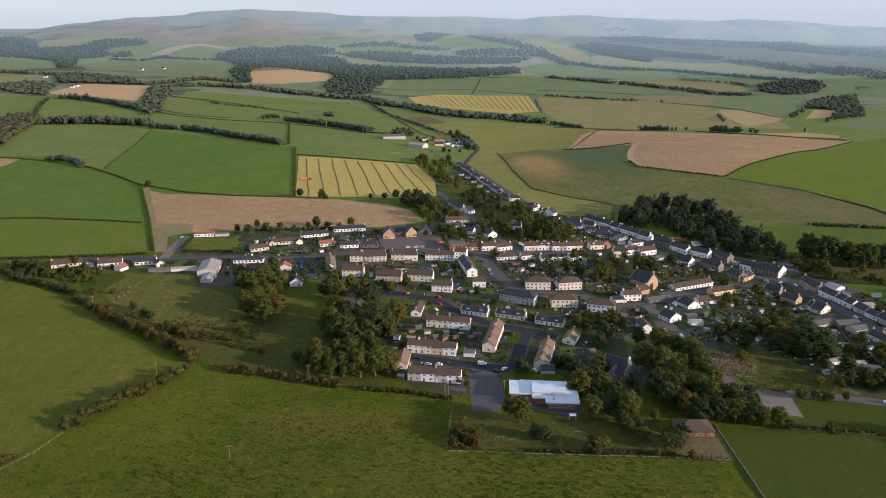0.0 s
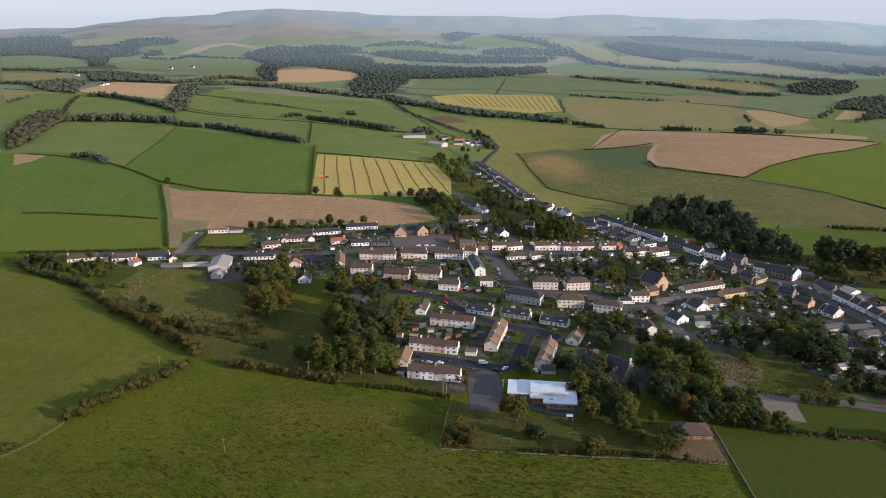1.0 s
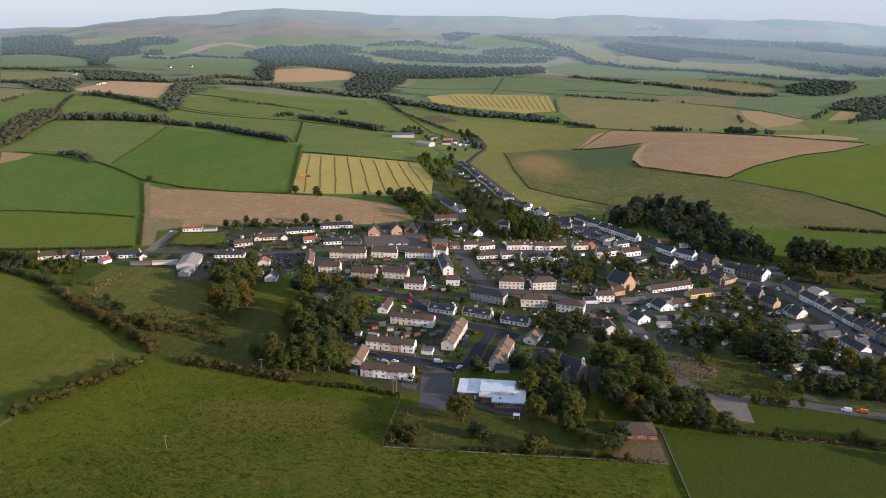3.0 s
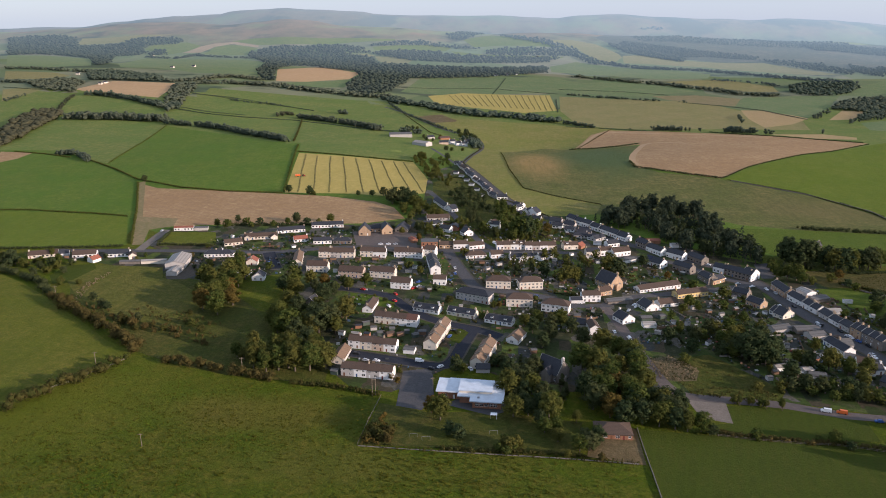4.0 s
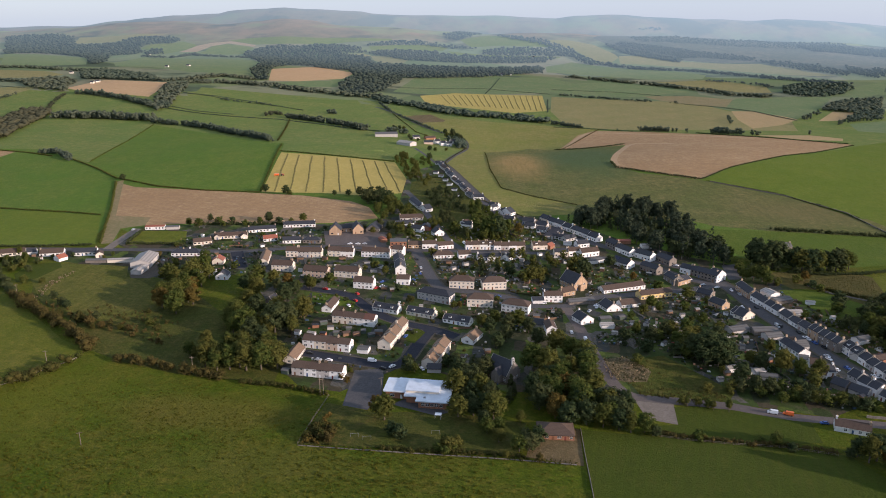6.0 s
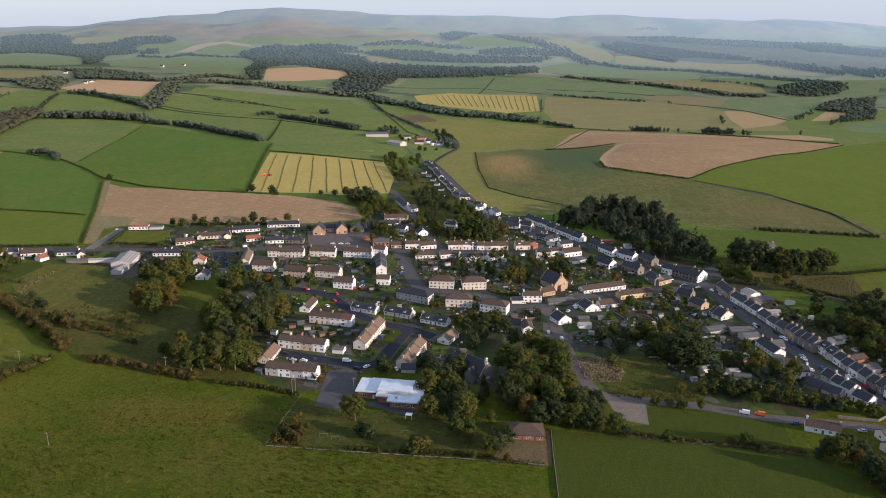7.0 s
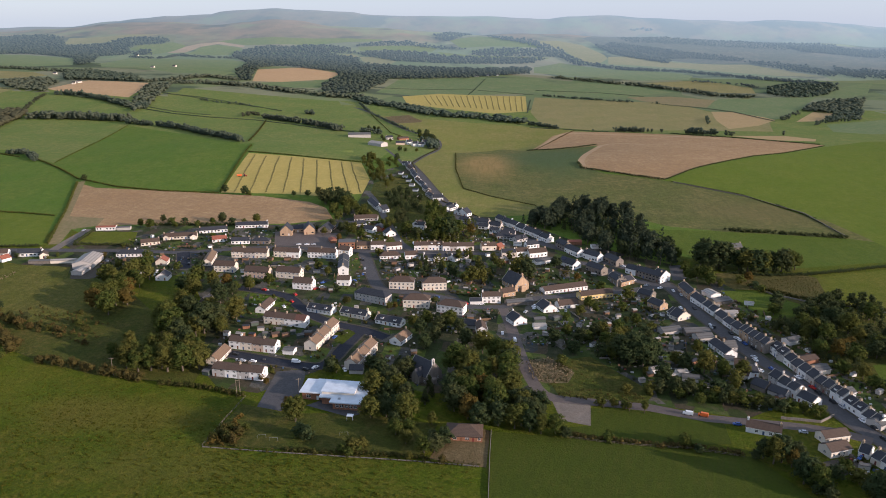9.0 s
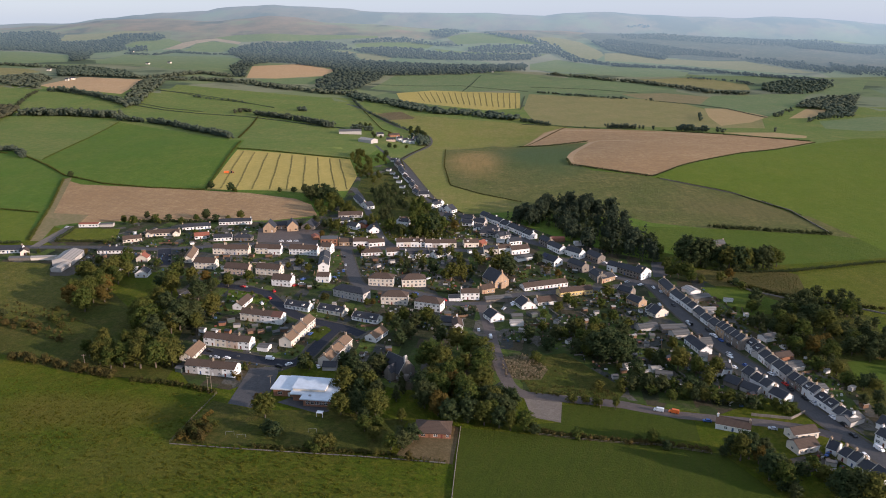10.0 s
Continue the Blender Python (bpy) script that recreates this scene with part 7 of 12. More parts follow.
house("cottage", "cottage wing with a red painted gable", 17.9, 686.6, -8, 8, 9, 3.2, "d", "redpaint", "slate", far=True, stacks=0)
house("house", "white-rendered two-storey house with a brown tiled roof", 52.9, 703.3, -35, 8, 9, 4.6, "d", "white", "brown", far=True)
house("cottage", "grey roughcast single-storey cottage with a brown tiled roof", 4.0, 722.5, 0, 12, 8, 2.8, "l", "grey", "brown", far=True, stacks=0)
house("shed", "low white outbuilding behind the upper street", 11.0, 950.8, -12, 6, 5, 2.3, "l", "white", "slate", pitch=0.4, glazed=False, far=True, stacks=0)
house("shed", "low white outbuilding behind the upper street", 18.4, 931.4, -12, 6, 5, 2.3, "l", "white", "grey", pitch=0.4, glazed=False, far=True, stacks=0)
house("shed", "low white outbuilding behind the upper street", 25.5, 909.5, -12, 6, 5, 2.3, "l", "white", "slate", pitch=0.4, glazed=False, far=True, stacks=0)
house("shed", "low white outbuilding behind the upper street", 31.8, 885.4, -12, 6, 5, 2.3, "l", "white", "grey", pitch=0.4, glazed=False, far=True, stacks=0)
house("shed", "low white outbuilding behind the upper street", 38.5, 859.5, -12, 6, 5, 2.3, "l", "white", "slate", pitch=0.4, glazed=False, far=True, stacks=0)
house("shed", "low white outbuilding behind the upper street", 44.9, 832.2, -12, 6, 5, 2.3, "l", "white", "grey", pitch=0.4, glazed=False, far=True, stacks=0)
CHAPEL_L = 13.1
chapel = house("chapel", "sandstone chapel with a steep slate roof and small belfry", 146.6, 540.7, 35.0, 13.1, 17, 5, "d", "stone", "slate", pitch=1.05, stacks=1)
house("house", "white-rendered two-storey house with a brown tiled roof", 121.7, 511.6, 6.0, 13.4, 7.2, 5.2, "l", "white", "brown", stacks=2)
house("garage", "white-rendered single-storey garage with a dark slate roof", 113.2, 506.3, 5.9, 8.2, 8, 2.6, "l", "white", "slate", pitch=0.3, glazed=False, stacks=0)
house("cottage", "tan sandstone single-storey cottage with a brown tiled roof", 137.0, 526.3, 31.4, 11.2, 7.2, 3.8, "l", "stone", "brown", stacks=2)
house("house", "white-rendered single-storey house with a brown tiled roof", 169.2, 540.6, 23.4, 37.0, 9.0, 2.9, "l", "white", "brown", stacks=1, pitch=0.5)
house("house", "yellow-rendered single-storey house with a brown tiled roof", 195.4, 531.8, 20.8, 26.8, 8.1, 4.0, "l", "yellow", "brown", stacks=1, pitch=0.5)
house("bungalow", "white-rendered single-storey bungalow with a dark slate roof", 164.9, 497.8, 22.6, 10.7, 12.1, 3, "d", "white", "slate")
house("bungalow", "white-rendered single-storey bungalow with a brown tiled roof", 177.1, 509.2, 18.9, 15.0, 8.1, 3, "l", "white", "brown")
house("shed", "weathered grey stone single-storey shed with a grey sheet roof", 139.8, 509.2, 15.9, 19.7, 7, 2.6, "l", "darkstone", "grey", pitch=0.4, glazed=False, stacks=0)
house("cottage", "white-rendered single-storey cottage with a dark slate roof", 143.0, 467.9, 27.1, 10.1, 11.2, 3.2, "d", "white", "slate")
house("house", "white-rendered two-storey house with a brown tiled roof", 118.5, 448.1, 5.5, 6.6, 12.1, 4.5, "d", "white", "brown")
house("garage", "grey roughcast single-storey garage with a dark slate roof", 108.8, 460.0, -7.0, 8.6, 8, 2.6, "l", "grey", "slate", glazed=False, stacks=0)
house("shed", "white-rendered single-storey shed with a pale metal roof", 155.9, 463.2, 5.6, 8.6, 6, 2.2, "l", "white", "metal", pitch=0.3, glazed=False, stacks=0)
house("shed", "green-painted single-storey shed with a grey sheet roof", 157.3, 476.2, 13.0, 7.8, 5, 2.2, "l", "green", "grey", pitch=0.3, glazed=False, stacks=0)
CHURCH_L = 15.3
church = house("church", "grey stone church with steep slate roof and bellcote", 79.8, 391.8, -41.9, 15.3, 12, 4.4, "l", "darkstone", "slate", pitch=1.15, stacks=0)
house("pavilion", "red brick single-storey pavilion with a hipped brown tiled roof", 104.9, 324.4, -1.3, 17.7, 12, 2.8, "l", "brick", "brown", hip=True, stacks=0, pitch=0.5)
house("cottage", "white-rendered single-storey cottage with a brown tiled roof", 253.7, 342.7, -20.5, 16.2, 7.2, 3, "l", "white", "brown", stacks=2)
house("house", "cream harled single-storey house with a brown tiled roof", 285.1, 319.6, 20.0, 11.9, 8.1, 3.4, "l", "cream", "brown", stacks=0, pitch=0.55)
house("house", "cream harled single-storey house with a brown tiled roof", 287.6, 332.1, 15.8, 14.0, 7.2, 3.4, "l", "cream", "brown", stacks=0, pitch=0.55)
house("cottage", "white-rendered single-storey cottage with a dark slate roof", 298.8, 322.9, -41.1, 4.7, 8.1, 2.8, "l", "white", "slate")
house("terrace", "cream harled single-storey terrace with a dark slate roof", 302.1, 317.9, -63.9, 5.0, 8.1, 3.3, "l", "cream", "slate", stacks=1, dormers=0)
house("terrace", "white-rendered single-storey terrace with a dark slate roof", 304.3, 313.4, -63.8, 4.8, 8.1, 3.9, "l", "white", "slate", stacks=1, dormers=0)
house("terrace", "white-rendered single-storey terrace with a dark slate roof", 306.4, 308.6, -67.6, 6.6, 8.1, 3, "l", "white", "slate", stacks=1, dormers=0)
house("terrace", "white-rendered single-storey terrace with a dark slate roof", 309.0, 302.5, -67.6, 6.4, 8.1, 3.9, "l", "white", "slate", stacks=1, dormers=0)
house("house", "white-rendered two-storey house with a dark slate roof", 326.2, 333.6, -59.9, 9.3, 8.1, 5, "l", "white", "slate", stacks=2)
house("shed", "white-rendered single-storey shed with a dark slate roof", 333.9, 347.8, -55.0, 11.0, 9, 3, "l", "white", "slate", glazed=False, stacks=0)
house("house", "tan sandstone two-storey house with a dark slate roof", 272.8, 558.3, -82.2, 21.5, 8.1, 5, "l", "stone", "slate", stacks=2)
house("terrace", "white-rendered two-storey terrace with a dark slate roof", 276.0, 534.4, -76.4, 16.7, 8.1, 4.4, "l", "white", "slate", stacks=1)
house("terrace", "white-rendered single-storey terrace with a dark slate roof", 279.7, 516.1, -76.1, 7.9, 8.1, 4.2, "l", "white", "slate", stacks=1, dormers=0)
house("terrace", "white-rendered single-storey terrace with a dark slate roof", 281.3, 507.5, -75.8, 7.7, 8.1, 3.9, "l", "white", "slate", stacks=1, dormers=0)
house("terrace", "grey roughcast single-storey terrace with a dark slate roof", 283.0, 496.9, -78.3, 10.9, 7.7, 3.8000000000000003, "l", "grey", "slate", stacks=1, dormers=0)
house("terrace", "white-rendered single-storey terrace with a dark slate roof", 284.8, 485.2, -78.0, 10.3, 7.6, 3.2, "l", "white", "slate", stacks=1, dormers=0)
house("terrace", "grey roughcast single-storey terrace with a dark slate roof", 286.7, 474.3, -77.8, 9.9, 7.6, 4.1000000000000005, "l", "grey", "slate", stacks=1, dormers=0)
house("terrace", "tan sandstone two-storey terrace with a dark slate roof", 288.3, 462.2, -75.0, 4.6, 8.4, 6.0, "l", "stone", "slate", stacks=1, dormers=0)
house("terrace", "tan sandstone two-storey terrace with a dark slate roof", 289.2, 457.0, -75.0, 4.5, 8.1, 6.300000000000001, "l", "stone", "slate", stacks=1, dormers=0)
house("terrace", "weathered grey stone two-storey terrace with a dark slate roof", 290.4, 452.2, -73.4, 5.8, 8.1, 6.300000000000001, "l", "darkstone", "slate", stacks=1, dormers=0)
house("terrace", "weathered grey stone two-storey terrace with a dark slate roof", 292.1, 446.7, -73.4, 5.6, 8.1, 6.300000000000001, "l", "darkstone", "slate", stacks=1, dormers=0)
house("terrace", "weathered grey stone two-storey terrace with a dark slate roof", 293.7, 441.2, -73.3, 5.5, 8.0, 6.300000000000001, "l", "darkstone", "slate", stacks=1, dormers=0)
house("terrace", "white-rendered two-storey terrace with a dark slate roof", 299.0, 437.9, -78.1, 7.4, 8.1, 5.3, "l", "white", "slate", stacks=1, dormers=1)
house("terrace", "grey roughcast two-storey terrace with a dark slate roof", 300.5, 430.7, -78.0, 7.1, 8.1, 5, "l", "grey", "slate", stacks=1, dormers=1)
house("terrace", "white-rendered single-storey terrace with a dark slate roof", 302.0, 423.3, -79.5, 7.1, 8.4, 4.2, "l", "white", "slate", stacks=1, dormers=0)
house("terrace", "grey roughcast single-storey terrace with a dark slate roof", 303.3, 416.3, -79.5, 6.8, 8.1, 4.0, "l", "grey", "slate", stacks=1, dormers=0)
house("terrace", "white-rendered two-storey terrace with a dark slate roof", 304.6, 408.9, -78.9, 7.5, 8.4, 4.4, "l", "white", "slate", stacks=1, dormers=0)
house("terrace", "grey roughcast two-storey terrace with a dark slate roof", 306.1, 401.5, -78.8, 7.3, 8.3, 4.7, "l", "grey", "slate", stacks=1, dormers=0)
house("terrace", "weathered grey stone single-storey terrace with a dark slate roof", 307.6, 393.6, -74.8, 6.1, 8.1, 4.199999999999999, "l", "darkstone", "slate", stacks=1, dormers=0)
house("terrace", "weathered grey stone two-storey terrace with a dark slate roof", 309.2, 387.8, -74.8, 5.9, 8.3, 4.8999999999999995, "l", "darkstone", "slate", stacks=1, dormers=0)
house("terrace", "white-rendered two-storey terrace with a dark slate roof", 310.8, 381.4, -74.6, 4.8, 8.1, 4.7, "l", "white", "slate", stacks=1, dormers=1)
house("terrace", "white-rendered two-storey terrace with a dark slate roof", 312.0, 376.7, -74.6, 4.7, 8.1, 5.300000000000001, "l", "white", "slate", stacks=1, dormers=0)
house("terrace", "white-rendered single-storey terrace with a dark slate roof", 313.3, 371.6, -74.4, 6.7, 8.1, 4.0, "l", "white", "slate", stacks=1, dormers=1)
house("terrace", "white-rendered single-storey terrace with a dark slate roof", 315.2, 365.1, -74.4, 6.5, 8.1, 4.0, "l", "white", "slate", stacks=1, dormers=1)
house("terrace", "white-rendered single-storey terrace with a dark slate roof", 316.9, 358.2, -71.1, 4.9, 8.4, 3.0, "l", "white", "slate", stacks=1, dormers=0)
house("terrace", "white-rendered single-storey terrace with a dark slate roof", 318.6, 353.5, -71.1, 4.8, 8.3, 3.0, "l", "white", "slate", stacks=1, dormers=0)
house("garage", "grey roughcast single-storey garage with a grey sheet roof", 321.1, 346.8, 30.5, 11.0, 8, 3, "l", "grey", "grey", pitch=0.4, glazed=False, stacks=0)
house("garage", "grey roughcast single-storey garage with a dark slate roof", 303.5, 422.3, 33.1, 9.8, 7, 2.6, "l", "grey", "slate", glazed=False, stacks=0)
house("garage", "red brick single-storey garage with a brown tiled roof", 313.2, 420.7, 24.4, 11.4, 7, 2.8, "l", "brick", "brown", pitch=0.4, glazed=False, stacks=0)
house("garage", "cream harled single-storey garage with a grey sheet roof", 313.1, 406.6, 21.7, 12.2, 8, 2.8, "l", "cream", "grey", pitch=0.4, glazed=False, stacks=0)
house("garage", "white-rendered single-storey garage with a grey sheet roof", 317.4, 379.9, 20.5, 9.1, 7, 2.8, "l", "white", "grey", pitch=0.4, glazed=False, stacks=0)
house("garage", "white-rendered single-storey garage with a grey sheet roof", 315.7, 449.5, 24.0, 10.5, 7, 2.6, "l", "white", "grey", pitch=0.4, glazed=False, stacks=0)
house("garage", "white-rendered single-storey garage with a pale metal roof", 288.4, 549.1, -67.9, 10.9, 9, 3, "l", "white", "metal", pitch=0.3, glazed=False, stacks=0)
house("shed", "weathered grey stone single-storey shed with a grey sheet roof", 291.4, 523.7, 22.6, 14.8, 8, 2.6, "l", "darkstone", "grey", pitch=0.3, glazed=False, stacks=0)
house("shed", "white-rendered single-storey shed with a pale metal roof", 288.0, 497.0, 9.2, 13.0, 8, 2.6, "l", "white", "metal", pitch=0.3, glazed=False, stacks=0)
# A plain shed block put in place of a caravan-like shape.
house("shed", "small pale shed block standing in for a caravan in the paddock", 312.6, 524.3, -8.1, 6.2, 3, 2.2, "l", "white", "metal", pitch=0.2, glazed=False, stacks=0)
house("house", "tan sandstone single-storey house with a dark slate roof", 242.1, 522.9, -56.5, 12.5, 8.1, 4, "l", "stone", "slate", stacks=2)
house("house", "weathered grey stone single-storey house with a dark slate roof", 238.6, 543.2, -41.8, 11.5, 8.1, 4, "l", "darkstone", "slate", stacks=2)
house("cottage", "white-rendered single-storey cottage with a dark slate roof", 251.6, 502.2, -68.2, 11.8, 9.0, 3, "l", "white", "slate")
house("cottage", "cream harled single-storey cottage with a dark slate roof", 255.9, 488.8, 30.9, 11.7, 8.4, 3, "d", "cream", "slate")
house("shed", "grey roughcast single-storey shed with a grey sheet roof", 240.0, 460.4, 20.9, 13.9, 8, 2.6, "l", "grey", "grey", pitch=0.35, glazed=False, stacks=0)
house("shed", "weathered grey stone single-storey shed with a grey sheet roof", 254.1, 460.6, 8.3, 16.7, 8, 2.8, "l", "darkstone", "grey", pitch=0.35, glazed=False, stacks=0)
house("garage", "grey roughcast single-storey garage with a grey sheet roof", 259.2, 450.6, 14.1, 11.3, 8, 2.8, "l", "grey", "grey", pitch=0.4, glazed=False, stacks=0)
house("cottage", "white-rendered single-storey cottage with a dark slate roof", 264.0, 445.1, -74.7, 18.7, 8.1, 3, "l", "white", "slate", stacks=1)
house("cottage", "grey roughcast single-storey cottage with a grey sheet roof", 271.8, 436.5, 10.7, 8.1, 8.1, 3, "l", "grey", "grey", stacks=1)
house("garage", "white-rendered single-storey garage with a grey sheet roof", 266.1, 420.1, -20.3, 5.4, 7, 2.6, "l", "white", "grey", pitch=0.4, glazed=False, stacks=0)
house("cottage", "white-rendered single-storey cottage with a brown tiled roof", 269.4, 412.0, -15.3, 6.6, 8.1, 3, "l", "white", "brown")
house("cottage", "white-rendered single-storey cottage with a dark slate roof", 272.8, 402.2, 4.0, 7.8, 8.1, 3, "l", "white", "slate")
house("garage", "white-rendered single-storey garage with a brown tiled roof", 267.6, 401.8, -36.1, 6.5, 8, 2.8, "l", "white", "brown", glazed=False, stacks=0)
house("terrace", "grey roughcast two-storey terrace with a dark slate roof", 283.2, 396.0, -65.5, 6.7, 8.1, 5.6, "l", "grey", "slate", stacks=1, dormers=0)
house("terrace", "white-rendered two-storey terrace with a dark slate roof", 285.9, 389.9, -65.6, 6.5, 8.1, 4.6, "l", "white", "slate", stacks=1, dormers=0)
house("terrace", "white-rendered two-storey terrace with a dark slate roof", 288.6, 383.9, -65.6, 6.3, 8.0, 4.8, "l", "white", "slate", stacks=1, dormers=0)
house("cottage", "white-rendered single-storey cottage with a dark slate roof", 291.2, 376.3, -59.0, 9.6, 8.1, 3.2, "l", "white", "slate", stacks=1)
house("garage", "grey roughcast single-storey garage with a dark slate roof", 278.6, 383.7, -48.7, 9.6, 7, 2.6, "l", "grey", "slate", glazed=False, stacks=0)
house("garage", "weathered grey stone single-storey garage with a dark slate roof", 271.6, 389.9, -48.6, 8.3, 8, 2.8, "l", "darkstone", "slate", glazed=False, stacks=0)
house("shed", "white-rendered single-storey shed with a pale metal roof", 220.5, 403.7, 16.2, 9.6, 5, 2.2, "l", "white", "metal", pitch=0.3, glazed=False, stacks=0)
house("shed", "grey roughcast single-storey shed with a grey sheet roof", 235.6, 395.8, -13.7, 9.2, 6, 2.4, "l", "grey", "grey", pitch=0.3, glazed=False, stacks=0)
house("shed", "white-rendered single-storey shed with a pale metal roof", 235.2, 401.2, 16.6, 6.1, 5, 2.2, "l", "white", "metal", pitch=0.3, glazed=False, stacks=0)
house("bungalow", "white-rendered single-storey bungalow with a dark slate roof", -7.0, 693.7, 21.2, 16.6, 8.1, 3, "l", "white", "slate", far=True)
house("bungalow", "red brick single-storey bungalow with a dark slate roof", 17.5, 684.5, 7.1, 8.1, 8.4, 3, "d", "brick", "slate", stacks=0, far=True)
house("bungalow", "grey roughcast single-storey bungalow with a brown tiled roof", -6.3, 718.1, 13.0, 21.7, 8.1, 3, "l", "grey", "brown", far=True)
house("cottage", "white-rendered single-storey cottage with a dark slate roof", 32.0, 666.8, 29.1, 9.6, 8.4, 3.4, "d", "white", "slate", far=True)
house("house", "white-rendered two-storey house with a dark slate roof", 55.2, 699.4, -16.9, 10.0, 7.2, 4.4, "l", "white", "slate", stacks=2, far=True)
house("cottage", "white-rendered single-storey cottage with a dark slate roof", -5.4, 798.6, -67.2, 35.4, 8.1, 3.2, "l", "white", "slate", far=True)
house("cottage", "white-rendered single-storey cottage with a dark slate roof", 9.6, 763.6, -47.5, 11.1, 8.4, 3.2, "d", "white", "slate", far=True)
house("cottage", "white-rendered single-storey cottage with a dark slate roof", 9.4, 1015.4, -0.3, 11.0, 6.3, 3.0, "l", "white", "slate", stacks=1, far=True)
house("cottage", "white-rendered single-storey cottage with a dark slate roof", 17.3, 992.3, 8.9, 6.6, 21.8, 2.6, "d", "white", "slate", stacks=1, far=True)
house("cottage", "cream harled single-storey cottage with a brown tiled roof", 25.0, 970.9, 20.0, 6.6, 20.9, 3.6, "d", "cream", "brown", stacks=1, far=True)
house("cottage", "white-rendered single-storey cottage with a dark slate roof", 27.6, 952.3, 8.5, 6.6, 19.6, 2.8, "d", "white", "slate", stacks=1, far=True)
house("cottage", "grey roughcast single-storey cottage with a dark slate roof", 33.4, 935.6, 19.3, 6.6, 16.0, 3.2, "d", "grey", "slate", stacks=1, far=True)
house("cottage", "white-rendered single-storey cottage with a dark slate roof", 35.5, 918.8, 7.6, 6.6, 17.8, 4.2, "d", "white", "slate", stacks=1, far=True)
house("cottage", "white-rendered single-storey cottage with a brown tiled roof", 41.4, 900.7, 18.7, 6.6, 17.2, 3.0, "d", "white", "brown", stacks=1, far=True)
house("cottage", "white-rendered single-storey cottage with a dark slate roof", 47.4, 884.3, 20.0, 6.6, 16.8, 3.0, "d", "white", "slate", stacks=1, far=True)
house("cottage", "white-rendered single-storey cottage with a dark slate roof", 48.6, 871.9, 6.4, 6.6, 13.5, 2.6, "d", "white", "slate", stacks=1, far=True)
house("cottage", "cream harled single-storey cottage with a dark slate roof", 54.5, 855.1, 20.0, 6.6, 15.8, 3.6, "d", "cream", "slate", stacks=1, far=True)
house("cottage", "white-rendered single-storey cottage with a brown tiled roof", 55.1, 841.5, 3.4, 6.6, 15.0, 2.8, "d", "white", "brown", stacks=1, far=True)
house("cottage", "grey roughcast single-storey cottage with a dark slate roof", 62.1, 824.8, 24.1, 6.6, 15.2, 3.2, "d", "grey", "slate", stacks=1, far=True)
house("cottage", "white-rendered single-storey cottage with a dark slate roof", 65.3, 817.9, 7.2, 11.4, 8.1, 3.4, "l", "white", "slate", far=True)
house("cottage", "white-rendered single-storey cottage with a dark slate roof", 81.4, 787.4, -35.7, 11.0, 8.1, 3.2, "l", "white", "slate", stacks=2, far=True)
house("cottage", "white-rendered single-storey cottage with a dark slate roof", 94.5, 759.7, -36.3, 12.9, 8.4, 3.2, "d", "white", "slate", far=True)
house("cottage", "grey roughcast single-storey cottage with a dark slate roof", 115.1, 723.7, -24.3, 12.0, 8.1, 3.2, "l", "grey", "slate", stacks=2, far=True)
house("cottage", "white-rendered single-storey cottage with a dark slate roof", 127.5, 714.5, -27.1, 11.2, 8.1, 3.2, "l", "white", "slate", far=True)
house("cottage", "grey roughcast single-storey cottage with a dark slate roof", 138.6, 691.2, -23.5, 11.6, 8.1, 3.2, "l", "grey", "slate", stacks=2, far=True)
house("cottage", "grey roughcast single-storey cottage with a dark slate roof", 134.5, 673.3, -1.8, 12.2, 7.2, 3, "l", "grey", "slate", far=True)
house("barn", "long grey farm shed with a sheet roof", -109.9, 1267.3, 11.0, 38.2, 20, 5, "l", "grey", "grey", pitch=0.25, glazed=False, far=True, stacks=0)
house("barn", "large grey farm shed with a pale roof", -64.3, 1189.0, -33.5, 27.8, 16, 4.6, "l", "grey", "metal", pitch=0.3, glazed=False, far=True, stacks=0)
house("barn", "pinkish harled single-storey barn with a dark slate roof", -22.1, 1215.8, 9.8, 14.7, 10, 3.4, "l", "pink", "slate", pitch=0.5, glazed=False, far=True, stacks=0)
house("barn", "red brick single-storey barn with a brown tiled roof", -23.4, 1271.4, 32.4, 19.2, 9, 3, "l", "brick", "brown", pitch=0.5, glazed=False, far=True, stacks=0)
house("house", "grey roughcast single-storey house with a dark slate roof", -44.0, 1266.7, 28.9, 11.9, 8.1, 3.6, "l", "grey", "slate", far=True)
house("house", "white-rendered two-storey house with a dark slate roof", -4.9, 1227.3, 25.9, 9.9, 8.1, 4.8, "l", "white", "slate", stacks=2, far=True)
house("house", "white-rendered two-storey house with a dark slate roof", 5.9, 1213.5, 27.1, 9.9, 8.1, 4.8, "l", "white", "slate", stacks=2, far=True)
house("house", "white-rendered two-storey house with a dark slate roof", 15.1, 1213.2, 28.4, 10.0, 8.1, 4.8, "l", "white", "slate", stacks=2, far=True)
house("house", "white-rendered two-storey house with a dark slate roof", 20.3, 1246.5, 29.9, 10.4, 8.1, 4.8, "l", "white", "slate", stacks=2, far=True)
house("ruin", "ruined grey stone cottage among trees", 342.8, 658.0, 12.3, 12.0, 8.1, 3, "l", "darkstone", "grey", stacks=2, glazed=False, far=True)
house("farmhouse", "distant white farmhouse among trees", 86.3, 2696.5, 4.1, 13.6, 8.1, 3.6, "l", "cream", "slate", stacks=0, far=True)
house("farmhouse", "distant white farmhouse among trees", 106.0, 2738.1, 9.7, 12.0, 8.1, 3.6, "l", "cream", "slate", stacks=0, far=True)
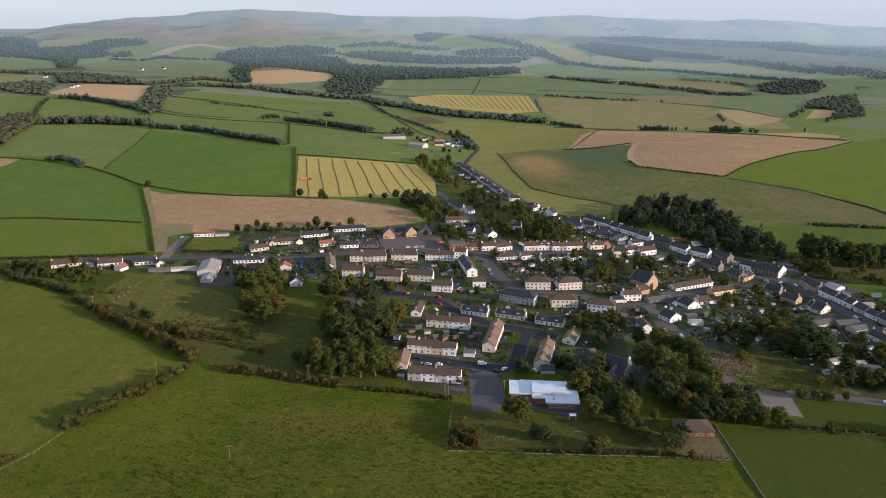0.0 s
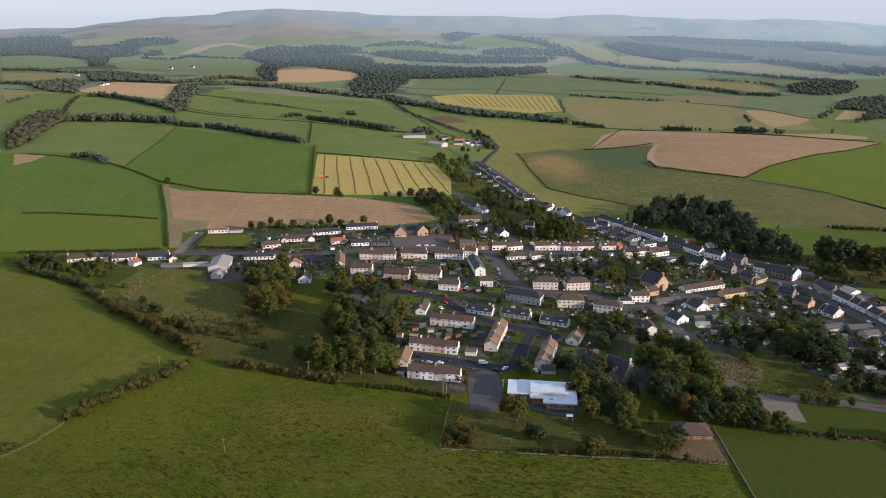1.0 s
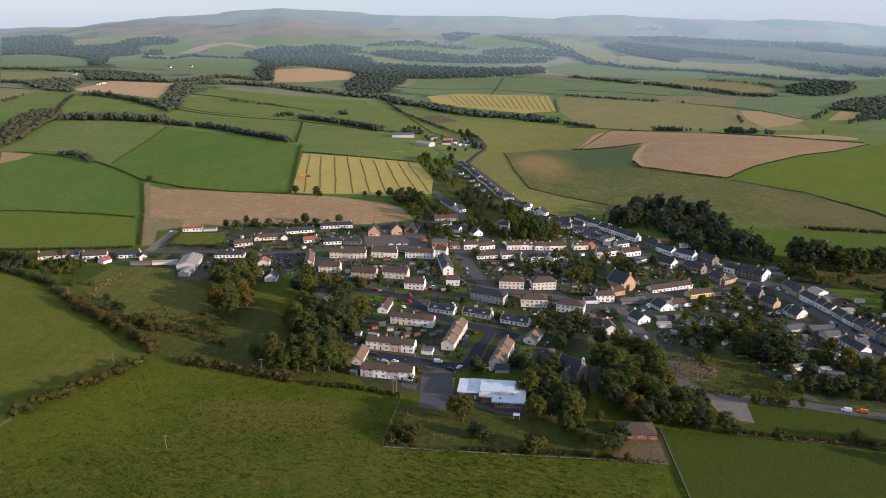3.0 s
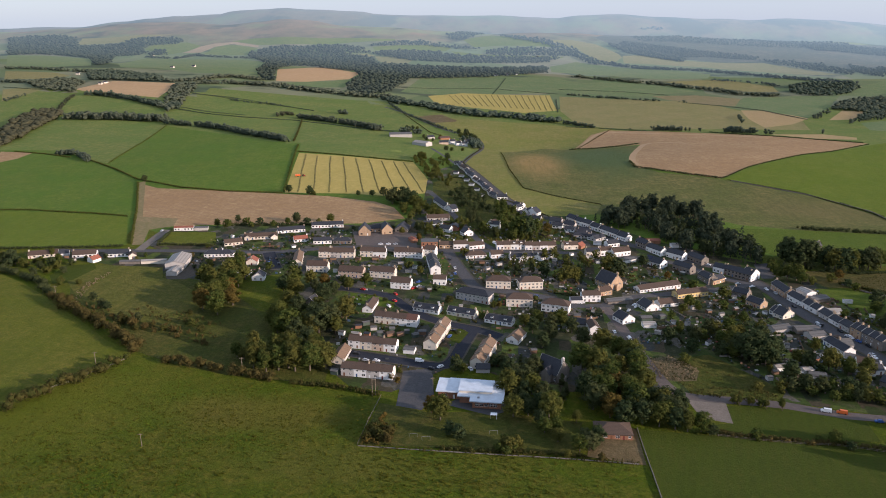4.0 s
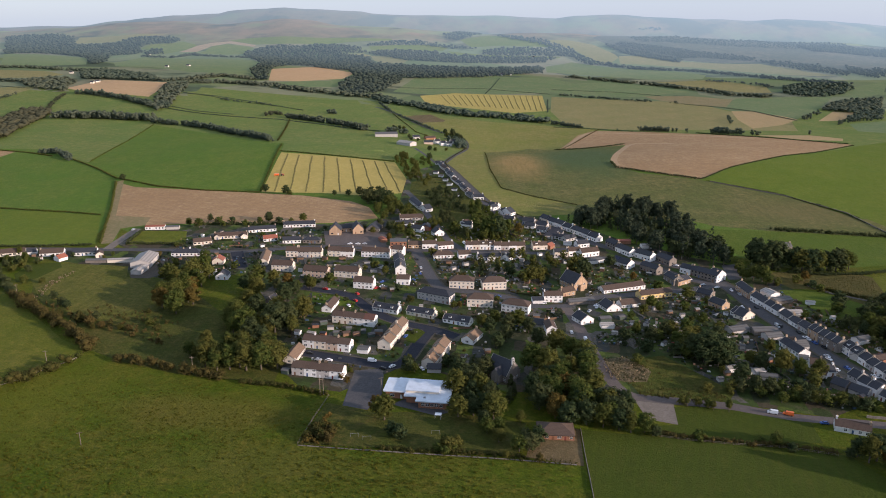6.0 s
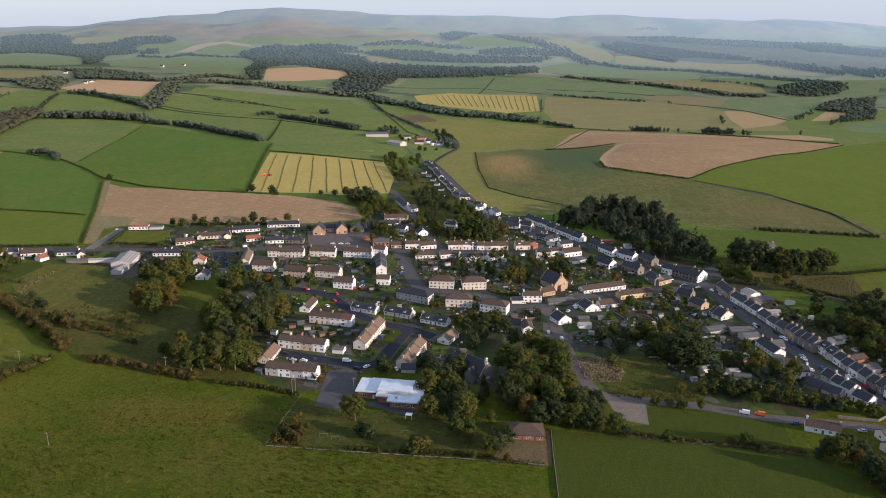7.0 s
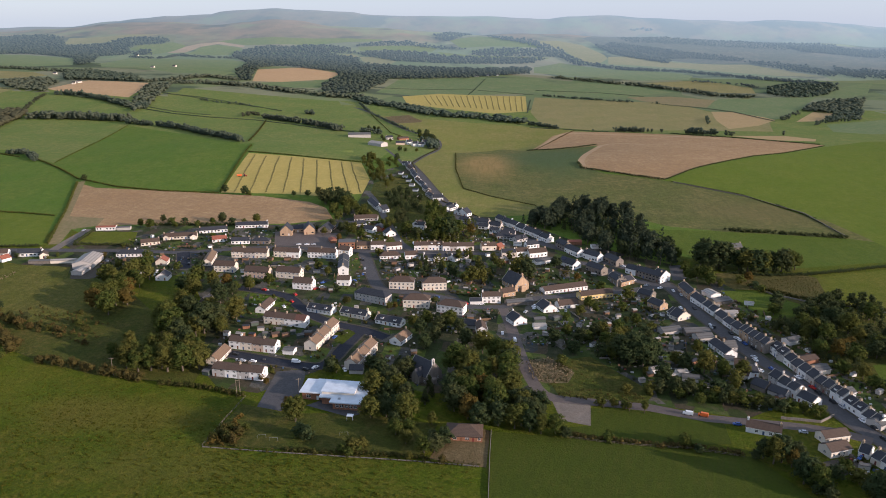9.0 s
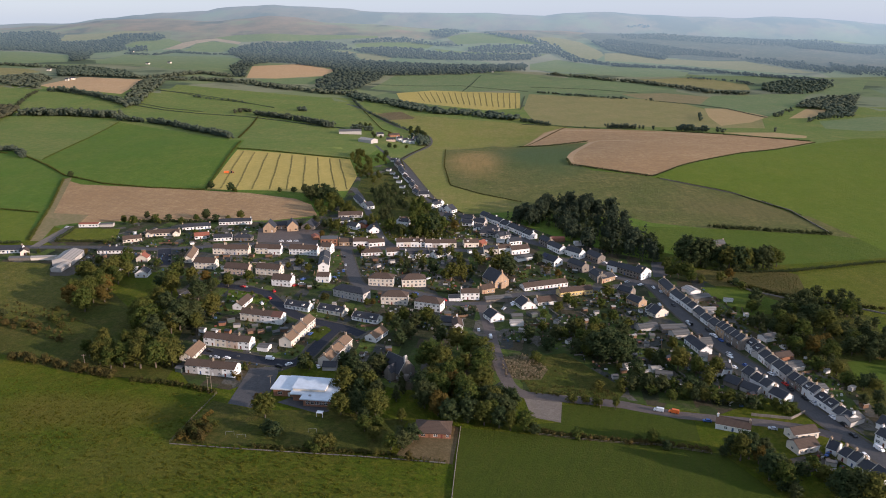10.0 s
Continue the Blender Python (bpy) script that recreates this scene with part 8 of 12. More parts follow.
house("farmhouse", "distant white farmhouse among trees", 278.5, 3424.8, -4.1, 12.1, 8.1, 3.6, "l", "cream", "slate", stacks=0, far=True)
house("farmhouse", "distant white farmhouse among trees", -944.5, 1947.9, 69.8, 14.5, 8.1, 3.6, "l", "cream", "slate", stacks=0, far=True)
house("farmhouse", "distant white farmhouse among trees", -1159.3, 2207.2, 10.3, 10.6, 8.1, 3.6, "l", "cream", "slate", stacks=0, far=True)
house("farmhouse", "distant white farmhouse among trees", -1028.7, 2585.6, -10.2, 12.1, 8.1, 3.6, "l", "cream", "slate", stacks=0, far=True)
house("farmhouse", "distant white farmhouse among trees", -966.6, 2620.0, -14.3, 12.7, 8.1, 3.6, "l", "cream", "slate", stacks=0, far=True)
house("farmhouse", "distant white farmhouse among trees", -946.9, 1922.2, 6.6, 8.1, 8.1, 3.6, "l", "cream", "slate", stacks=0, far=True)
house("farmhouse", "distant white farmhouse among trees", -1338.0, 3146.7, -6.8, 9.8, 8.1, 3.6, "l", "cream", "slate", stacks=0, far=True)
house("farmhouse", "distant white farmhouse among trees", 58.3, 2695.6, 1.0, 12.0, 8.1, 3.6, "l", "cream", "slate", stacks=0, far=True)
house("old_kirk", "old grey stone kirk hidden among tall trees", -72.6, 476.0, -16.1, 6.3, 8.4, 5, "d", "darkstone", "slate", stacks=0, pitch=1.1)

# ---- hedges, woods and trees ----
hedge("ragged russet hedgerow between the two pastures", [(-208.8, 289.5), (-205.6, 295.1)], 3.4, 3.4, 16, 0.66)
hedge("ragged russet hedgerow between the two pastures", [(-195.7, 322.1), (-190.5, 330.7), (-183.6, 343.9), (-174.9, 358.7), (-163.2, 377.3), (-158.1, 388.7)], 5.8, 5.8, 26, 0.77, None, 0.12)
hedge("overgrown hedge of thorn and bramble", [(-157.7, 400.3), (-170.0, 413.1), (-186.6, 426.6), (-208.2, 442.1), (-234.7, 462.5), (-250.3, 476.5)], 6.3, 6.9, 26, 0.88)
hedge("overgrown green hedge above the gardens", [(-253.6, 479.5), (-277.0, 504.6), (-301.3, 520.7), (-323.0, 530.2), (-358.7, 556.1)], 4.6, 5.8, 20, 0.77, FOLIAGE_DARK)
hedge("thorn hedge on the edge of the pasture", [(-137.2, 390.8), (-126.5, 386.7), (-113.5, 385.5), (-96.9, 381.9), (-83.6, 377.3), (-64.2, 373.2)], 4.6, 4.6, 22, 0.77, None, 0.25)
hedge("scrubby bushes along the wooded bank", [(-57.9, 372.1), (-39.1, 370.3), (-20.3, 366.9), (-6.1, 361.9)], 2.5, 2.9, 16, 0.66)
hedge("low ragged field hedge by the pasture", [(29.2, 308.4), (61.3, 308.2), (98.3, 306.5)], 1.8, 2.3, 12, 0.66, None, 0.2)
hedge("low field hedge beside the playing field", [(159.6, 336.7), (178.6, 332.7), (200.0, 329.6), (221.0, 327.2), (245.7, 320.5)], 2.3, 2.8, 14, 0.66, None, 0.15)
hedge("clipped dark hedge round the bowling green", [(-234.7, 609.7), (-183.5, 613.4)], 2.5, 2.1, 14, 0.55, FOLIAGE_DARK)
hedge("clipped dark hedge round the bowling green", [(-234.9, 613.0), (-238.8, 653.1)], 2.5, 1.8, 14, 0.55, FOLIAGE_DARK)
hedge("dark hedge along the village edge", [(-375.8, 586.4), (-349.8, 590.1), (-314.3, 594.2), (-261.5, 603.9)], 2.1, 2.3, 8, 0.77, FOLIAGE_DARK)
hedge("dark field hedge between green pastures", [(-449.7, 717.7), (-417.6, 720.5), (-375.6, 714.8), (-340.6, 711.3), (-304.5, 703.9)], 1.6, 1.7, 3.0, 0.9, FOLIAGE, 0.15)
hedge("dark field hedge between green pastures", [(-361.9, 854.5), (-310.0, 736.5), (-258.8, 612.1)], 1.6, 1.7, 3.0, 0.9, FOLIAGE, 0.15)
hedge("dark field hedge between green pastures", [(-644.8, 1064.2), (-586.1, 1044.8), (-532.3, 1016.0)], 1.6, 1.7, 3.0, 0.9, FOLIAGE, 0.15)
hedge("dark field hedge between green pastures", [(-490.4, 992.2), (-427.0, 931.5), (-371.2, 872.0)], 1.6, 1.7, 3.0, 0.9, FOLIAGE, 0.15)
hedge("dark field hedge between green pastures", [(-371.2, 872.0), (-301.6, 831.5), (-239.8, 816.4), (-175.9, 813.4)], 1.6, 1.7, 3.0, 0.9, FOLIAGE, 0.15)
hedge("dark field hedge between green pastures", [(-232.2, 1119.5), (-197.5, 934.8), (-176.8, 818.4)], 1.6, 1.7, 3.0, 0.9, FOLIAGE, 0.15)
hedge("dark field hedge between green pastures", [(-216.3, 1052.2), (-154.1, 1037.8), (-89.7, 1022.9), (-46.7, 1018.0)], 1.6, 1.7, 3.0, 0.9, FOLIAGE, 0.15)
hedge("thin dark field dyke with bushes", [(77.2, 1171.5), (83.9, 999.0), (97.2, 882.3)], 1.0, 1.0, 2.5, 0.7, FOLIAGE_HEDGE, 0.2)
hedge("thin dark field dyke with bushes", [(97.2, 882.3), (131.9, 843.8), (179.7, 807.9)], 1.0, 1.0, 2.5, 0.7, FOLIAGE_HEDGE, 0.2)
hedge("thin dark field dyke with bushes", [(350.2, 920.1), (419.5, 868.3), (467.3, 776.6)], 1.0, 1.0, 2.5, 0.7, FOLIAGE_HEDGE, 0.2)
hedge("thin dark field dyke with bushes", [(294.0, 1445.6), (240.1, 1328.4), (200.2, 1238.4)], 1.0, 1.0, 2.5, 0.7, FOLIAGE_HEDGE, 0.2)
hedge("thin dark field dyke with bushes", [(47.8, 1210.9), (21.5, 1036.1), (44.1, 906.5), (68.4, 828.8), (117.1, 751.4)], 1.0, 1.0, 2.5, 0.7, FOLIAGE_HEDGE, 0.2)
hedge("thin dark field dyke with bushes", [(-120.5, 1606.8), (-47.8, 1351.4), (-2.3, 1283.2)], 1.0, 1.0, 2.5, 0.7, FOLIAGE_HEDGE, 0.2)
hedge("dark hedge below the hillside", [(357.9, 725.0), (401.7, 718.3), (465.8, 705.8)], 3.4, 4.0, 5, 1.10, FOLIAGE_DARK)
hedge("dark hedge beside the field", [(467.5, 709.7), (466.5, 746.8), (460.0, 788.3), (445.4, 831.8)], 1.0, 1.1, 3, 0.7, FOLIAGE_DARK, 0.2)
hedge("dark thorn hedge along the old railway", [(325.6, 597.4), (354.3, 591.1), (384.5, 594.1), (429.0, 609.1), (478.0, 627.2)], 1.7, 2.8, 9, 0.88, FOLIAGE_DARK)
hedge("scrub along the dyke", [(329.1, 566.8), (357.4, 538.9), (390.2, 520.3), (421.7, 514.0)], 2.3, 3.0, 6, 0.99)
wood_in("dark plantation at the foot of the moor", [(-2323.7, 3760.1), (-2275.9, 3801.2), (-2164.4, 3784.8), (-2026.0, 3741.7), (-1932.3, 3680.3), (-1819.6, 3477.6), (-1725.8, 3469.7), (-1621.7, 3473.2), (-1612.7, 3543.3), (-1567.3, 3595.9), (-1400.2, 3583.1), (-1330.5, 3523.9), (-1351.6, 3453.0), (-1441.8, 3431.5), (-1464.9, 3362.4), (-1387.7, 3214.1), (-1476.1, 3111.5), (-1323.3, 2760.3), (-1312.4, 2628.2), (-1494.6, 2950.9), (-1645.7, 3066.4), (-1789.6, 3114.3), (-1873.1, 3018.5)], 2054, 13, FOLIAGE_HAZE, 301, 4)
wood_in("clump of far trees", [(-1421.9, 3307.7), (-1355.9, 3330.6), (-1282.4, 3187.8), (-1365.2, 3172.4)], 59, 12, FOLIAGE_HAZE, 302, 4)
tree_line("far hedgerow trees", [(-1334.5, 3100.0), (-1180.8, 3007.0), (-1157.8, 3195.4), (-1106.6, 3118.2), (-923.2, 3053.8), (-846.6, 3065.9)], 30, 183, 10, FOLIAGE_HAZE, 303, 4)
tree_line("row of far trees", [(-1493.7, 2400.3), (-1389.8, 2412.5), (-1286.7, 2358.7), (-1156.6, 2314.8)], 40, 119, 11, FOLIAGE_FAR, 304, 8)
wood_in("long belt of trees by the western farm", [(-1163.4, 2293.5), (-1130.5, 2371.5), (-1016.9, 2278.8), (-865.0, 2135.1), (-814.5, 2025.2), (-904.3, 2025.9), (-981.4, 2025.2), (-1032.4, 2034.0)], 561, 12, FOLIAGE_FAR, 305, 8)
wood_in("wood by the western farm", [(-1155.1, 1980.5), (-1105.6, 2010.4), (-1053.7, 2014.9), (-989.6, 1948.6), (-967.1, 1852.4), (-927.2, 1763.7), (-1008.8, 1798.0), (-1085.4, 1858.9)], 259, 11, FOLIAGE_FAR, 306, 8)
tree_line("trees on the field edge", [(-1218.4, 1953.2), (-1163.5, 1963.1), (-1111.2, 1924.5)], 30, 48, 10, FOLIAGE_FAR, 307, 8)
tree_line("hedgerow trees round the small field", [(-1011.8, 1614.8), (-1012.3, 1662.5), (-1016.5, 1721.5)], 12, 17, 7, FOLIAGE_FAR, 308, 44)
tree_line("belt of trees under the brown field", [(-882.3, 1738.7), (-845.8, 1735.2), (-797.2, 1707.7), (-746.8, 1682.3), (-691.3, 1632.9), (-643.3, 1600.4)], 22, 154, 10, FOLIAGE_FAR, 309, 44)
wood_in("belt of trees beside the brown field", [(-756.5, 1931.3), (-732.3, 1998.0), (-706.3, 1980.3), (-643.5, 1742.3), (-604.5, 1602.1), (-602.1, 1526.3), (-640.0, 1576.9), (-693.1, 1746.7)], 214, 11, FOLIAGE_FAR, 310, 8)
tree_line("field belt of trees", [(-810.1, 2021.7), (-752.4, 2096.4), (-707.7, 2230.6), (-589.7, 2168.2)], 36, 177, 11, FOLIAGE_FAR, 311, 8)
wood_in("dark wood above the stubble", [(-956.1, 3260.7), (-935.9, 3394.2), (-834.2, 3446.3), (-732.5, 3449.2), (-616.4, 3516.0), (-555.0, 3330.7), (-425.5, 3282.7), (-381.7, 3089.9), (-380.8, 2759.1), (-449.4, 2703.6), (-592.2, 2786.9), (-644.7, 2762.5), (-656.0, 2643.1), (-622.1, 2420.3), (-553.9, 2175.2), (-584.1, 2159.8), (-687.6, 2459.2), (-751.8, 2807.7), (-915.6, 3121.5)], 1781, 13, FOLIAGE_HAZE, 312, 4)
tree_line("belt of trees along the stream", [(-727.1, 2025.5), (-621.4, 2056.5), (-519.0, 2044.6), (-419.3, 1981.6), (-324.1, 1947.7), (-247.0, 1918.5), (-191.0, 1934.1)], 45, 343, 11, FOLIAGE_FAR, 313, 8)
wood_in("dark mixed wood among the fields", [(-414.1, 2735.6), (-375.3, 3039.6), (-235.8, 2987.0), (-57.4, 2914.8), (114.4, 2914.0), (304.3, 3175.9), (285.2, 2817.1), (155.4, 2661.1), (66.2, 2601.2), (-198.3, 2539.2), (-192.4, 2343.7), (-205.6, 2195.5), (-205.4, 2070.4), (-244.2, 1952.5), (-297.6, 1965.8), (-342.9, 2172.5), (-353.7, 2465.0)], 1718, 13, FOLIAGE_HAZE, 314, 4)
wood_in("dark belt of woodland", [(-463.4, 3382.4), (-326.7, 3467.0), (-175.3, 3496.0), (-70.8, 3428.0), (180.5, 3429.9), (383.3, 3406.6), (319.7, 3299.8), (125.4, 3262.0), (-65.0, 3208.8), (-255.1, 3217.7), (-406.8, 3328.3)], 754, 13, FOLIAGE_HAZE, 315, 4)
wood_in("far wood on the rise", [(-676.0, 3420.4), (-611.4, 3517.0), (-487.3, 3483.2), (-464.9, 3357.1), (-561.9, 3342.3), (-661.6, 3345.6)], 142, 13, FOLIAGE_HAZE, 316, 4)
wood_in("far belt of trees", [(-371.9, 3659.5), (-241.1, 3708.1), (-103.1, 3640.3), (43.2, 3605.2), (-74.5, 3568.4), (-235.1, 3620.1), (-485.4, 3506.6)], 174, 12, FOLIAGE_HAZE, 317, 4)
wood_in("far clump of trees below the moor", [(-142.2, 3948.1), (-58.1, 4065.3), (60.4, 4079.9), (-47.0, 3779.5), (-113.9, 3798.1)], 175, 12, FOLIAGE_HAZE, 318, 4)
wood_in("far wood in the valley", [(55.8, 3533.1), (135.6, 3616.0), (346.3, 3618.6), (441.3, 3527.4), (452.6, 3448.6), (257.0, 3452.6), (55.3, 3470.4)], 280, 12, FOLIAGE_HAZE, 319, 4)
wood_in("slanting far shelter belt", [(111.6, 3984.8), (228.9, 3907.6), (349.6, 3825.8), (461.1, 3658.2), (506.9, 3480.6), (562.8, 3287.9), (512.6, 3221.7), (463.7, 3395.9), (418.4, 3552.9), (327.5, 3717.3), (210.8, 3821.7)], 302, 12, FOLIAGE_HAZE, 320, 4)
wood_in("far hillside plantation edge", [(630.3, 3795.7), (724.5, 3680.8), (831.5, 3560.7), (941.5, 3436.7), (915.7, 3382.7), (809.8, 3458.9), (702.4, 3557.8)], 330, 13, FOLIAGE_HAZE, 321, 4)
wood_in("dark patch of hillside plantation", [(1242.1, 3415.4), (1354.5, 3390.7), (1459.8, 3295.6), (1487.1, 3051.6), (1426.9, 2921.8), (1372.8, 3140.7), (1317.0, 3289.4)], 239, 12, FOLIAGE_HAZE, 322, 4)
wood_in("far hillside plantation", [(1587.8, 3868.4), (1808.3, 3870.7), (2068.0, 3910.0), (1921.0, 3619.0), (1772.3, 3669.8), (1592.8, 3679.3)], 620, 12, FOLIAGE_HAZE, 323, 4)
wood_in("far hill clump", [(962.7, 4584.5), (1063.0, 4627.0), (1089.1, 4592.2), (1018.2, 4564.3)], 19, 12, FOLIAGE_HAZE, 324, 4)
tree_line("far belt of trees on the slope", [(556.7, 3278.7), (616.9, 3215.4), (728.5, 3088.6), (896.8, 3050.6), (1005.7, 2914.1), (1138.5, 2723.0), (1243.7, 2533.1)], 55, 482, 12, FOLIAGE_HAZE, 325, 4)
tree_line("belt of trees across the slope", [(360.9, 2693.5), (485.9, 2596.6), (599.5, 2511.2), (668.4, 2424.6), (734.5, 2294.2), (774.0, 2165.4), (863.5, 2144.8)], 42, 274, 12, FOLIAGE_FAR, 326, 8)
wood_in("round wood on the far slope", [(1007.3, 2439.4), (1101.4, 2540.2), (1236.9, 2519.1), (1196.8, 2376.3), (1068.0, 2192.8), (960.2, 2161.5), (935.9, 2249.6)], 325, 12, FOLIAGE_FAR, 327, 8)
tree_line("far hedgerow trees", [(835.8, 2680.5), (907.0, 2614.6), (970.1, 2529.5), (971.4, 2455.6)], 22, 50, 9, FOLIAGE_HAZE, 328, 4)
wood_in("dark plantation on the eastern edge", [(860.6, 1815.2), (977.1, 1997.4), (1061.5, 2082.3), (1146.1, 2110.3), (993.1, 1815.5), (910.0, 1771.1), (868.2, 1791.7)], 340, 11, FOLIAGE_FAR, 329, 8)
tree_line("thick hedgerow of trees below the pasture", [(280.4, 2141.7), (365.7, 2083.7), (483.6, 1995.9), (503.5, 1981.3)], 14, 96, 7, FOLIAGE_FAR, 330, 8)
tree_line("bushes on the far slope", [(541.5, 1965.7), (567.0, 1938.0)], 10, 5, 6, FOLIAGE_FAR, 331, 44)
tree_line("hedgerow trees on the eastern edge", [(780.6, 1539.2), (826.3, 1598.6), (891.5, 1619.7)], 14, 26, 8, FOLIAGE_FAR, 332, 44)
wood_in("brown wood on the rise", [(-719.4, 1138.7), (-771.1, 1222.3), (-830.3, 1370.9), (-853.7, 1473.2), (-839.1, 1510.1), (-787.4, 1456.6), (-772.1, 1394.8), (-736.4, 1263.0), (-699.8, 1151.4), (-686.2, 1085.1)], 452, 12, FOLIAGE_BROWN, 333, 8)
tree_line("tall dark shelter belt behind the pasture", [(-759.4, 1416.0), (-714.9, 1419.7), (-667.3, 1424.4), (-614.0, 1416.0), (-556.2, 1408.3)], 26, 241, 12, FOLIAGE_FAR, 334, 48)
tree_line("brown thorn hedge on the rise", [(-802.1, 1447.7), (-874.0, 1628.0), (-905.6, 1726.7)], 10, 165, 4, FOLIAGE_BROWN, 335, 44)
tree_line("shelter belt running on along the lane", [(-545.2, 1380.2), (-506.6, 1362.7), (-458.7, 1345.8), (-419.3, 1319.9), (-362.0, 1262.8), (-311.0, 1216.7), (-254.6, 1155.0)], 14, 261, 9, FOLIAGE_FAR, 336, 48)
tree_line("trees along the lane to the farm", [(-626.4, 1604.2), (-599.7, 1575.8)], 20, 38, 9, FOLIAGE_FAR, 337, 48)
tree_line("hedgerow trees in a green field", [(-321.1, 1497.0), (-288.6, 1477.1), (-237.8, 1443.5), (-187.9, 1401.8), (-139.0, 1345.9)], 14, 208, 9, FOLIAGE_FAR, 338, 48)
tree_line("hedgerow trees in a green field", [(-550.1, 1740.6), (-490.7, 1708.9), (-447.2, 1692.1), (-406.7, 1684.1)], 8, 24, 6, FOLIAGE_FAR, 339, 48)
tree_line("lone field trees", [(-253.4, 1576.3), (-245.7, 1587.8), (-239.2, 1570.0)], 6, 24, 8, FOLIAGE_FAR, 340, 48)
tree_line("reddish thorn bushes in the field", [(-365.4, 1505.5), (-364.5, 1559.7), (-345.2, 1527.6)], 12, 36, 6, FOLIAGE_BROWN, 341, 48)
tree_line("bushy hedge behind the meadow", [(-563.1, 1035.1), (-549.1, 1044.7), (-522.8, 1025.3), (-487.0, 980.3)], 9, 80, 6.5, FOLIAGE_FAR, 342, 48)
tree_line("belt of trees under the far hay field", [(-186.7, 1893.5), (-136.9, 1808.3), (-87.5, 1775.4), (-38.6, 1704.5), (37.2, 1621.1), (103.1, 1604.2), (165.0, 1558.9), (210.2, 1548.0)], 48, 505, 11, FOLIAGE_FAR, 343, 20)
tree_line("trees at the end of the hay belt", [(208.5, 1514.6), (222.4, 1508.0), (253.9, 1471.5), (263.6, 1464.0)], 8, 50, 7, FOLIAGE_FAR, 344, 48)
tree_line("row of round trees above the ploughed field", [(355.0, 1407.6), (377.2, 1421.8), (395.3, 1410.7), (413.5, 1408.6), (429.6, 1406.8)], 8, 32, 9, FOLIAGE_FAR, 345, 48)
tree_line("row of round trees above the ploughed field", [(485.5, 1381.5), (494.1, 1370.6), (510.3, 1359.4), (532.2, 1359.2)], 9, 31, 10, FOLIAGE_FAR, 346, 48)
tree_line("scattered field trees", [(445.9, 1395.4), (448.9, 1395.0)], 3, 1, 9, FOLIAGE_FAR, 347, 48)
tree_line("scattered field trees", [(546.4, 1349.4), (554.6, 1339.9)], 5, 4, 9, FOLIAGE_FAR, 348, 48)
tree_line("scattered field trees", [(323.8, 1428.3), (328.9, 1427.6)], 3, 1, 6, FOLIAGE_FAR, 349, 48)
tree_line("scattered field trees", [(644.9, 1359.7), (652.1, 1360.4)], 3, 1, 8, FOLIAGE_FAR, 350, 48)
tree_line("scattered field trees", [(604.0, 1670.5), (573.9, 1554.5)], 4, 17, 7, FOLIAGE_FAR, 351, 48)
tree_line("trees round the farm", [(-94.3, 1325.9), (-82.6, 1344.8), (-65.8, 1320.4)], 10, 28, 9, FOLIAGE_FAR, 352, 48)
tree_line("trees at the bend of the country road", [(14.4, 1279.6), (31.8, 1265.1), (40.2, 1195.7)], 14, 92, 9, FOLIAGE_FAR, 353, 48)
tree_line("hedge and trees along the farm road", [(-177.4, 1805.3), (-120.9, 1617.5), (-64.9, 1486.2), (-17.4, 1382.6), (14.2, 1331.8)], 5, 213, 4.5, FOLIAGE_FAR, 354, 44)
hedge("far dark hedgerow between distant fields", [(-652.0, 1813.7), (-568.6, 1790.0), (-438.8, 1708.6), (-316.2, 1614.3)], 1.4, 1.8, 1.4, 1.3, FOLIAGE_FAR, 0.3)
hedge("far dark hedgerow between distant fields", [(243.5, 2044.3), (218.5, 1725.2)], 1.4, 1.8, 1.4, 1.3, FOLIAGE_FAR, 0.3)
hedge("far dark hedgerow between distant fields", [(567.7, 1939.5), (644.1, 1861.1), (695.3, 1779.0), (728.7, 1613.4)], 1.4, 1.8, 1.4, 1.3, FOLIAGE_FAR, 0.3)
hedge("far dark hedgerow between distant fields", [(74.8, 2155.1), (122.7, 2571.9)], 1.4, 1.8, 0.9, 1.3, FOLIAGE_FAR, 0.35)
hedge("far dark hedgerow between distant fields", [(271.3, 2277.7), (452.9, 2220.4), (561.5, 2133.8)], 1.4, 1.8, 0.9, 1.3, FOLIAGE_FAR, 0.35)
hedge("far dark hedgerow between distant fields", [(-1161.7, 1859.8), (-1050.7, 1816.7)], 1.4, 1.8, 1.4, 1.3, FOLIAGE_FAR, 0.3)
hedge("far dark hedgerow between distant fields", [(-552.2, 2087.3), (-342.0, 2051.6)], 1.4, 1.8, 0.9, 1.3, FOLIAGE_FAR, 0.35)
hedge("far dark hedgerow between distant fields", [(-205.1, 2223.9), (61.3, 2303.5), (259.7, 2168.2)], 1.4, 1.8, 0.9, 1.3, FOLIAGE_FAR, 0.35)
hedge("far dark hedgerow between distant fields", [(210.7, 1476.2), (265.7, 1462.0), (352.7, 1415.0)], 1.4, 1.8, 1.4, 1.3, FOLIAGE_FAR, 0.3)
wood_in("dark wood beside the old railway", [(337.4, 503.4), (362.1, 529.7), (381.6, 538.1), (402.6, 530.3), (402.6, 508.2), (391.3, 488.9), (363.5, 484.7), (342.0, 487.1)], 50, 9.9, FOLIAGE_DARK, 47, 110)
wood_in("dark scrub wood behind the main street", [(314.7, 489.1), (344.4, 493.4), (362.6, 482.7), (363.9, 458.6), (346.4, 416.6), (332.3, 402.4), (327.7, 422.7), (323.4, 446.7), (311.6, 463.5)], 60, 8.2, FOLIAGE_DARK, 48, 110)
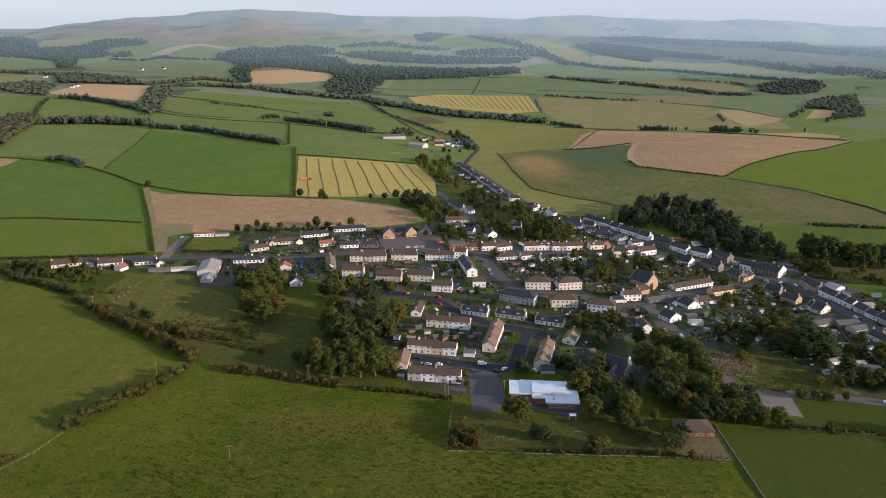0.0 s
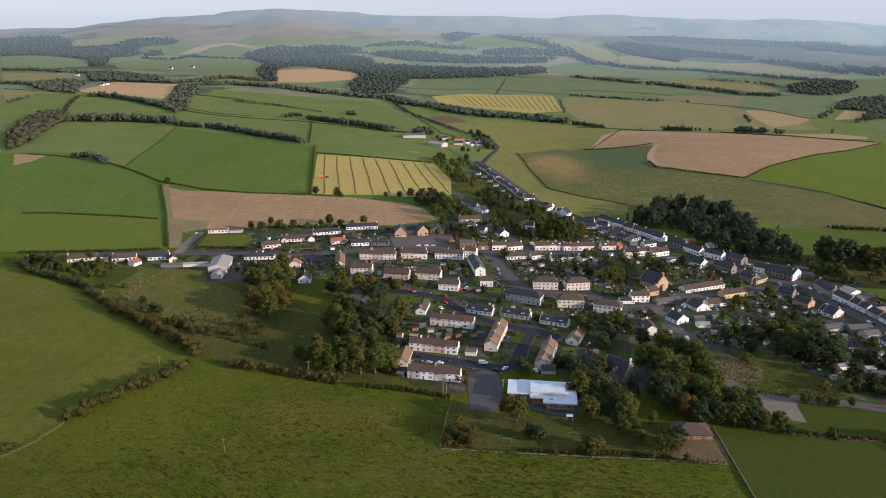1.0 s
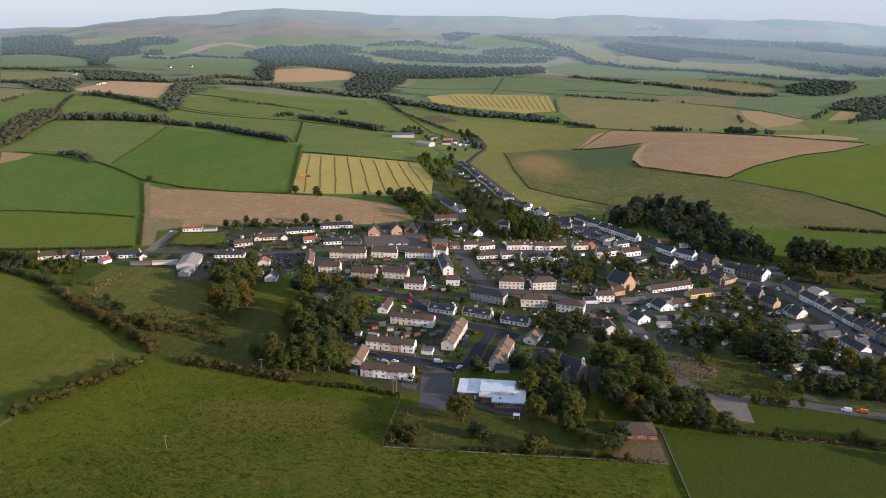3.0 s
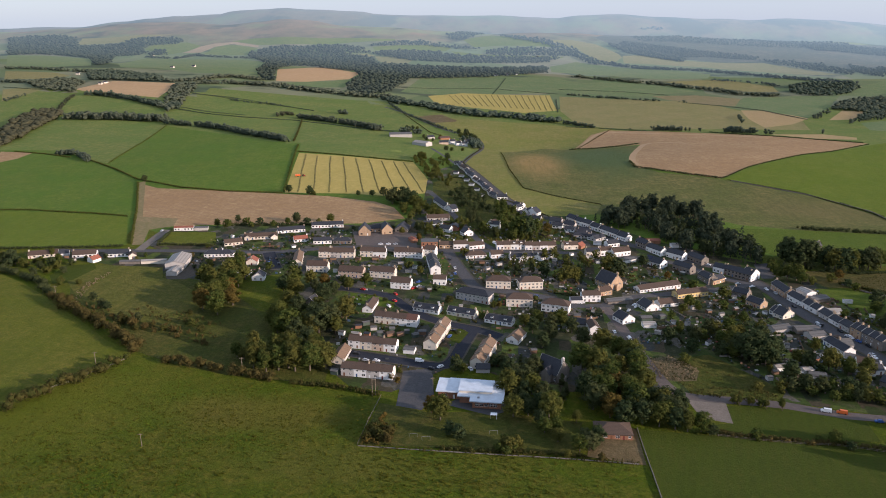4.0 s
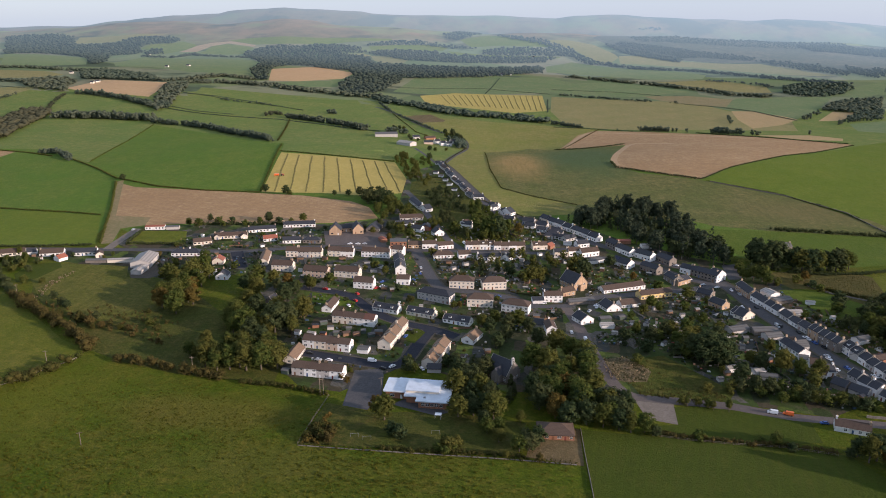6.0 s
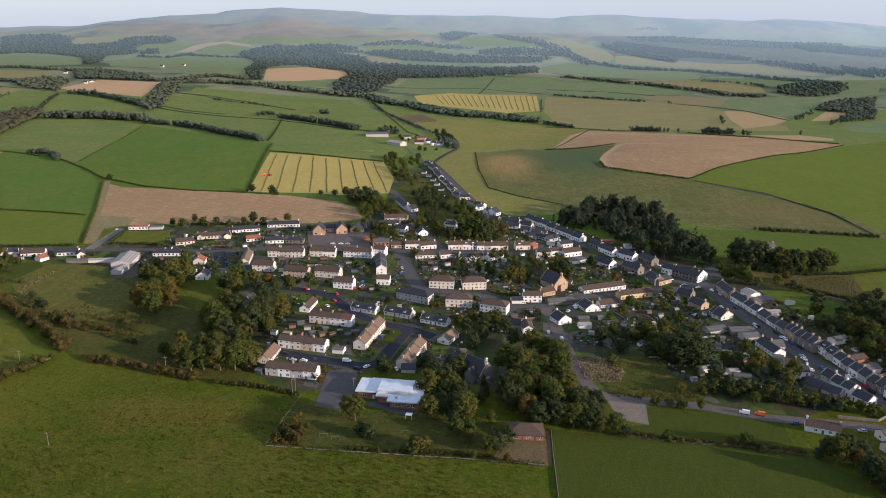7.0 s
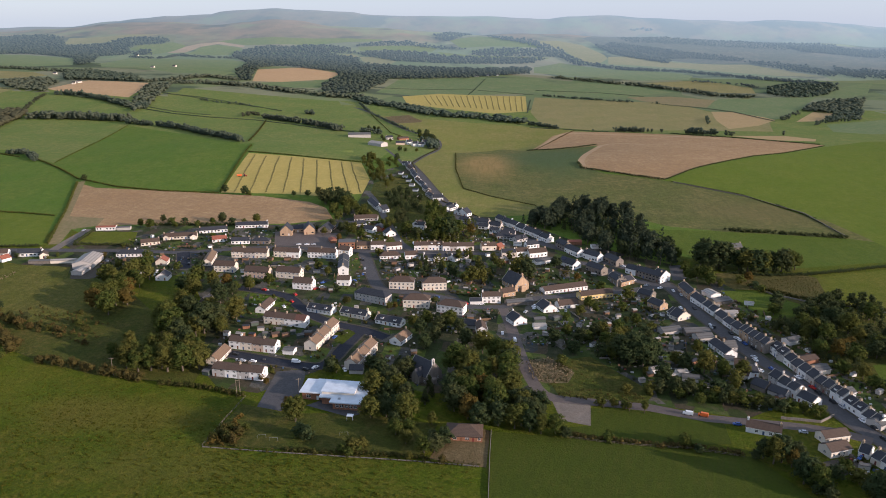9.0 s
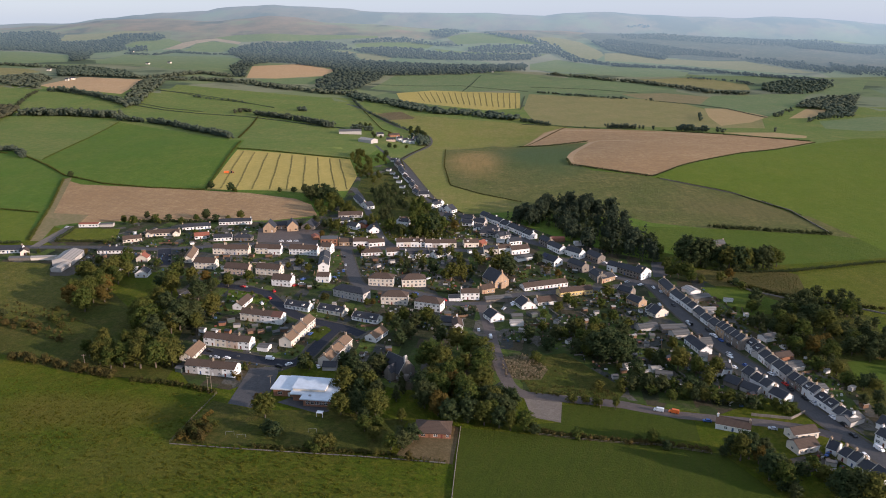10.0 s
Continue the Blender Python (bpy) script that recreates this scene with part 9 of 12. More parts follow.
wood_in("dark wood by the eastern fields", [(370.8, 472.8), (394.2, 487.1), (400.0, 470.5), (398.3, 458.7), (398.3, 398.3), (378.2, 426.7), (354.4, 431.1)], 50, 11.0, FOLIAGE_DARK, 49, 110)
wood_in("brown bracken on the railway bank", [(345.2, 579.7), (366.4, 587.4), (387.3, 588.7), (377.1, 538.9), (357.9, 540.2), (343.3, 551.9)], 210, 1.0, FOLIAGE_HEDGE, 50, 40)
wood_in("trees on the bank between hay and cottages", [(-49.3, 1030.6), (-37.1, 1065.0), (-12.1, 979.9), (7.8, 907.2), (18.5, 866.1), (0.7, 868.5), (-19.2, 913.9)], 52, 10, FOLIAGE, 41, 110)
wood_in("dark trees at the corner of the ploughed field", [(-60.0, 803.5), (-50.8, 815.6), (-30.2, 813.9), (-17.5, 785.1), (-17.1, 760.7), (-36.3, 772.2), (-53.1, 784.4)], 26, 12, FOLIAGE_DARK, 42, 110)
wood_in("mixed trees above the school", [(-37.6, 757.6), (-17.9, 770.2), (-1.1, 763.1), (-0.1, 717.6), (-16.6, 724.1), (-25.8, 714.2)], 24, 11, FOLIAGE, 43, 110)
wood_in("trees behind the cottages", [(12.0, 825.1), (21.0, 846.2), (38.2, 838.0), (54.9, 810.8), (59.9, 761.3), (45.4, 764.0), (33.1, 748.0), (21.8, 779.9)], 40, 10, FOLIAGE_DARK, 44, 110)
wood_in("dark garden trees below the upper street", [(31.1, 740.8), (39.4, 753.6), (51.7, 715.0), (54.7, 686.4), (46.2, 685.3), (38.4, 704.7)], 18, 9, FOLIAGE_DARK, 45, 110)
wood_in("tall garden trees below the upper street", [(61.1, 776.0), (71.1, 787.4), (83.7, 759.8), (92.8, 720.4), (92.9, 675.6), (79.8, 666.4), (69.6, 688.4), (63.3, 723.0)], 44, 11, FOLIAGE, 46, 110)
wood_in("garden trees above the cross street", [(-11.8, 703.3), (6.9, 697.4), (7.4, 665.8), (-5.6, 664.2)], 14, 8, FOLIAGE, 56, 110)
wood_in("garden trees beside the village road", [(23.4, 720.8), (33.9, 709.3), (30.4, 684.2), (22.2, 687.2)], 9, 8, FOLIAGE_LIGHT, 57, 110)
wood_in("garden trees above the cross street", [(56.2, 691.4), (73.2, 677.7), (104.5, 669.9), (98.4, 654.4), (62.5, 661.2)], 24, 6.5, FOLIAGE, 58, 110)
wood_in("tall dark wood behind the upper street", [(154.1, 726.2), (164.1, 747.2), (188.2, 772.7), (221.4, 792.5), (261.2, 795.7), (272.3, 746.9), (280.4, 671.5), (287.8, 624.8), (280.7, 610.5), (263.4, 615.0), (244.7, 624.4), (225.3, 644.5), (209.2, 674.7), (193.9, 705.6), (168.4, 717.2)], 118, 19, FOLIAGE_FIR, 59, 150)
wood_in("green trees in front of the dark wood", [(184.6, 731.7), (212.0, 743.4), (243.7, 733.6), (261.2, 695.1), (275.4, 638.9), (265.1, 620.7), (246.3, 630.4), (229.9, 653.1), (211.5, 686.1), (195.4, 713.9)], 60, 12, FOLIAGE_DARK, 60, 110)
tree_line("brown scrub along the hollow", [(-237.3, 463.8), (-208.2, 455.0), (-173.9, 440.9), (-139.7, 425.1), (-117.0, 417.7)], 12, 75, 2.6, FOLIAGE_HEDGE, 401, 44)
tree_line("pale dead grass along the bank", [(-235.4, 468.2), (-240.4, 495.6), (-242.5, 519.9), (-239.8, 535.9)], 7, 90, 1.1, FOLIAGE_DEAD, 402, 40)
wood_in("rank bushes in the hollow", [(-193.7, 456.2), (-152.8, 436.6), (-117.4, 427.2), (-118.2, 444.2), (-152.8, 459.7), (-183.2, 469.2)], 46, 2.2, FOLIAGE_HEDGE, 403, 60)
hedge("dark garden hedge below the ploughed field", [(-194.0, 679.8), (-162.7, 684.2), (-131.0, 687.7), (-88.5, 694.0)], 2.5, 3.4, 8, 0.88, FOLIAGE_DARK, 0.2)
wood_in("garden trees in the village centre", [(94.3, 608.0), (134.8, 620.8), (158.9, 602.8), (160.9, 568.3), (140.2, 589.5), (129.9, 544.4), (106.1, 539.2), (86.1, 567.5), (66.6, 578.4), (66.8, 595.5)], 34, 9.9, FOLIAGE, 51, 80)
wood_in("tall dead brown weeds on waste ground", [(149.2, 415.4), (162.1, 420.2), (169.8, 413.4), (175.8, 402.7), (171.0, 390.6), (158.6, 389.1), (149.2, 393.4)], 130, 1.4, FOLIAGE_DEAD, 52, 40)
wood_in("scattered dry weeds on waste ground", [(148.7, 416.9), (164.8, 421.9), (197.8, 406.1), (189.4, 386.2), (163.4, 381.4), (148.5, 389.5)], 90, 1.0, FOLIAGE_HEDGE, 53, 40)
wood_in("rank grass and weeds beside the lane", [(161.7, 378.6), (183.8, 384.9), (215.4, 379.0), (207.8, 369.4), (166.1, 374.2)], 110, 1.1, FOLIAGE_HEDGE, 54, 40)
wood_in("dry grass and brambles along the field fence", [(-9.4, 312.0), (18.8, 309.7), (56.2, 307.9), (93.3, 305.7), (122.2, 304.3), (120.7, 300.3), (92.3, 302.1), (55.5, 303.7), (18.5, 305.5), (-9.4, 307.7)], 150, 1.2, FOLIAGE_HEDGE, 55, 40)
wood_in("dead brown bracken beside the fence", [(-8.1, 324.2), (0.7, 342.1), (4.5, 324.4), (0.0, 310.5), (-8.6, 311.5)], 60, 2.4, FOLIAGE_TURN, 56, 60)
tree("dark", -189.0, 693.1, 8.0, 278, 1.03)
tree("bush", -180.0, 689.5, 6.4, 242, 1.16)
tree("bushd", -166.2, 688.1, 6.7, 6, 1.23)
tree("oak", -139.4, 689.3, 7.2, 282, 1.06)
tree("dark", -132.9, 699.7, 10.4, 240, 1.14)
tree("bushd", -120.9, 692.2, 7.3, 203, 1.16)
tree("bush", -110.3, 694.8, 5.7, 325, 1.04)
tree("oak", -100.2, 701.5, 9.0, 199, 1.19)
tree("bush", -140.4, 808.0, 6.2, 32, 1.04)
tree("dark", -144.7, 807.7, 11.6, 21, 1.08)
tree("dark", -170.1, 816.2, 10.0, 137, 1.12)
tree("dark", -356.1, 860.1, 8.7, 198, 1.18)
tree("oak", 5.0, 729.9, 10.6, 295, 1.11)
tree("dark", -62.4, 815.0, 11.6, 187, 1.02)
tree("dark", -90.6, 812.1, 6.8, 111, 1.06)
tree("dark", -48.5, 783.6, 17.3, 320, 1.21)
tree("dark", -39.5, 784.5, 15.4, 197, 1.14)
tree("oak", -24.0, 769.0, 14.6, 172, 1.17)
tree("dark", -75.0, 813.7, 7.7, 143, 1.25)
tree("ash", -203.1, 673.5, 8.7, 167, 1.24)
tree("oak", -191.2, 668.3, 9.9, 108, 1.16)
tree("dark", -132.3, 695.7, 9.1, 136, 1.07)
tree("bush", -151.8, 682.8, 5.6, 327, 1.25)
tree("bush", -172.2, 678.0, 5.6, 34, 1.10)
tree("dark", 19.2, 1280.0, 11.3, 150, 1.11)
tree("dark", 27.3, 1298.9, 13.0, 60, 1.01)
tree("dark", 34.8, 1291.5, 12.2, 23, 1.09)
tree("dark", 20.1, 1325.4, 13.4, 282, 1.22)
tree("oak", 9.9, 1306.3, 11.6, 258, 1.06)
tree("dark", 41.7, 1263.9, 10.0, 3, 1.02)
tree("oak", -25.0, 1284.4, 7.7, 208, 1.07)
tree("dark", -52.2, 1269.6, 8.1, 353, 1.01)
tree("bush", 0.9, 1143.3, 6.4, 160, 1.09)
tree("bush", 17.3, 1153.5, 5.7, 193, 1.09)
tree("dark", -7.3, 1138.5, 8.9, 197, 1.16)
tree("dark", -1.2, 1049.1, 11.0, 286, 1.03)
tree("dark", -83.5, 1344.5, 10.3, 259, 1.07)
tree("ash", -71.0, 1363.7, 9.0, 223, 1.24)
tree("dark", 89.9, 671.8, 21.7, 280, 1.08)
tree("oak", 83.1, 671.0, 20.1, 296, 1.08)
tree("oak", 97.4, 678.5, 16.5, 301, 1.16)
tree("oak", 49.8, 676.6, 13.5, 170, 1.12)
tree("dark", 60.3, 668.3, 11.0, 142, 1.18)
tree("oak", 77.7, 661.0, 9.7, 346, 1.01)
tree("turn", 110.3, 687.9, 10.6, 321, 1.11)
tree("dark", -12.2, 678.8, 10.2, 94, 1.08)
tree("dark", -22.9, 690.6, 10.1, 135, 1.08)
tree("oak", 9.7, 662.2, 9.0, 13, 1.24)
tree("ash", 24.3, 703.9, 8.1, 113, 1.16)
tree("turn", -8.9, 650.6, 6.9, 167, 1.05)
tree("oak", -25.7, 667.4, 7.4, 49, 1.03)
tree("dark", 285.4, 650.9, 15.4, 345, 1.21)
tree("oak", 287.9, 628.1, 12.6, 86, 1.02)
tree("ash", 275.3, 650.1, 12.7, 230, 1.07)
tree("oak", 290.2, 606.5, 8.9, 97, 1.08)
tree("bush", 307.7, 567.3, 6.3, 294, 1.05)
tree("dark", 296.6, 593.8, 9.4, 328, 1.02)
tree("dark", 305.5, 615.6, 22.0, 301, 1.03)
tree("dark", 311.2, 607.1, 23.2, 138, 1.12)
tree("dark", 318.2, 607.3, 25.7, 148, 1.10)
tree("dark", 312.1, 629.2, 21.3, 211, 1.04)
tree("dark", 326.2, 616.2, 21.0, 318, 1.25)
tree("dark", 333.6, 604.7, 16.6, 113, 1.01)
tree("oak", 339.2, 600.5, 19.0, 339, 1.19)
tree("dark", 345.7, 599.3, 20.6, 278, 1.09)
tree("ash", 352.5, 599.5, 19.0, 301, 1.24)
tree("dark", 360.4, 602.7, 18.0, 125, 1.01)
tree("dark", 366.9, 601.6, 20.4, 355, 1.13)
tree("ash", 373.0, 603.4, 19.1, 220, 1.14)
tree("oak", 379.7, 606.8, 15.6, 61, 1.04)
tree("dark", 340.8, 618.2, 16.3, 339, 1.00)
tree("oak", 287.4, 580.8, 9.7, 27, 1.23)
tree("oak", 292.9, 578.2, 13.4, 174, 1.03)
tree("oak", 298.9, 575.4, 14.2, 276, 1.12)
tree("oak", 300.1, 567.7, 10.5, 101, 1.03)
tree("bush", 288.2, 596.4, 8.9, 61, 1.04)
tree("turn", 332.0, 576.7, 8.8, 65, 1.21)
tree("bushd", 331.4, 560.3, 6.6, 321, 1.14)
tree("bush", 333.6, 551.3, 7.1, 138, 1.06)
tree("bush", 324.5, 573.4, 7.3, 266, 1.11)
tree("turn", -142.3, 468.3, 15.5, 0, 1.21)
tree("oak", -129.0, 459.3, 17.5, 23, 1.03)
tree("turn", -124.3, 477.0, 13.4, 16, 1.21)
tree("oak", -141.1, 488.5, 14.6, 257, 1.12)
tree("turn", -133.7, 499.9, 12.5, 36, 1.09)
tree("oak", -84.7, 496.0, 14.7, 300, 1.08)
tree("ash", -82.6, 441.8, 19.6, 168, 1.11)
tree("oak", -72.8, 430.8, 19.2, 1, 1.18)
tree("dark", -55.6, 438.0, 21.2, 40, 1.14)
tree("dark", -48.6, 443.2, 18.9, 235, 1.15)
tree("oak", -41.3, 458.2, 17.2, 22, 1.16)
tree("dark", -61.9, 486.6, 15.4, 190, 1.16)
tree("dark", -96.4, 507.1, 13.0, 355, 1.10)
tree("oak", -87.6, 404.7, 11.5, 274, 1.07)
tree("ash", -78.3, 389.8, 17.0, 217, 1.06)
tree("ash", -68.3, 386.9, 16.9, 14, 1.23)
tree("ash", -58.6, 386.8, 18.8, 286, 1.20)
tree("oak", -50.3, 388.4, 17.3, 237, 1.17)
tree("oak", -43.5, 396.2, 14.8, 163, 1.14)
tree("dark", -59.4, 505.0, 10.1, 300, 1.18)
tree("oak", -49.8, 514.8, 10.2, 199, 1.01)
tree("dark", -67.8, 426.4, 15.7, 50, 1.16)
tree("ash", -74.3, 405.4, 15.3, 12, 1.09)
tree("oak", -65.9, 405.7, 15.5, 58, 1.17)
tree("dark", -56.1, 409.8, 18.2, 45, 1.01)
tree("ash", -91.4, 397.3, 9.0, 51, 1.23)
tree("oak", -96.9, 400.5, 9.7, 288, 1.05)
tree("dark", -349.5, 561.9, 9.0, 92, 1.16)
tree("oak", -340.4, 556.5, 9.5, 358, 1.19)
tree("dark", -331.4, 551.2, 10.6, 188, 1.15)
tree("dark", -323.9, 548.7, 10.3, 284, 1.10)
tree("oak", -315.2, 543.5, 7.8, 256, 1.06)
tree("oak", -302.3, 549.3, 7.7, 82, 1.10)
tree("dark", -292.5, 546.8, 8.5, 296, 1.17)
tree("bush", -285.7, 541.7, 7.2, 247, 1.04)
tree("bushd", -274.8, 531.5, 5.9, 76, 1.04)
tree("bush", -287.4, 531.2, 6.0, 247, 1.23)
tree("bush", -249.9, 507.7, 4.8, 226, 1.15)
tree("bushd", -294.8, 524.6, 6.3, 69, 1.07)
tree("bushd", -334.0, 543.0, 6.9, 299, 1.13)
tree("bushd", -350.0, 556.3, 7.7, 353, 1.13)
tree("bushd", -325.5, 543.2, 7.5, 343, 1.18)
tree("bush", -312.7, 543.6, 5.9, 299, 1.15)
tree("dark", -296.7, 537.4, 7.6, 157, 1.01)
tree("oak", -293.1, 557.8, 7.6, 102, 1.04)
tree("bushd", -279.1, 551.3, 5.9, 164, 1.12)
tree("ash", -306.2, 571.7, 8.3, 357, 1.12)
tree("bushd", -336.1, 563.7, 8.5, 239, 1.15)
tree("bush", -264.0, 507.3, 6.4, 334, 1.14)
tree("busht", -339.0, 536.3, 6.0, 37, 1.21)
tree("busht", -185.4, 438.7, 5.9, 23, 1.12)
tree("busht", -202.8, 446.8, 5.7, 120, 1.16)
tree("bush", -139.5, 440.8, 5.0, 35, 1.24)
tree("busht", -130.4, 432.8, 5.1, 123, 1.22)
tree("bush", -154.8, 431.6, 3.8, 70, 1.05)
tree("busht", -147.4, 458.5, 3.7, 18, 1.22)
tree("busht", -172.2, 430.7, 4.6, 23, 1.08)
tree("busht", -183.0, 440.1, 5.9, 43, 1.03)
tree("busht", -176.8, 436.1, 6.9, 149, 1.01)
tree("bushd", -177.0, 445.3, 6.0, 345, 1.08)
tree("busht", -190.5, 448.8, 4.4, 169, 1.11)
tree("busht", -167.0, 432.7, 4.8, 107, 1.16)
tree("bushd", -205.9, 461.8, 6.2, 250, 1.10)
tree("bushd", -212.1, 466.5, 6.0, 61, 1.22)
tree("bushd", -222.8, 476.5, 6.7, 221, 1.03)
tree("busht", -163.3, 437.4, 3.8, 128, 1.02)
tree("bush", -153.7, 431.4, 3.9, 191, 1.17)
tree("busht", -147.8, 430.2, 4.7, 230, 1.07)
tree("dark", 100.2, 312.5, 9.9, 334, 1.24)
tree("dark", 104.5, 319.2, 10.1, 54, 1.19)
tree("bushd", 98.5, 320.2, 7.7, 344, 1.14)
tree("dark", -75.0, 465.2, 14.5, 341, 1.12)
tree("oak", -61.4, 466.7, 12.9, 150, 1.17)
tree("dark", -65.3, 460.0, 10.9, 93, 1.16)
tree("oak", -81.7, 470.7, 14.9, 76, 1.04)
tree("oak", 28.1, 337.3, 14.0, 335, 1.11)
tree("turn", 23.0, 345.2, 10.1, 286, 1.04)
tree("bushd", 37.6, 320.1, 7.6, 332, 1.15)
tree("bushd", 33.3, 323.4, 7.3, 331, 1.05)
tree("oak", 65.5, 343.3, 12.6, 90, 1.18)
tree("busht", -4.0, 324.3, 5.1, 92, 1.19)
tree("busht", 0.1, 316.0, 6.0, 200, 1.09)
tree("busht", 4.1, 313.3, 5.2, 196, 1.01)
tree("busht", -6.7, 315.8, 4.5, 245, 1.13)
tree("bush", 6.0, 327.3, 3.5, 263, 1.09)
tree("bush", 62.2, 311.0, 7.0, 206, 1.11)
tree("bush", 60.5, 316.3, 5.0, 35, 1.09)
tree("bush", 66.0, 313.6, 6.3, 57, 1.04)
tree("oak", 86.0, 319.3, 7.4, 288, 1.19)
tree("oak", 95.4, 311.4, 9.1, 96, 1.14)
tree("oak", 80.2, 327.5, 8.8, 65, 1.15)
tree("ash", 97.1, 339.5, 7.6, 99, 1.14)
tree("ash", 89.0, 304.6, 4.9, 103, 1.22)
tree("busht", 104.4, 302.9, 4.7, 150, 1.01)
tree("oak", 86.0, 330.5, 7.7, 196, 1.08)
tree("dark", 78.8, 336.2, 8.6, 270, 1.17)
tree("oak", 76.3, 368.0, 12.8, 341, 1.12)
tree("dark", 82.2, 360.7, 12.2, 324, 1.00)
tree("dark", 72.3, 374.3, 15.0, 338, 1.06)
tree("fir", 93.4, 375.4, 10.2, 320, 1.12)
tree("fir", 94.8, 367.8, 9.1, 271, 1.05)
tree("dark", 79.0, 391.2, 12.6, 330, 1.24)
tree("dark", 64.6, 388.1, 12.4, 145, 1.24)
tree("oak", 63.9, 367.0, 15.3, 69, 1.12)
tree("dark", 72.0, 363.7, 11.2, 25, 1.01)
tree("dark", 79.1, 348.2, 12.2, 259, 1.02)
tree("oak", 83.6, 342.2, 15.7, 173, 1.08)
tree("dark", 67.4, 385.4, 9.9, 68, 1.02)
tree("fir", 92.1, 359.6, 10.1, 17, 1.18)
tree("dark", 73.3, 345.2, 10.0, 175, 1.25)
tree("dark", 61.9, 400.6, 9.1, 32, 1.22)
tree("dark", 56.8, 400.6, 8.3, 113, 1.12)
tree("bushd", 34.2, 393.7, 9.0, 21, 1.10)
tree("oak", 107.2, 397.2, 17.7, 82, 1.10)
tree("oak", 115.3, 390.5, 17.9, 34, 1.13)
tree("ash", 119.5, 374.2, 17.8, 332, 1.12)
tree("oak", 126.8, 365.1, 15.5, 234, 1.19)
tree("dark", 107.7, 353.8, 16.5, 92, 1.11)
tree("turn", 115.3, 346.3, 14.4, 131, 1.09)
tree("oak", 129.4, 354.9, 16.5, 271, 1.09)
tree("oak", 138.5, 371.9, 14.9, 1, 1.20)
tree("oak", 136.4, 394.3, 16.2, 189, 1.04)
tree("dark", 130.6, 341.1, 14.3, 99, 1.04)
tree("oak", 138.8, 339.7, 13.3, 299, 1.10)
tree("dark", 146.3, 337.7, 12.5, 14, 1.03)
tree("ash", 151.8, 335.6, 11.9, 94, 1.01)
tree("bushd", 147.2, 363.0, 11.1, 229, 1.08)
tree("dark", 104.8, 367.5, 15.5, 26, 1.06)
tree("dark", 112.0, 431.3, 13.3, 252, 1.01)
tree("oak", 122.3, 423.3, 15.5, 112, 1.06)
tree("oak", 130.5, 415.7, 14.1, 97, 1.04)
tree("oak", 136.8, 408.3, 15.9, 177, 1.23)
tree("oak", 136.2, 381.2, 15.8, 148, 1.07)
tree("oak", 158.9, 336.5, 11.3, 153, 1.12)
tree("dark", 120.9, 340.5, 13.3, 15, 1.20)
tree("dark", 147.5, 347.9, 14.0, 29, 1.17)
tree("dark", 209.2, 414.0, 21.9, 303, 1.15)
tree("dark", 216.7, 411.9, 20.2, 348, 1.02)
tree("dark", 204.4, 422.7, 15.9, 18, 1.12)
tree("dark", 224.2, 420.6, 14.8, 260, 1.23)
tree("ash", 176.2, 452.7, 10.2, 244, 1.08)
tree("dark", 184.3, 442.4, 10.8, 179, 1.24)
tree("dark", 194.9, 452.6, 11.1, 156, 1.19)
tree("dark", 214.5, 423.0, 18.4, 201, 1.02)
tree("dark", 221.2, 413.0, 15.1, 211, 1.03)
tree("dark", 224.9, 443.3, 13.0, 171, 1.13)
tree("oak", 209.8, 460.8, 10.2, 197, 1.21)
tree("dark", 166.5, 440.9, 10.9, 94, 1.09)
tree("bush", 169.2, 411.4, 7.1, 117, 1.11)
tree("oak", 250.6, 405.7, 14.9, 176, 1.07)
tree("ash", 259.8, 401.3, 12.0, 310, 1.23)
tree("dark", 228.0, 381.4, 11.1, 249, 1.01)
tree("dark", 235.4, 380.5, 10.2, 11, 1.21)
tree("dark", 224.4, 395.2, 12.3, 354, 1.17)
tree("bush", 265.3, 394.8, 9.0, 121, 1.15)
tree("oak", 271.9, 403.5, 10.1, 28, 1.22)
tree("oak", 212.0, 446.7, 10.7, 331, 1.08)
tree("bushd", 194.5, 424.3, 9.4, 36, 1.05)
tree("bush", 200.8, 420.9, 8.8, 53, 1.08)
tree("bushd", 177.6, 427.0, 9.3, 230, 1.02)
tree("bushd", 220.5, 381.6, 8.6, 123, 1.17)
tree("dark", 239.9, 408.5, 11.6, 330, 1.04)
tree("oak", 236.5, 415.6, 9.0, 147, 1.24)
tree("ash", 253.7, 432.5, 10.1, 263, 1.10)
tree("bush", 214.3, 381.4, 7.5, 309, 1.08)
tree("bush", 201.9, 381.0, 6.4, 96, 1.12)
tree("bushd", 251.1, 382.3, 8.6, 21, 1.21)
tree("bush", 245.7, 372.9, 6.8, 12, 1.21)
tree("oak", 255.4, 370.2, 8.0, 130, 1.02)
tree("bush", 261.1, 369.2, 8.4, 114, 1.21)
tree("oak", 268.0, 367.7, 8.6, 342, 1.22)
tree("dark", 273.3, 366.1, 8.3, 338, 1.11)
tree("bush", 283.3, 365.5, 6.8, 304, 1.11)
tree("oak", 289.6, 362.8, 6.9, 276, 1.00)
tree("bush", 294.4, 360.2, 7.0, 329, 1.02)
tree("bush", 297.8, 361.6, 5.9, 248, 1.19)
tree("bushd", 278.5, 364.0, 7.7, 351, 1.18)
tree("bush", 153.5, 364.9, 4.7, 331, 1.02)
tree("bush", 185.1, 367.4, 6.0, 127, 1.09)
tree("oak", 192.4, 365.9, 5.8, 220, 1.11)
tree("bush", 198.2, 364.4, 5.8, 165, 1.04)
tree("ash", 208.3, 363.6, 6.2, 313, 1.12)
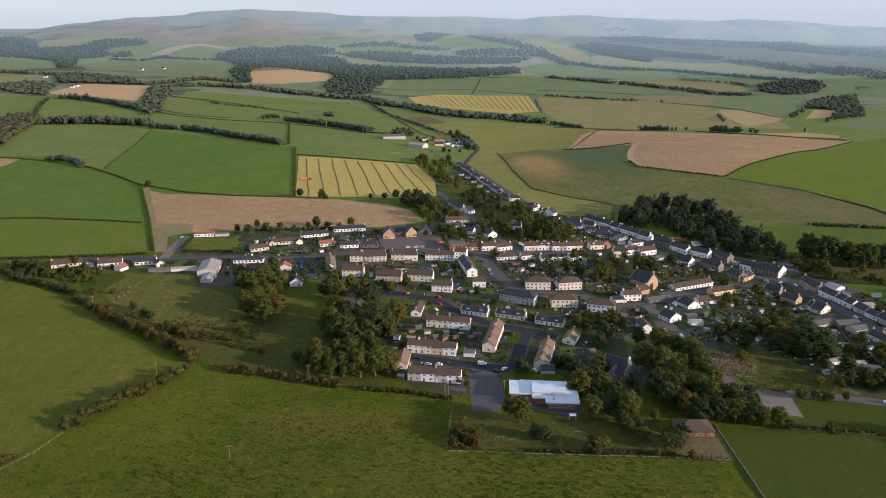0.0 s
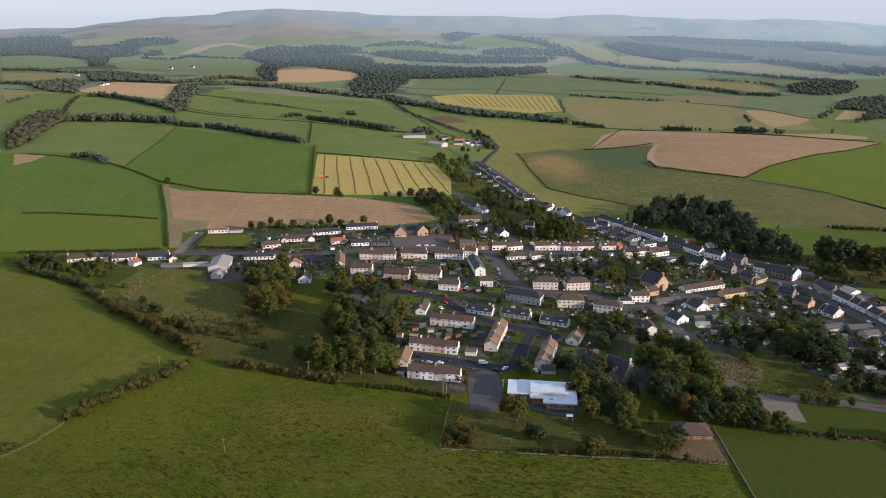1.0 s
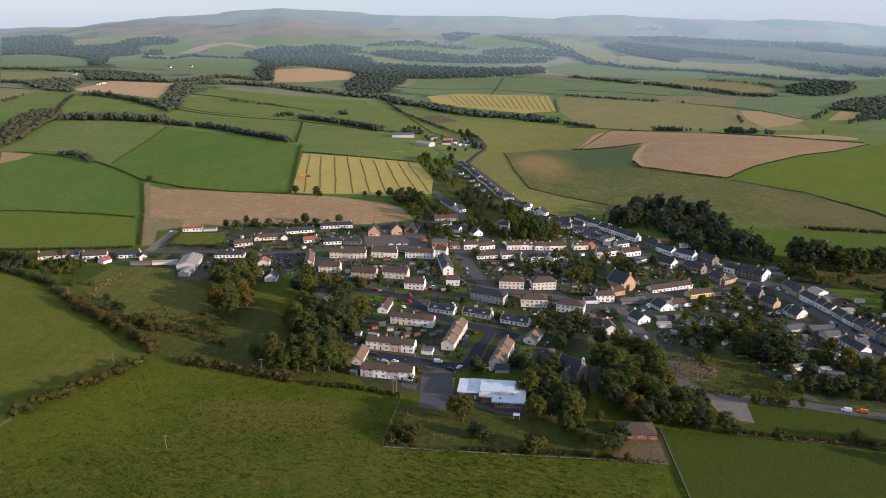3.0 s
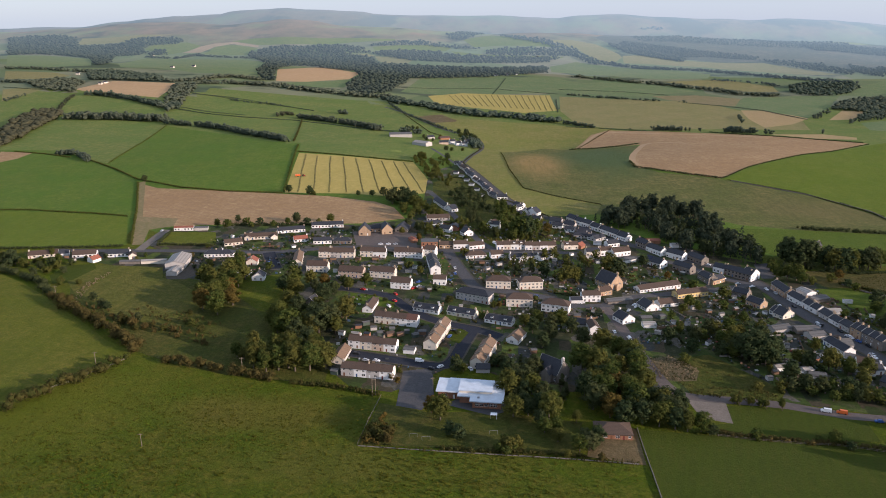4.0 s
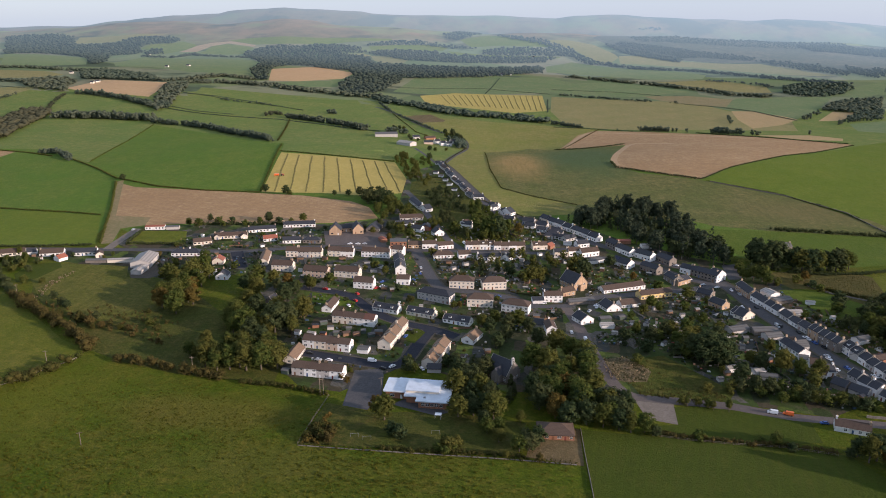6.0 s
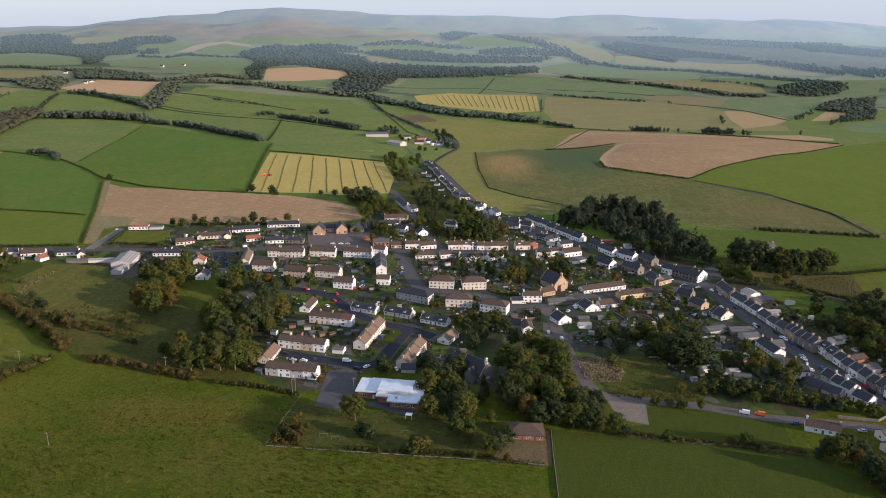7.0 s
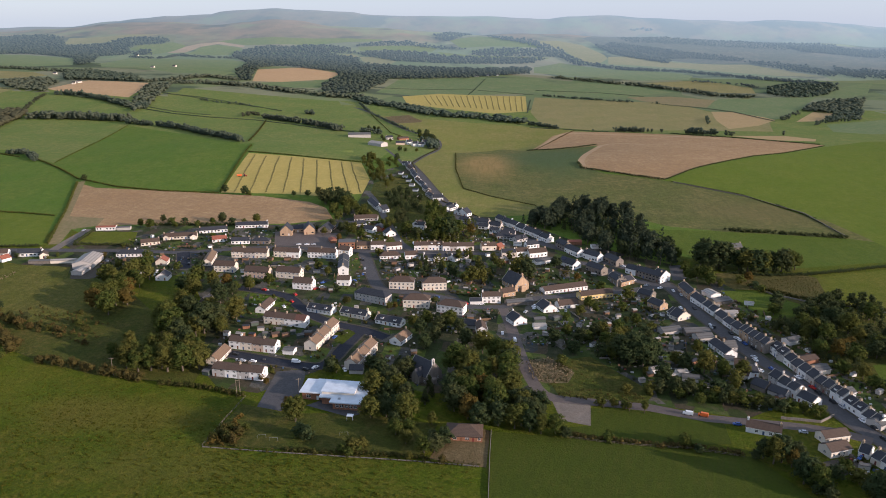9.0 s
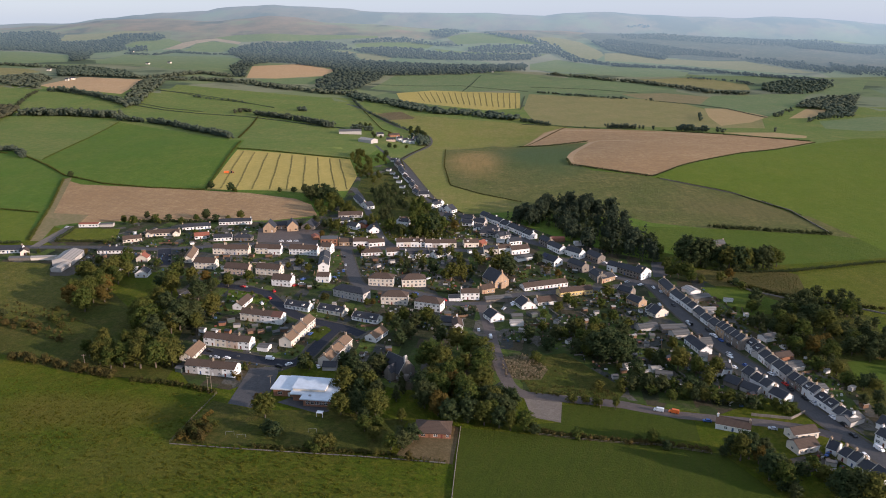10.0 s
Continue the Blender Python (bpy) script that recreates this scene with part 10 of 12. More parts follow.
tree("bushd", 163.6, 333.7, 6.2, 214, 1.09)
tree("bush", 184.0, 331.4, 5.7, 319, 1.24)
tree("oak", 219.6, 327.2, 7.8, 208, 1.12)
tree("bushd", 225.2, 322.2, 4.9, 17, 1.07)
tree("bush", 213.4, 329.6, 3.9, 94, 1.22)
tree("dark", 264.3, 298.4, 14.8, 106, 1.07)
tree("oak", 268.1, 293.5, 12.2, 239, 1.19)
tree("dark", 261.0, 315.4, 14.7, 227, 1.07)
tree("dark", 267.0, 314.3, 11.8, 39, 1.05)
tree("dark", 289.8, 285.8, 14.8, 159, 1.24)
tree("dark", 294.6, 283.4, 16.7, 277, 1.06)
tree("oak", 299.4, 281.5, 16.7, 147, 1.07)
tree("oak", 297.1, 291.5, 11.9, 183, 1.20)
tree("dark", 300.4, 288.5, 12.5, 266, 1.00)
tree("bush", 295.7, 296.3, 7.9, 271, 1.04)
tree("bush", 287.5, 308.7, 6.6, 25, 1.00)
tree("bushd", 280.2, 302.9, 7.8, 238, 1.09)
tree("bush", 288.9, 300.0, 7.7, 185, 1.24)
tree("oak", 288.3, 287.6, 9.6, 122, 1.00)
tree("bushd", 250.3, 318.2, 4.7, 173, 1.21)
tree("dark", 331.8, 517.4, 13.4, 48, 1.11)
tree("oak", 325.2, 503.6, 9.2, 344, 1.20)
tree("oak", 388.3, 498.7, 13.0, 133, 1.08)
tree("oak", 341.3, 456.8, 13.3, 19, 1.16)
tree("oak", 335.7, 465.4, 13.6, 288, 1.06)
tree("dark", 360.5, 486.5, 13.6, 211, 1.13)
tree("oak", 361.8, 472.1, 15.2, 282, 1.03)
tree("oak", 335.6, 479.7, 11.4, 8, 1.12)
tree("oak", 327.3, 434.5, 11.5, 235, 1.12)
tree("oak", 344.7, 424.0, 12.3, 308, 1.13)
tree("dark", 368.6, 425.9, 9.6, 87, 1.07)
tree("bush", 331.4, 411.7, 8.9, 71, 1.25)
tree("oak", 339.8, 405.1, 9.7, 208, 1.19)
tree("bush", 341.4, 394.9, 8.3, 142, 1.20)
tree("turn", 338.8, 435.4, 11.9, 271, 1.04)
tree("turn", 344.8, 440.0, 10.5, 267, 1.01)
tree("dark", 328.7, 508.2, 8.4, 118, 1.21)
tree("bush", 299.2, 493.9, 6.4, 313, 1.07)
tree("bushd", 306.2, 492.0, 5.8, 306, 1.14)
tree("oak", 349.1, 495.8, 10.2, 137, 1.03)
tree("oak", 361.3, 458.4, 10.6, 263, 1.12)
tree("oak", 367.9, 446.0, 11.2, 329, 1.11)
tree("oak", 341.2, 465.9, 9.3, 177, 1.05)
tree("bushd", 333.3, 596.1, 5.9, 203, 1.08)
tree("bushd", 342.0, 594.9, 5.8, 19, 1.24)
tree("bushd", 351.6, 596.6, 5.8, 200, 1.14)
tree("bushd", 360.8, 597.0, 5.6, 213, 1.06)
tree("bushd", 370.5, 598.9, 6.5, 40, 1.12)
tree("bushd", 310.1, 602.8, 6.4, 40, 1.17)
tree("bushd", 319.0, 601.6, 5.6, 323, 1.21)
tree("dark", 156.4, 569.8, 17.2, 2, 1.24)
tree("oak", 149.6, 572.2, 16.8, 354, 1.02)
tree("fir", 76.8, 568.8, 12.7, 247, 1.12)
tree("fir", 88.3, 568.0, 12.8, 286, 1.01)
tree("dark", 97.8, 563.0, 12.6, 86, 1.04)
tree("oak", 114.1, 553.3, 14.1, 91, 1.17)
tree("oak", 120.7, 554.7, 12.3, 331, 1.00)
tree("dark", 182.3, 598.3, 10.6, 92, 1.19)
tree("turn", 197.1, 574.0, 6.8, 97, 1.16)
tree("bush", 34.1, 607.5, 7.9, 75, 1.01)
tree("oak", -38.0, 525.4, 10.3, 273, 1.05)
tree("oak", -79.4, 521.0, 12.5, 221, 1.10)
tree("oak", -92.2, 526.0, 14.2, 143, 1.03)
tree("dark", -95.9, 519.2, 11.3, 151, 1.03)
tree("dark", -72.9, 509.4, 10.5, 309, 1.02)
tree("bush", -10.0, 568.9, 6.8, 189, 1.25)
tree("oak", -0.1, 555.9, 6.9, 181, 1.14)
tree("oak", -17.1, 561.0, 5.6, 160, 1.12)
tree("bush", -124.8, 535.5, 6.2, 271, 1.19)
tree("bush", -120.5, 556.7, 6.3, 291, 1.10)
tree("dark", -169.4, 544.4, 8.3, 273, 1.11)
tree("oak", -166.3, 551.8, 6.9, 304, 1.07)
tree("oak", -151.2, 513.4, 15.0, 91, 1.08)
tree("oak", -138.1, 500.2, 15.2, 85, 1.08)
tree("dark", 81.8, 448.4, 11.4, 66, 1.01)
tree("oak", 85.7, 462.6, 10.6, 91, 1.03)
tree("dark", 94.0, 454.0, 11.1, 62, 1.20)
tree("oak", 100.9, 459.3, 12.9, 350, 1.09)
tree("dark", 107.2, 450.7, 11.1, 140, 1.02)
tree("oak", 77.1, 457.0, 9.3, 302, 1.15)
tree("dark", 92.1, 436.4, 11.9, 288, 1.09)
tree("dark", 86.3, 426.4, 11.0, 359, 1.15)
tree("bush", 213.7, 559.1, 6.5, 176, 1.22)
tree("oak", 230.2, 536.7, 10.1, 146, 1.24)
tree("bush", 221.8, 509.9, 8.1, 93, 1.03)
tree("oak", 198.3, 514.0, 9.6, 174, 1.18)
tree("ash", 201.8, 503.6, 8.1, 136, 1.11)
tree("bush", 190.5, 499.5, 7.2, 272, 1.20)
tree("bush", 179.1, 485.1, 5.7, 317, 1.13)
tree("oak", 225.7, 478.5, 9.1, 26, 1.02)
tree("bush", 233.1, 468.1, 7.1, 312, 1.19)
tree("bush", 57.0, 489.8, 5.6, 195, 1.10)
tree("turn", 60.9, 490.3, 5.2, 187, 1.13)
tree("busht", 25.6, 496.5, 5.6, 252, 1.22)
tree("bush", 48.9, 468.6, 4.7, 199, 1.18)
tree("bushd", 14.7, 518.7, 5.9, 153, 1.09)
tree("bush", 32.3, 514.5, 3.5, 224, 1.09)
tree("bush", 34.4, 402.5, 6.1, 53, 1.15)
tree("oak", 38.4, 392.3, 6.2, 112, 1.00)
tree("turn", -2.1, 381.0, 4.5, 0, 1.03)
tree("turn", 1.9, 376.6, 4.5, 164, 1.11)
tree("bush", 1.5, 390.0, 3.4, 14, 1.13)
tree("bushd", -103.0, 558.6, 7.7, 273, 1.11)
tree("dark", -52.6, 517.6, 8.2, 109, 1.11)
tree("turn", -69.1, 522.1, 9.9, 61, 1.13)
tree("oak", -58.7, 510.9, 8.0, 71, 1.22)
tree("turn", 351.0, 444.7, 10, 297, 1.0)
tree("turn", 343.1, 437.5, 8, 241, 1.0)
tree("light", 262.2, 387.6, 8, 35, 1.0)
tree("turn", 118.7, 372.7, 13, 110, 1.0)
tree("turn", 121.6, 369.3, 11, 131, 1.0)
tree("light", -142.5, 495.9, 13, 83, 1.0)
tree("light", -131.1, 475.0, 13, 163, 1.0)
tree("light", -129.1, 460.0, 13, 177, 1.0)
tree("light", -152.7, 512.8, 13, 12, 1.0)
tree("light", -134.1, 499.1, 13, 142, 1.0)
tree("turn", -128.7, 480.6, 9, 180, 1.0)
tree("light", -89.6, 511.0, 14, 93, 1.0)
tree("light", -85.1, 455.2, 14, 125, 1.0)
tree("light", -81.4, 433.7, 14, 151, 1.0)
tree("light", -85.6, 474.7, 14, 121, 1.0)
tree("bush", 57.0, 308.1, 5, 39, 1.0)
tree("bush", 61.0, 305.3, 5, 67, 1.0)
tree("bush", 64.4, 309.7, 5, 90, 1.0)
tree("bush", 60.1, 313.5, 5, 60, 1.0)
tree("busht", -3.4, 319.6, 5, 337, 1.3)
tree("busht", 1.7, 315.5, 5, 11, 1.3)
tree("busht", 4.1, 321.3, 5, 28, 1.3)
tree("busht", -1.7, 325.5, 5, 349, 1.3)
tree("birch", 187.1, 365.5, 5.5, 229, 1.2)
tree("birch", 193.4, 364.7, 5.5, 273, 1.2)
tree("birch", 199.9, 362.0, 5.5, 319, 1.2)
tree("birch", 207.6, 360.6, 5.5, 13, 1.2)
grove([(-163.7, 535.2), (-147.4, 562.9), (-129.6, 530.1), (-119.6, 469.2), (-130.4, 457.3), (-144.2, 468.2)], 12, 12, 16, ('oak', 'light', 'ash', 'ash'), 57)
grove([(-87.0, 453.8), (-60.4, 444.4), (-38.6, 467.5), (-37.8, 445.2), (-45.2, 432.7), (-76.2, 423.6), (-88.8, 439.1)], 8, 12, 16, ('light', 'dark', 'ash', 'oak'), 58)
grove([(-87.6, 404.7), (-44.4, 413.8), (-39.9, 387.5), (-71.7, 383.4), (-90.4, 390.4)], 16, 13, 18, ('birch', 'birch', 'light', 'birch', 'ash'), 59, 4.0)
grove([(106.7, 400.7), (132.3, 415.7), (142.4, 394.5), (133.9, 356.3), (110.8, 346.0), (103.1, 361.1)], 12, 12, 16, ('oak', 'ash', 'dark', 'turn', 'oak', 'dark'), 60)
grove([(136.8, 368.7), (155.4, 360.4), (155.2, 338.1), (131.8, 338.2)], 7, 11, 14, ('oak', 'dark'), 61)
grove([(62.1, 383.3), (69.9, 373.4), (76.0, 343.3), (68.6, 343.3), (62.2, 357.5)], 4, 8, 10, ('dark', 'oak'), 62)
grove([(272.0, 308.6), (277.6, 308.9), (273.0, 284.6), (266.3, 284.1)], 5, 6, 9, ('dark', 'oak', 'bushd'), 63)
grove([(168.9, 451.9), (195.0, 459.3), (225.6, 447.8), (223.1, 414.6), (188.4, 431.8)], 9, 9, 13, ('dark', 'oak'), 65)
grove([(224.5, 387.5), (257.3, 382.6), (259.6, 369.2), (241.7, 368.6), (219.9, 378.6)], 7, 6, 9, ('oak', 'dark', 'bush'), 66)
grove([(338.3, 388.0), (363.2, 396.6), (343.9, 357.9), (337.1, 360.3), (335.4, 375.0)], 6, 7, 10, ('dark', 'oak', 'dark'), 67)
grove([(320.4, 478.5), (356.9, 496.4), (370.4, 459.1), (344.7, 424.0), (328.9, 442.9)], 8, 7, 11, ('dark', 'oak', 'dark'), 68)
tree("dark", -80.0, 1368.9, 9.3, 97, 1.03)
tree("dark", -92.3, 1380.7, 8.0, 43, 1.11)
tree("dark", 5.0, 1348.3, 11.3, 195, 1.00)
tree("dark", 17.7, 1355.0, 11.4, 94, 1.12)
tree("dark", 29.1, 1325.0, 9.0, 104, 1.13)
tree("bushd", -46.3, 1251.5, 5.9, 321, 1.24)
tree("bushd", -34.8, 1243.7, 5.8, 146, 1.02)

tree("ash", 256.8, 313.9, 15, 357)
tree("dark", 253.7, 318.6, 11, 335)
tree("turn", 264.1, 311.5, 10, 48)
tree("dark", 266.2, 305.2, 8, 63)
tree("bushd", 266.5, 298.3, 6, 65)
tree("bushd", 266.7, 290.7, 6, 66)
tree("bush", 277.0, 310.4, 4, 139)

# ---- rank tufts in the pasture ----
def grass_tufts(label, poly, count, thick, seed):
    """Rank grass that the cattle leave, thickest round the places in thick: (x, y, reach)."""
    rng = np.random.default_rng(seed)
    spots = [p for p in scatter(poly, count, random.Random(seed))
             if rng.uniform() < 0.22 + max(math.exp(-((p[0] - a) / r) ** 2 - ((p[1] - b) / r * 1.5) ** 2) for a, b, r in thick)]
    r = rng.uniform(0.22, 0.62, len(spots))
    c = np.array([(x, y, land(x, y) + 0.06 + h * 0.25) for (x, y), h in zip(spots, r)])
    ob = new("grass_tufts", foliage_mesh("grass_tufts", TUFTS, leaves(c, r, len(spots) * 3, 0.5, rng, 0.0, 0.6), *core(c, r, 0.55)))
    tagged(ob, label, "grass", kind="stuff")


grass_tufts("rank brown and green grass tufts in the pasture", [(-205, 290), (-158, 385), (-96, 372), (-40, 367), (-8, 358), (-12, 308), (118, 300), (118, 240), (-60, 235), (-205, 240)], 8000, ((-70, 330, 55), (30, 285, 45), (-120, 280, 40)), 91)

# ---- field boundaries, poles and hay ----
dyke("low pale stone dyke along the foot of the hedge", [(-193.0, 337.1), (-187.5, 347.4), (-177.3, 359.4), (-171.1, 372.1), (-165.4, 380.8), (-160.3, 390.4)], 0.42, 0.4)
dyke("weathered stone dyke round the hall grounds", [(-9.4, 308.8), (18.6, 307.1), (55.8, 305.3), (92.7, 303.7), (121.2, 301.7)], 0.4, 0.5, WALLS["darkstone"])
dyke("low weathered wall beside the playing field", [(127.1, 336.4), (126.2, 312.2), (125.4, 277.8), (124.8, 256.7)], 0.8, 0.3, WALLS["darkstone"])
hedge("overgrown grassy bank across the pasture", [(-535.5, 1355.7), (-488.3, 1139.6), (-455.6, 969.7)], 0.9, 1.6, 1.2, 1.0, FOLIAGE_LIGHT, 0.2)
dyke("low stone wall by the lane", [(275.9, 356.4), (294.7, 353.4), (304.7, 360.9)], 1.4, 0.6)
dyke("old stone dyke along the railway bank", [(329.1, 566.8), (339.9, 547.5), (362.1, 529.7), (391.2, 522.6), (417.3, 505.2)], 0.9, 0.7, WALLS["darkstone"])
dyke("pale stone dyke across the hillside", [(352.9, 917.3), (423.3, 860.0), (462.5, 795.0), (468.6, 709.8)], 1.1, 0.8)
fence("old timber post and rail fence on the pasture edge", [(-206.9, 285.9), (-202.8, 292.4), (-199.4, 300.0), (-194.9, 317.3)], 3.0, 2)
fence("timber fence between pasture and hall grounds", [(-5.4, 362.0), (-8.1, 335.9), (-9.7, 309.8)], 3.0, 2)
fence("timber fence along the lane", [(162.2, 333.5), (178.4, 330.4), (199.6, 327.4), (220.6, 325.6), (245.3, 319.0)], 4, 2)
power_pole(-171.1, 377.5, 20, 10, False)
power_pole(-109.5, 299.0, 20, 7, False)
power_pole(-86.9, 379.2, 20, 11, False)
power_pole(-9.4, 362.6, 20, 10, True)
power_pole(-251.7, 479.6, 20, 9, False)
power_pole(-349.2, 554.9, 20, 9, False)
power_pole(-179.7, 1334.2, 20, 13, False)
power_pole(22.4, 368.2, 20, 9, False)
swaths("dark rows of drying hay on the cut meadow", [((-199.6, 1030.4), (-161.4, 821.8)), ((-182.1, 1023.8), (-143.8, 823.0)), ((-163.0, 1022.5), (-125.5, 824.4)), ((-145.0, 1021.8), (-105.9, 826.1)), ((-126.6, 1017.4), (-86.8, 828.0)), ((-107.6, 1013.6), (-68.2, 827.4)), ((-90.3, 1009.7), (-49.1, 829.7)), ((-74.1, 1010.1), (-32.5, 834.4)), ((-60.3, 1009.8), (-19.7, 841.5))], 2.3, 0.5)
swaths("dark rows of drying hay on the far field", [((-45.9, 2087.8), (-9.0, 1843.3)), ((-29.5, 2094.6), (5.2, 1838.1)), ((-12.9, 2100.6), (19.5, 1832.8)), ((3.7, 2105.8), (33.6, 1827.5)), ((20.4, 2110.4), (47.7, 1822.1)), ((37.2, 2114.6), (61.6, 1816.7)), ((54.0, 2118.3), (75.5, 1811.3)), ((70.9, 2121.6), (89.3, 1805.7)), ((87.8, 2124.5), (103.1, 1800.2)), ((104.7, 2126.9), (116.7, 1794.5)), ((121.6, 2128.8), (130.2, 1788.8)), ((138.5, 2130.3), (143.7, 1783.0)), ((155.5, 2131.4), (157.1, 1777.2)), ((172.4, 2132.1), (170.3, 1771.2)), ((189.3, 2132.5), (183.5, 1765.3)), ((206.1, 2132.5), (196.6, 1759.2)), ((222.9, 2132.2), (209.6, 1753.1))], 4.0, 0.6)
# ---- parked vehicles ----
vehicle("white", 12.1, 403.9, 171, True)
vehicle("white", 24.9, 397.7, -133)
vehicle("black", 19.6, 395.2, 164)
vehicle("white", 42.5, 395.9, -65)
vehicle("white", -13.6, 402.8, 167)
vehicle("silver", -20.1, 403.0, 169)
vehicle("black", -26.9, 411.0, 165)
vehicle("white", 135.1, 453.3, -88)
vehicle("white", 142.7, 443.1, -84, True)
vehicle("red", 109.9, 506.7, -44)
vehicle("white", 121.0, 507.7, 9)
vehicle("white", 159.2, 510.8, 41)
vehicle("silver", 272.5, 547.1, 94)
vehicle("white", 265.0, 517.9, 98)
vehicle("black", 274.5, 516.5, 99)
vehicle("silver", 275.1, 477.5, 104, True)
vehicle("white", 286.4, 455.9, 101)
vehicle("black", 284.6, 466.8, 101)
vehicle("black", 291.0, 443.1, 100)
vehicle("white", 286.3, 425.6, 109)
vehicle("white", 302.8, 403.7, 110)
vehicle("red", 306.1, 391.5, 108)
vehicle("black", 306.7, 385.6, 104)
vehicle("black", 310.3, 375.7, 103)
vehicle("white", 316.5, 355.9, 103)
vehicle("black", 319.0, 348.9, 104)
vehicle("white", 315.9, 321.2, 108)
vehicle("white", 325.4, 327.1, 111, True)
vehicle("white", 229.7, 359.6, -19, True)
vehicle("orange", 237.1, 358.0, -21, True)
vehicle("blue", 251.7, 349.3, -5)
vehicle("silver", 281.8, 342.8, -11)
vehicle("blue", 299.1, 320.5, 41)
vehicle("red", -39.2, 515.4, -24)
vehicle("red", -14.1, 508.4, -55)
vehicle("red", -13.2, 494.7, -50)
vehicle("white", -16.1, 484.3, -57)
vehicle("red", -2.0, 521.8, 49)
vehicle("white", 1.6, 525.9, 49)
vehicle("blue", 0.6, 536.0, 47)
vehicle("blue", 23.1, 542.3, -1)
vehicle("white", -41.4, 632.3, 2)
vehicle("white", -34.5, 633.1, 2)
vehicle("silver", -28.6, 633.8, 1)
vehicle("white", 60.1, 646.1, 119, True)
vehicle("blue", 88.5, 516.0, -24)
vehicle("white", 95.1, 551.0, 49)
vehicle("white", 260.2, 562.1, 26)
vehicle("silver", 250.9, 567.9, 25)
vehicle("white", 268.9, 556.0, 98)
vehicle("blue", 291.8, 413.7, 111)
vehicle("blue", 288.1, 449.8, 106)
vehicle("black", 30.8, 447.0, -17)
vehicle("blue", 28.5, 438.3, -106)
vehicle("black", 24.4, 431.6, -100)
vehicle("silver", 26.8, 573.1, -76)
vehicle("blue", 27.5, 559.0, -76)
vehicle("black", 21.9, 595.0, -77)
vehicle("black", -116.3, 568.8, -72)
vehicle("blue", -124.7, 570.9, -68)
vehicle("black", -126.9, 582.8, -69)
vehicle("silver", -249.0, 654.7, 90)
vehicle("white", 174.9, 503.4, 111)
vehicle("silver", 181.0, 503.2, 86)
vehicle("red", 31.6, 623.7, 1)
vehicle("silver", 139.7, 653.7, 66)
vehicle("white", 173.6, 672.4, 132)
vehicle("black", 166.1, 679.0, 132)
vehicle("silver", 205.1, 648.3, 140)
vehicle("white", 239.5, 609.1, 148)
vehicle("silver", 280.2, 540.6, 94)
vehicle("white", 287.1, 491.2, 98)
vehicle("black", 303.4, 423.8, 105)
vehicle("silver", 312.8, 370.3, 102)
vehicle("black", 318.8, 338.7, 109)
tractor(-172.6, 897.1, 20)
vehicle("white", 276.0, 550.8, -50)
vehicle("silver", 283.5, 536.6, -55)
vehicle("black", 275.6, 477.4, -58, True)
vehicle("white", 285.7, 458.1, -58)
vehicle("blue", 274.1, 446.3, -58)
vehicle("silver", 286.9, 429.6, -60)
vehicle("white", 284.3, 410.9, -60)
vehicle("silver", 303.7, 403.6, -62)
vehicle("black", 127.8, 525.3, 15)
vehicle("white", 159.3, 506.8, 60)
vehicle("blue", 165.3, 521.1, 60)
vehicle("silver", 152.3, 496.5, 60)
vehicle("white", 242.8, 578.2, 20)

# ---- far hedges, plantations and farms ----
hedge("thick dark hedge round the ploughed field", [(193.3, 1245.5), (238.7, 1237.6), (276.5, 1245.1), (308.2, 1257.6)], 2.0, 2.2, 3.0, 1.0, FOLIAGE_DARK, 0.12)
hedge("thick dark hedge round the ploughed field", [(251.3, 1029.9), (250.9, 991.4), (282.6, 965.5), (313.5, 944.3), (345.0, 926.3)], 2.0, 2.2, 3.0, 1.0, FOLIAGE_DARK, 0.12)
hedge("thick dark hedge round the ploughed field", [(659.0, 1210.9), (559.3, 1118.3), (504.5, 1081.5), (446.7, 1028.2), (394.7, 981.8), (354.7, 936.5), (343.7, 926.3)], 1.1, 1.2100000000000002, 3.0, 1.0, FOLIAGE_DARK, 0.12)
hedge("thick dark hedge round the ploughed field", [(459.7, 1381.1), (497.3, 1340.2), (552.5, 1304.4), (594.4, 1267.7), (656.3, 1224.0)], 1.7, 1.87, 3.0, 1.0, FOLIAGE_DARK, 0.12)
hedge("low hedge along the farm lane", [(-619.6, 1584.5), (-522.5, 1522.6), (-427.7, 1485.0), (-330.3, 1464.0), (-241.1, 1415.3), (-178.9, 1370.5), (-111.9, 1339.1)], 1.5, 1.7, 1.6, 1.2, FOLIAGE_FAR, 0.12)
hedge("low hedge along the farm lane", [(-618.2, 1611.0), (-525.8, 1547.4), (-438.0, 1516.9)], 1.2, 1.5, 1.6, 1.2, FOLIAGE_FAR, 0.3)
hedge("ragged hedge with thorn bushes", [(-673.4, 1831.9), (-577.9, 1781.1), (-489.9, 1718.9), (-382.9, 1663.2)], 1.3, 1.5, 1.3, 1.2, FOLIAGE_FAR, 0.45)
hedge("overgrown thorn hedge between pastures", [(-249.9, 1162.2), (-281.1, 1324.7), (-308.9, 1468.8)], 1.8, 2.2, 1.6, 1.2, FOLIAGE_HEDGE, 0.35)
wood_in("hazy plantation band on the hillside", [(728.4, 3833.1), (966.0, 3678.5), (1190.7, 3556.7), (1264.7, 3475.4), (1234.4, 3418.2), (1050.0, 3498.8), (959.1, 3482.3), (822.9, 3614.5), (690.7, 3765.1)], 720, 9, FOLIAGE_HAZE, 361, 4)
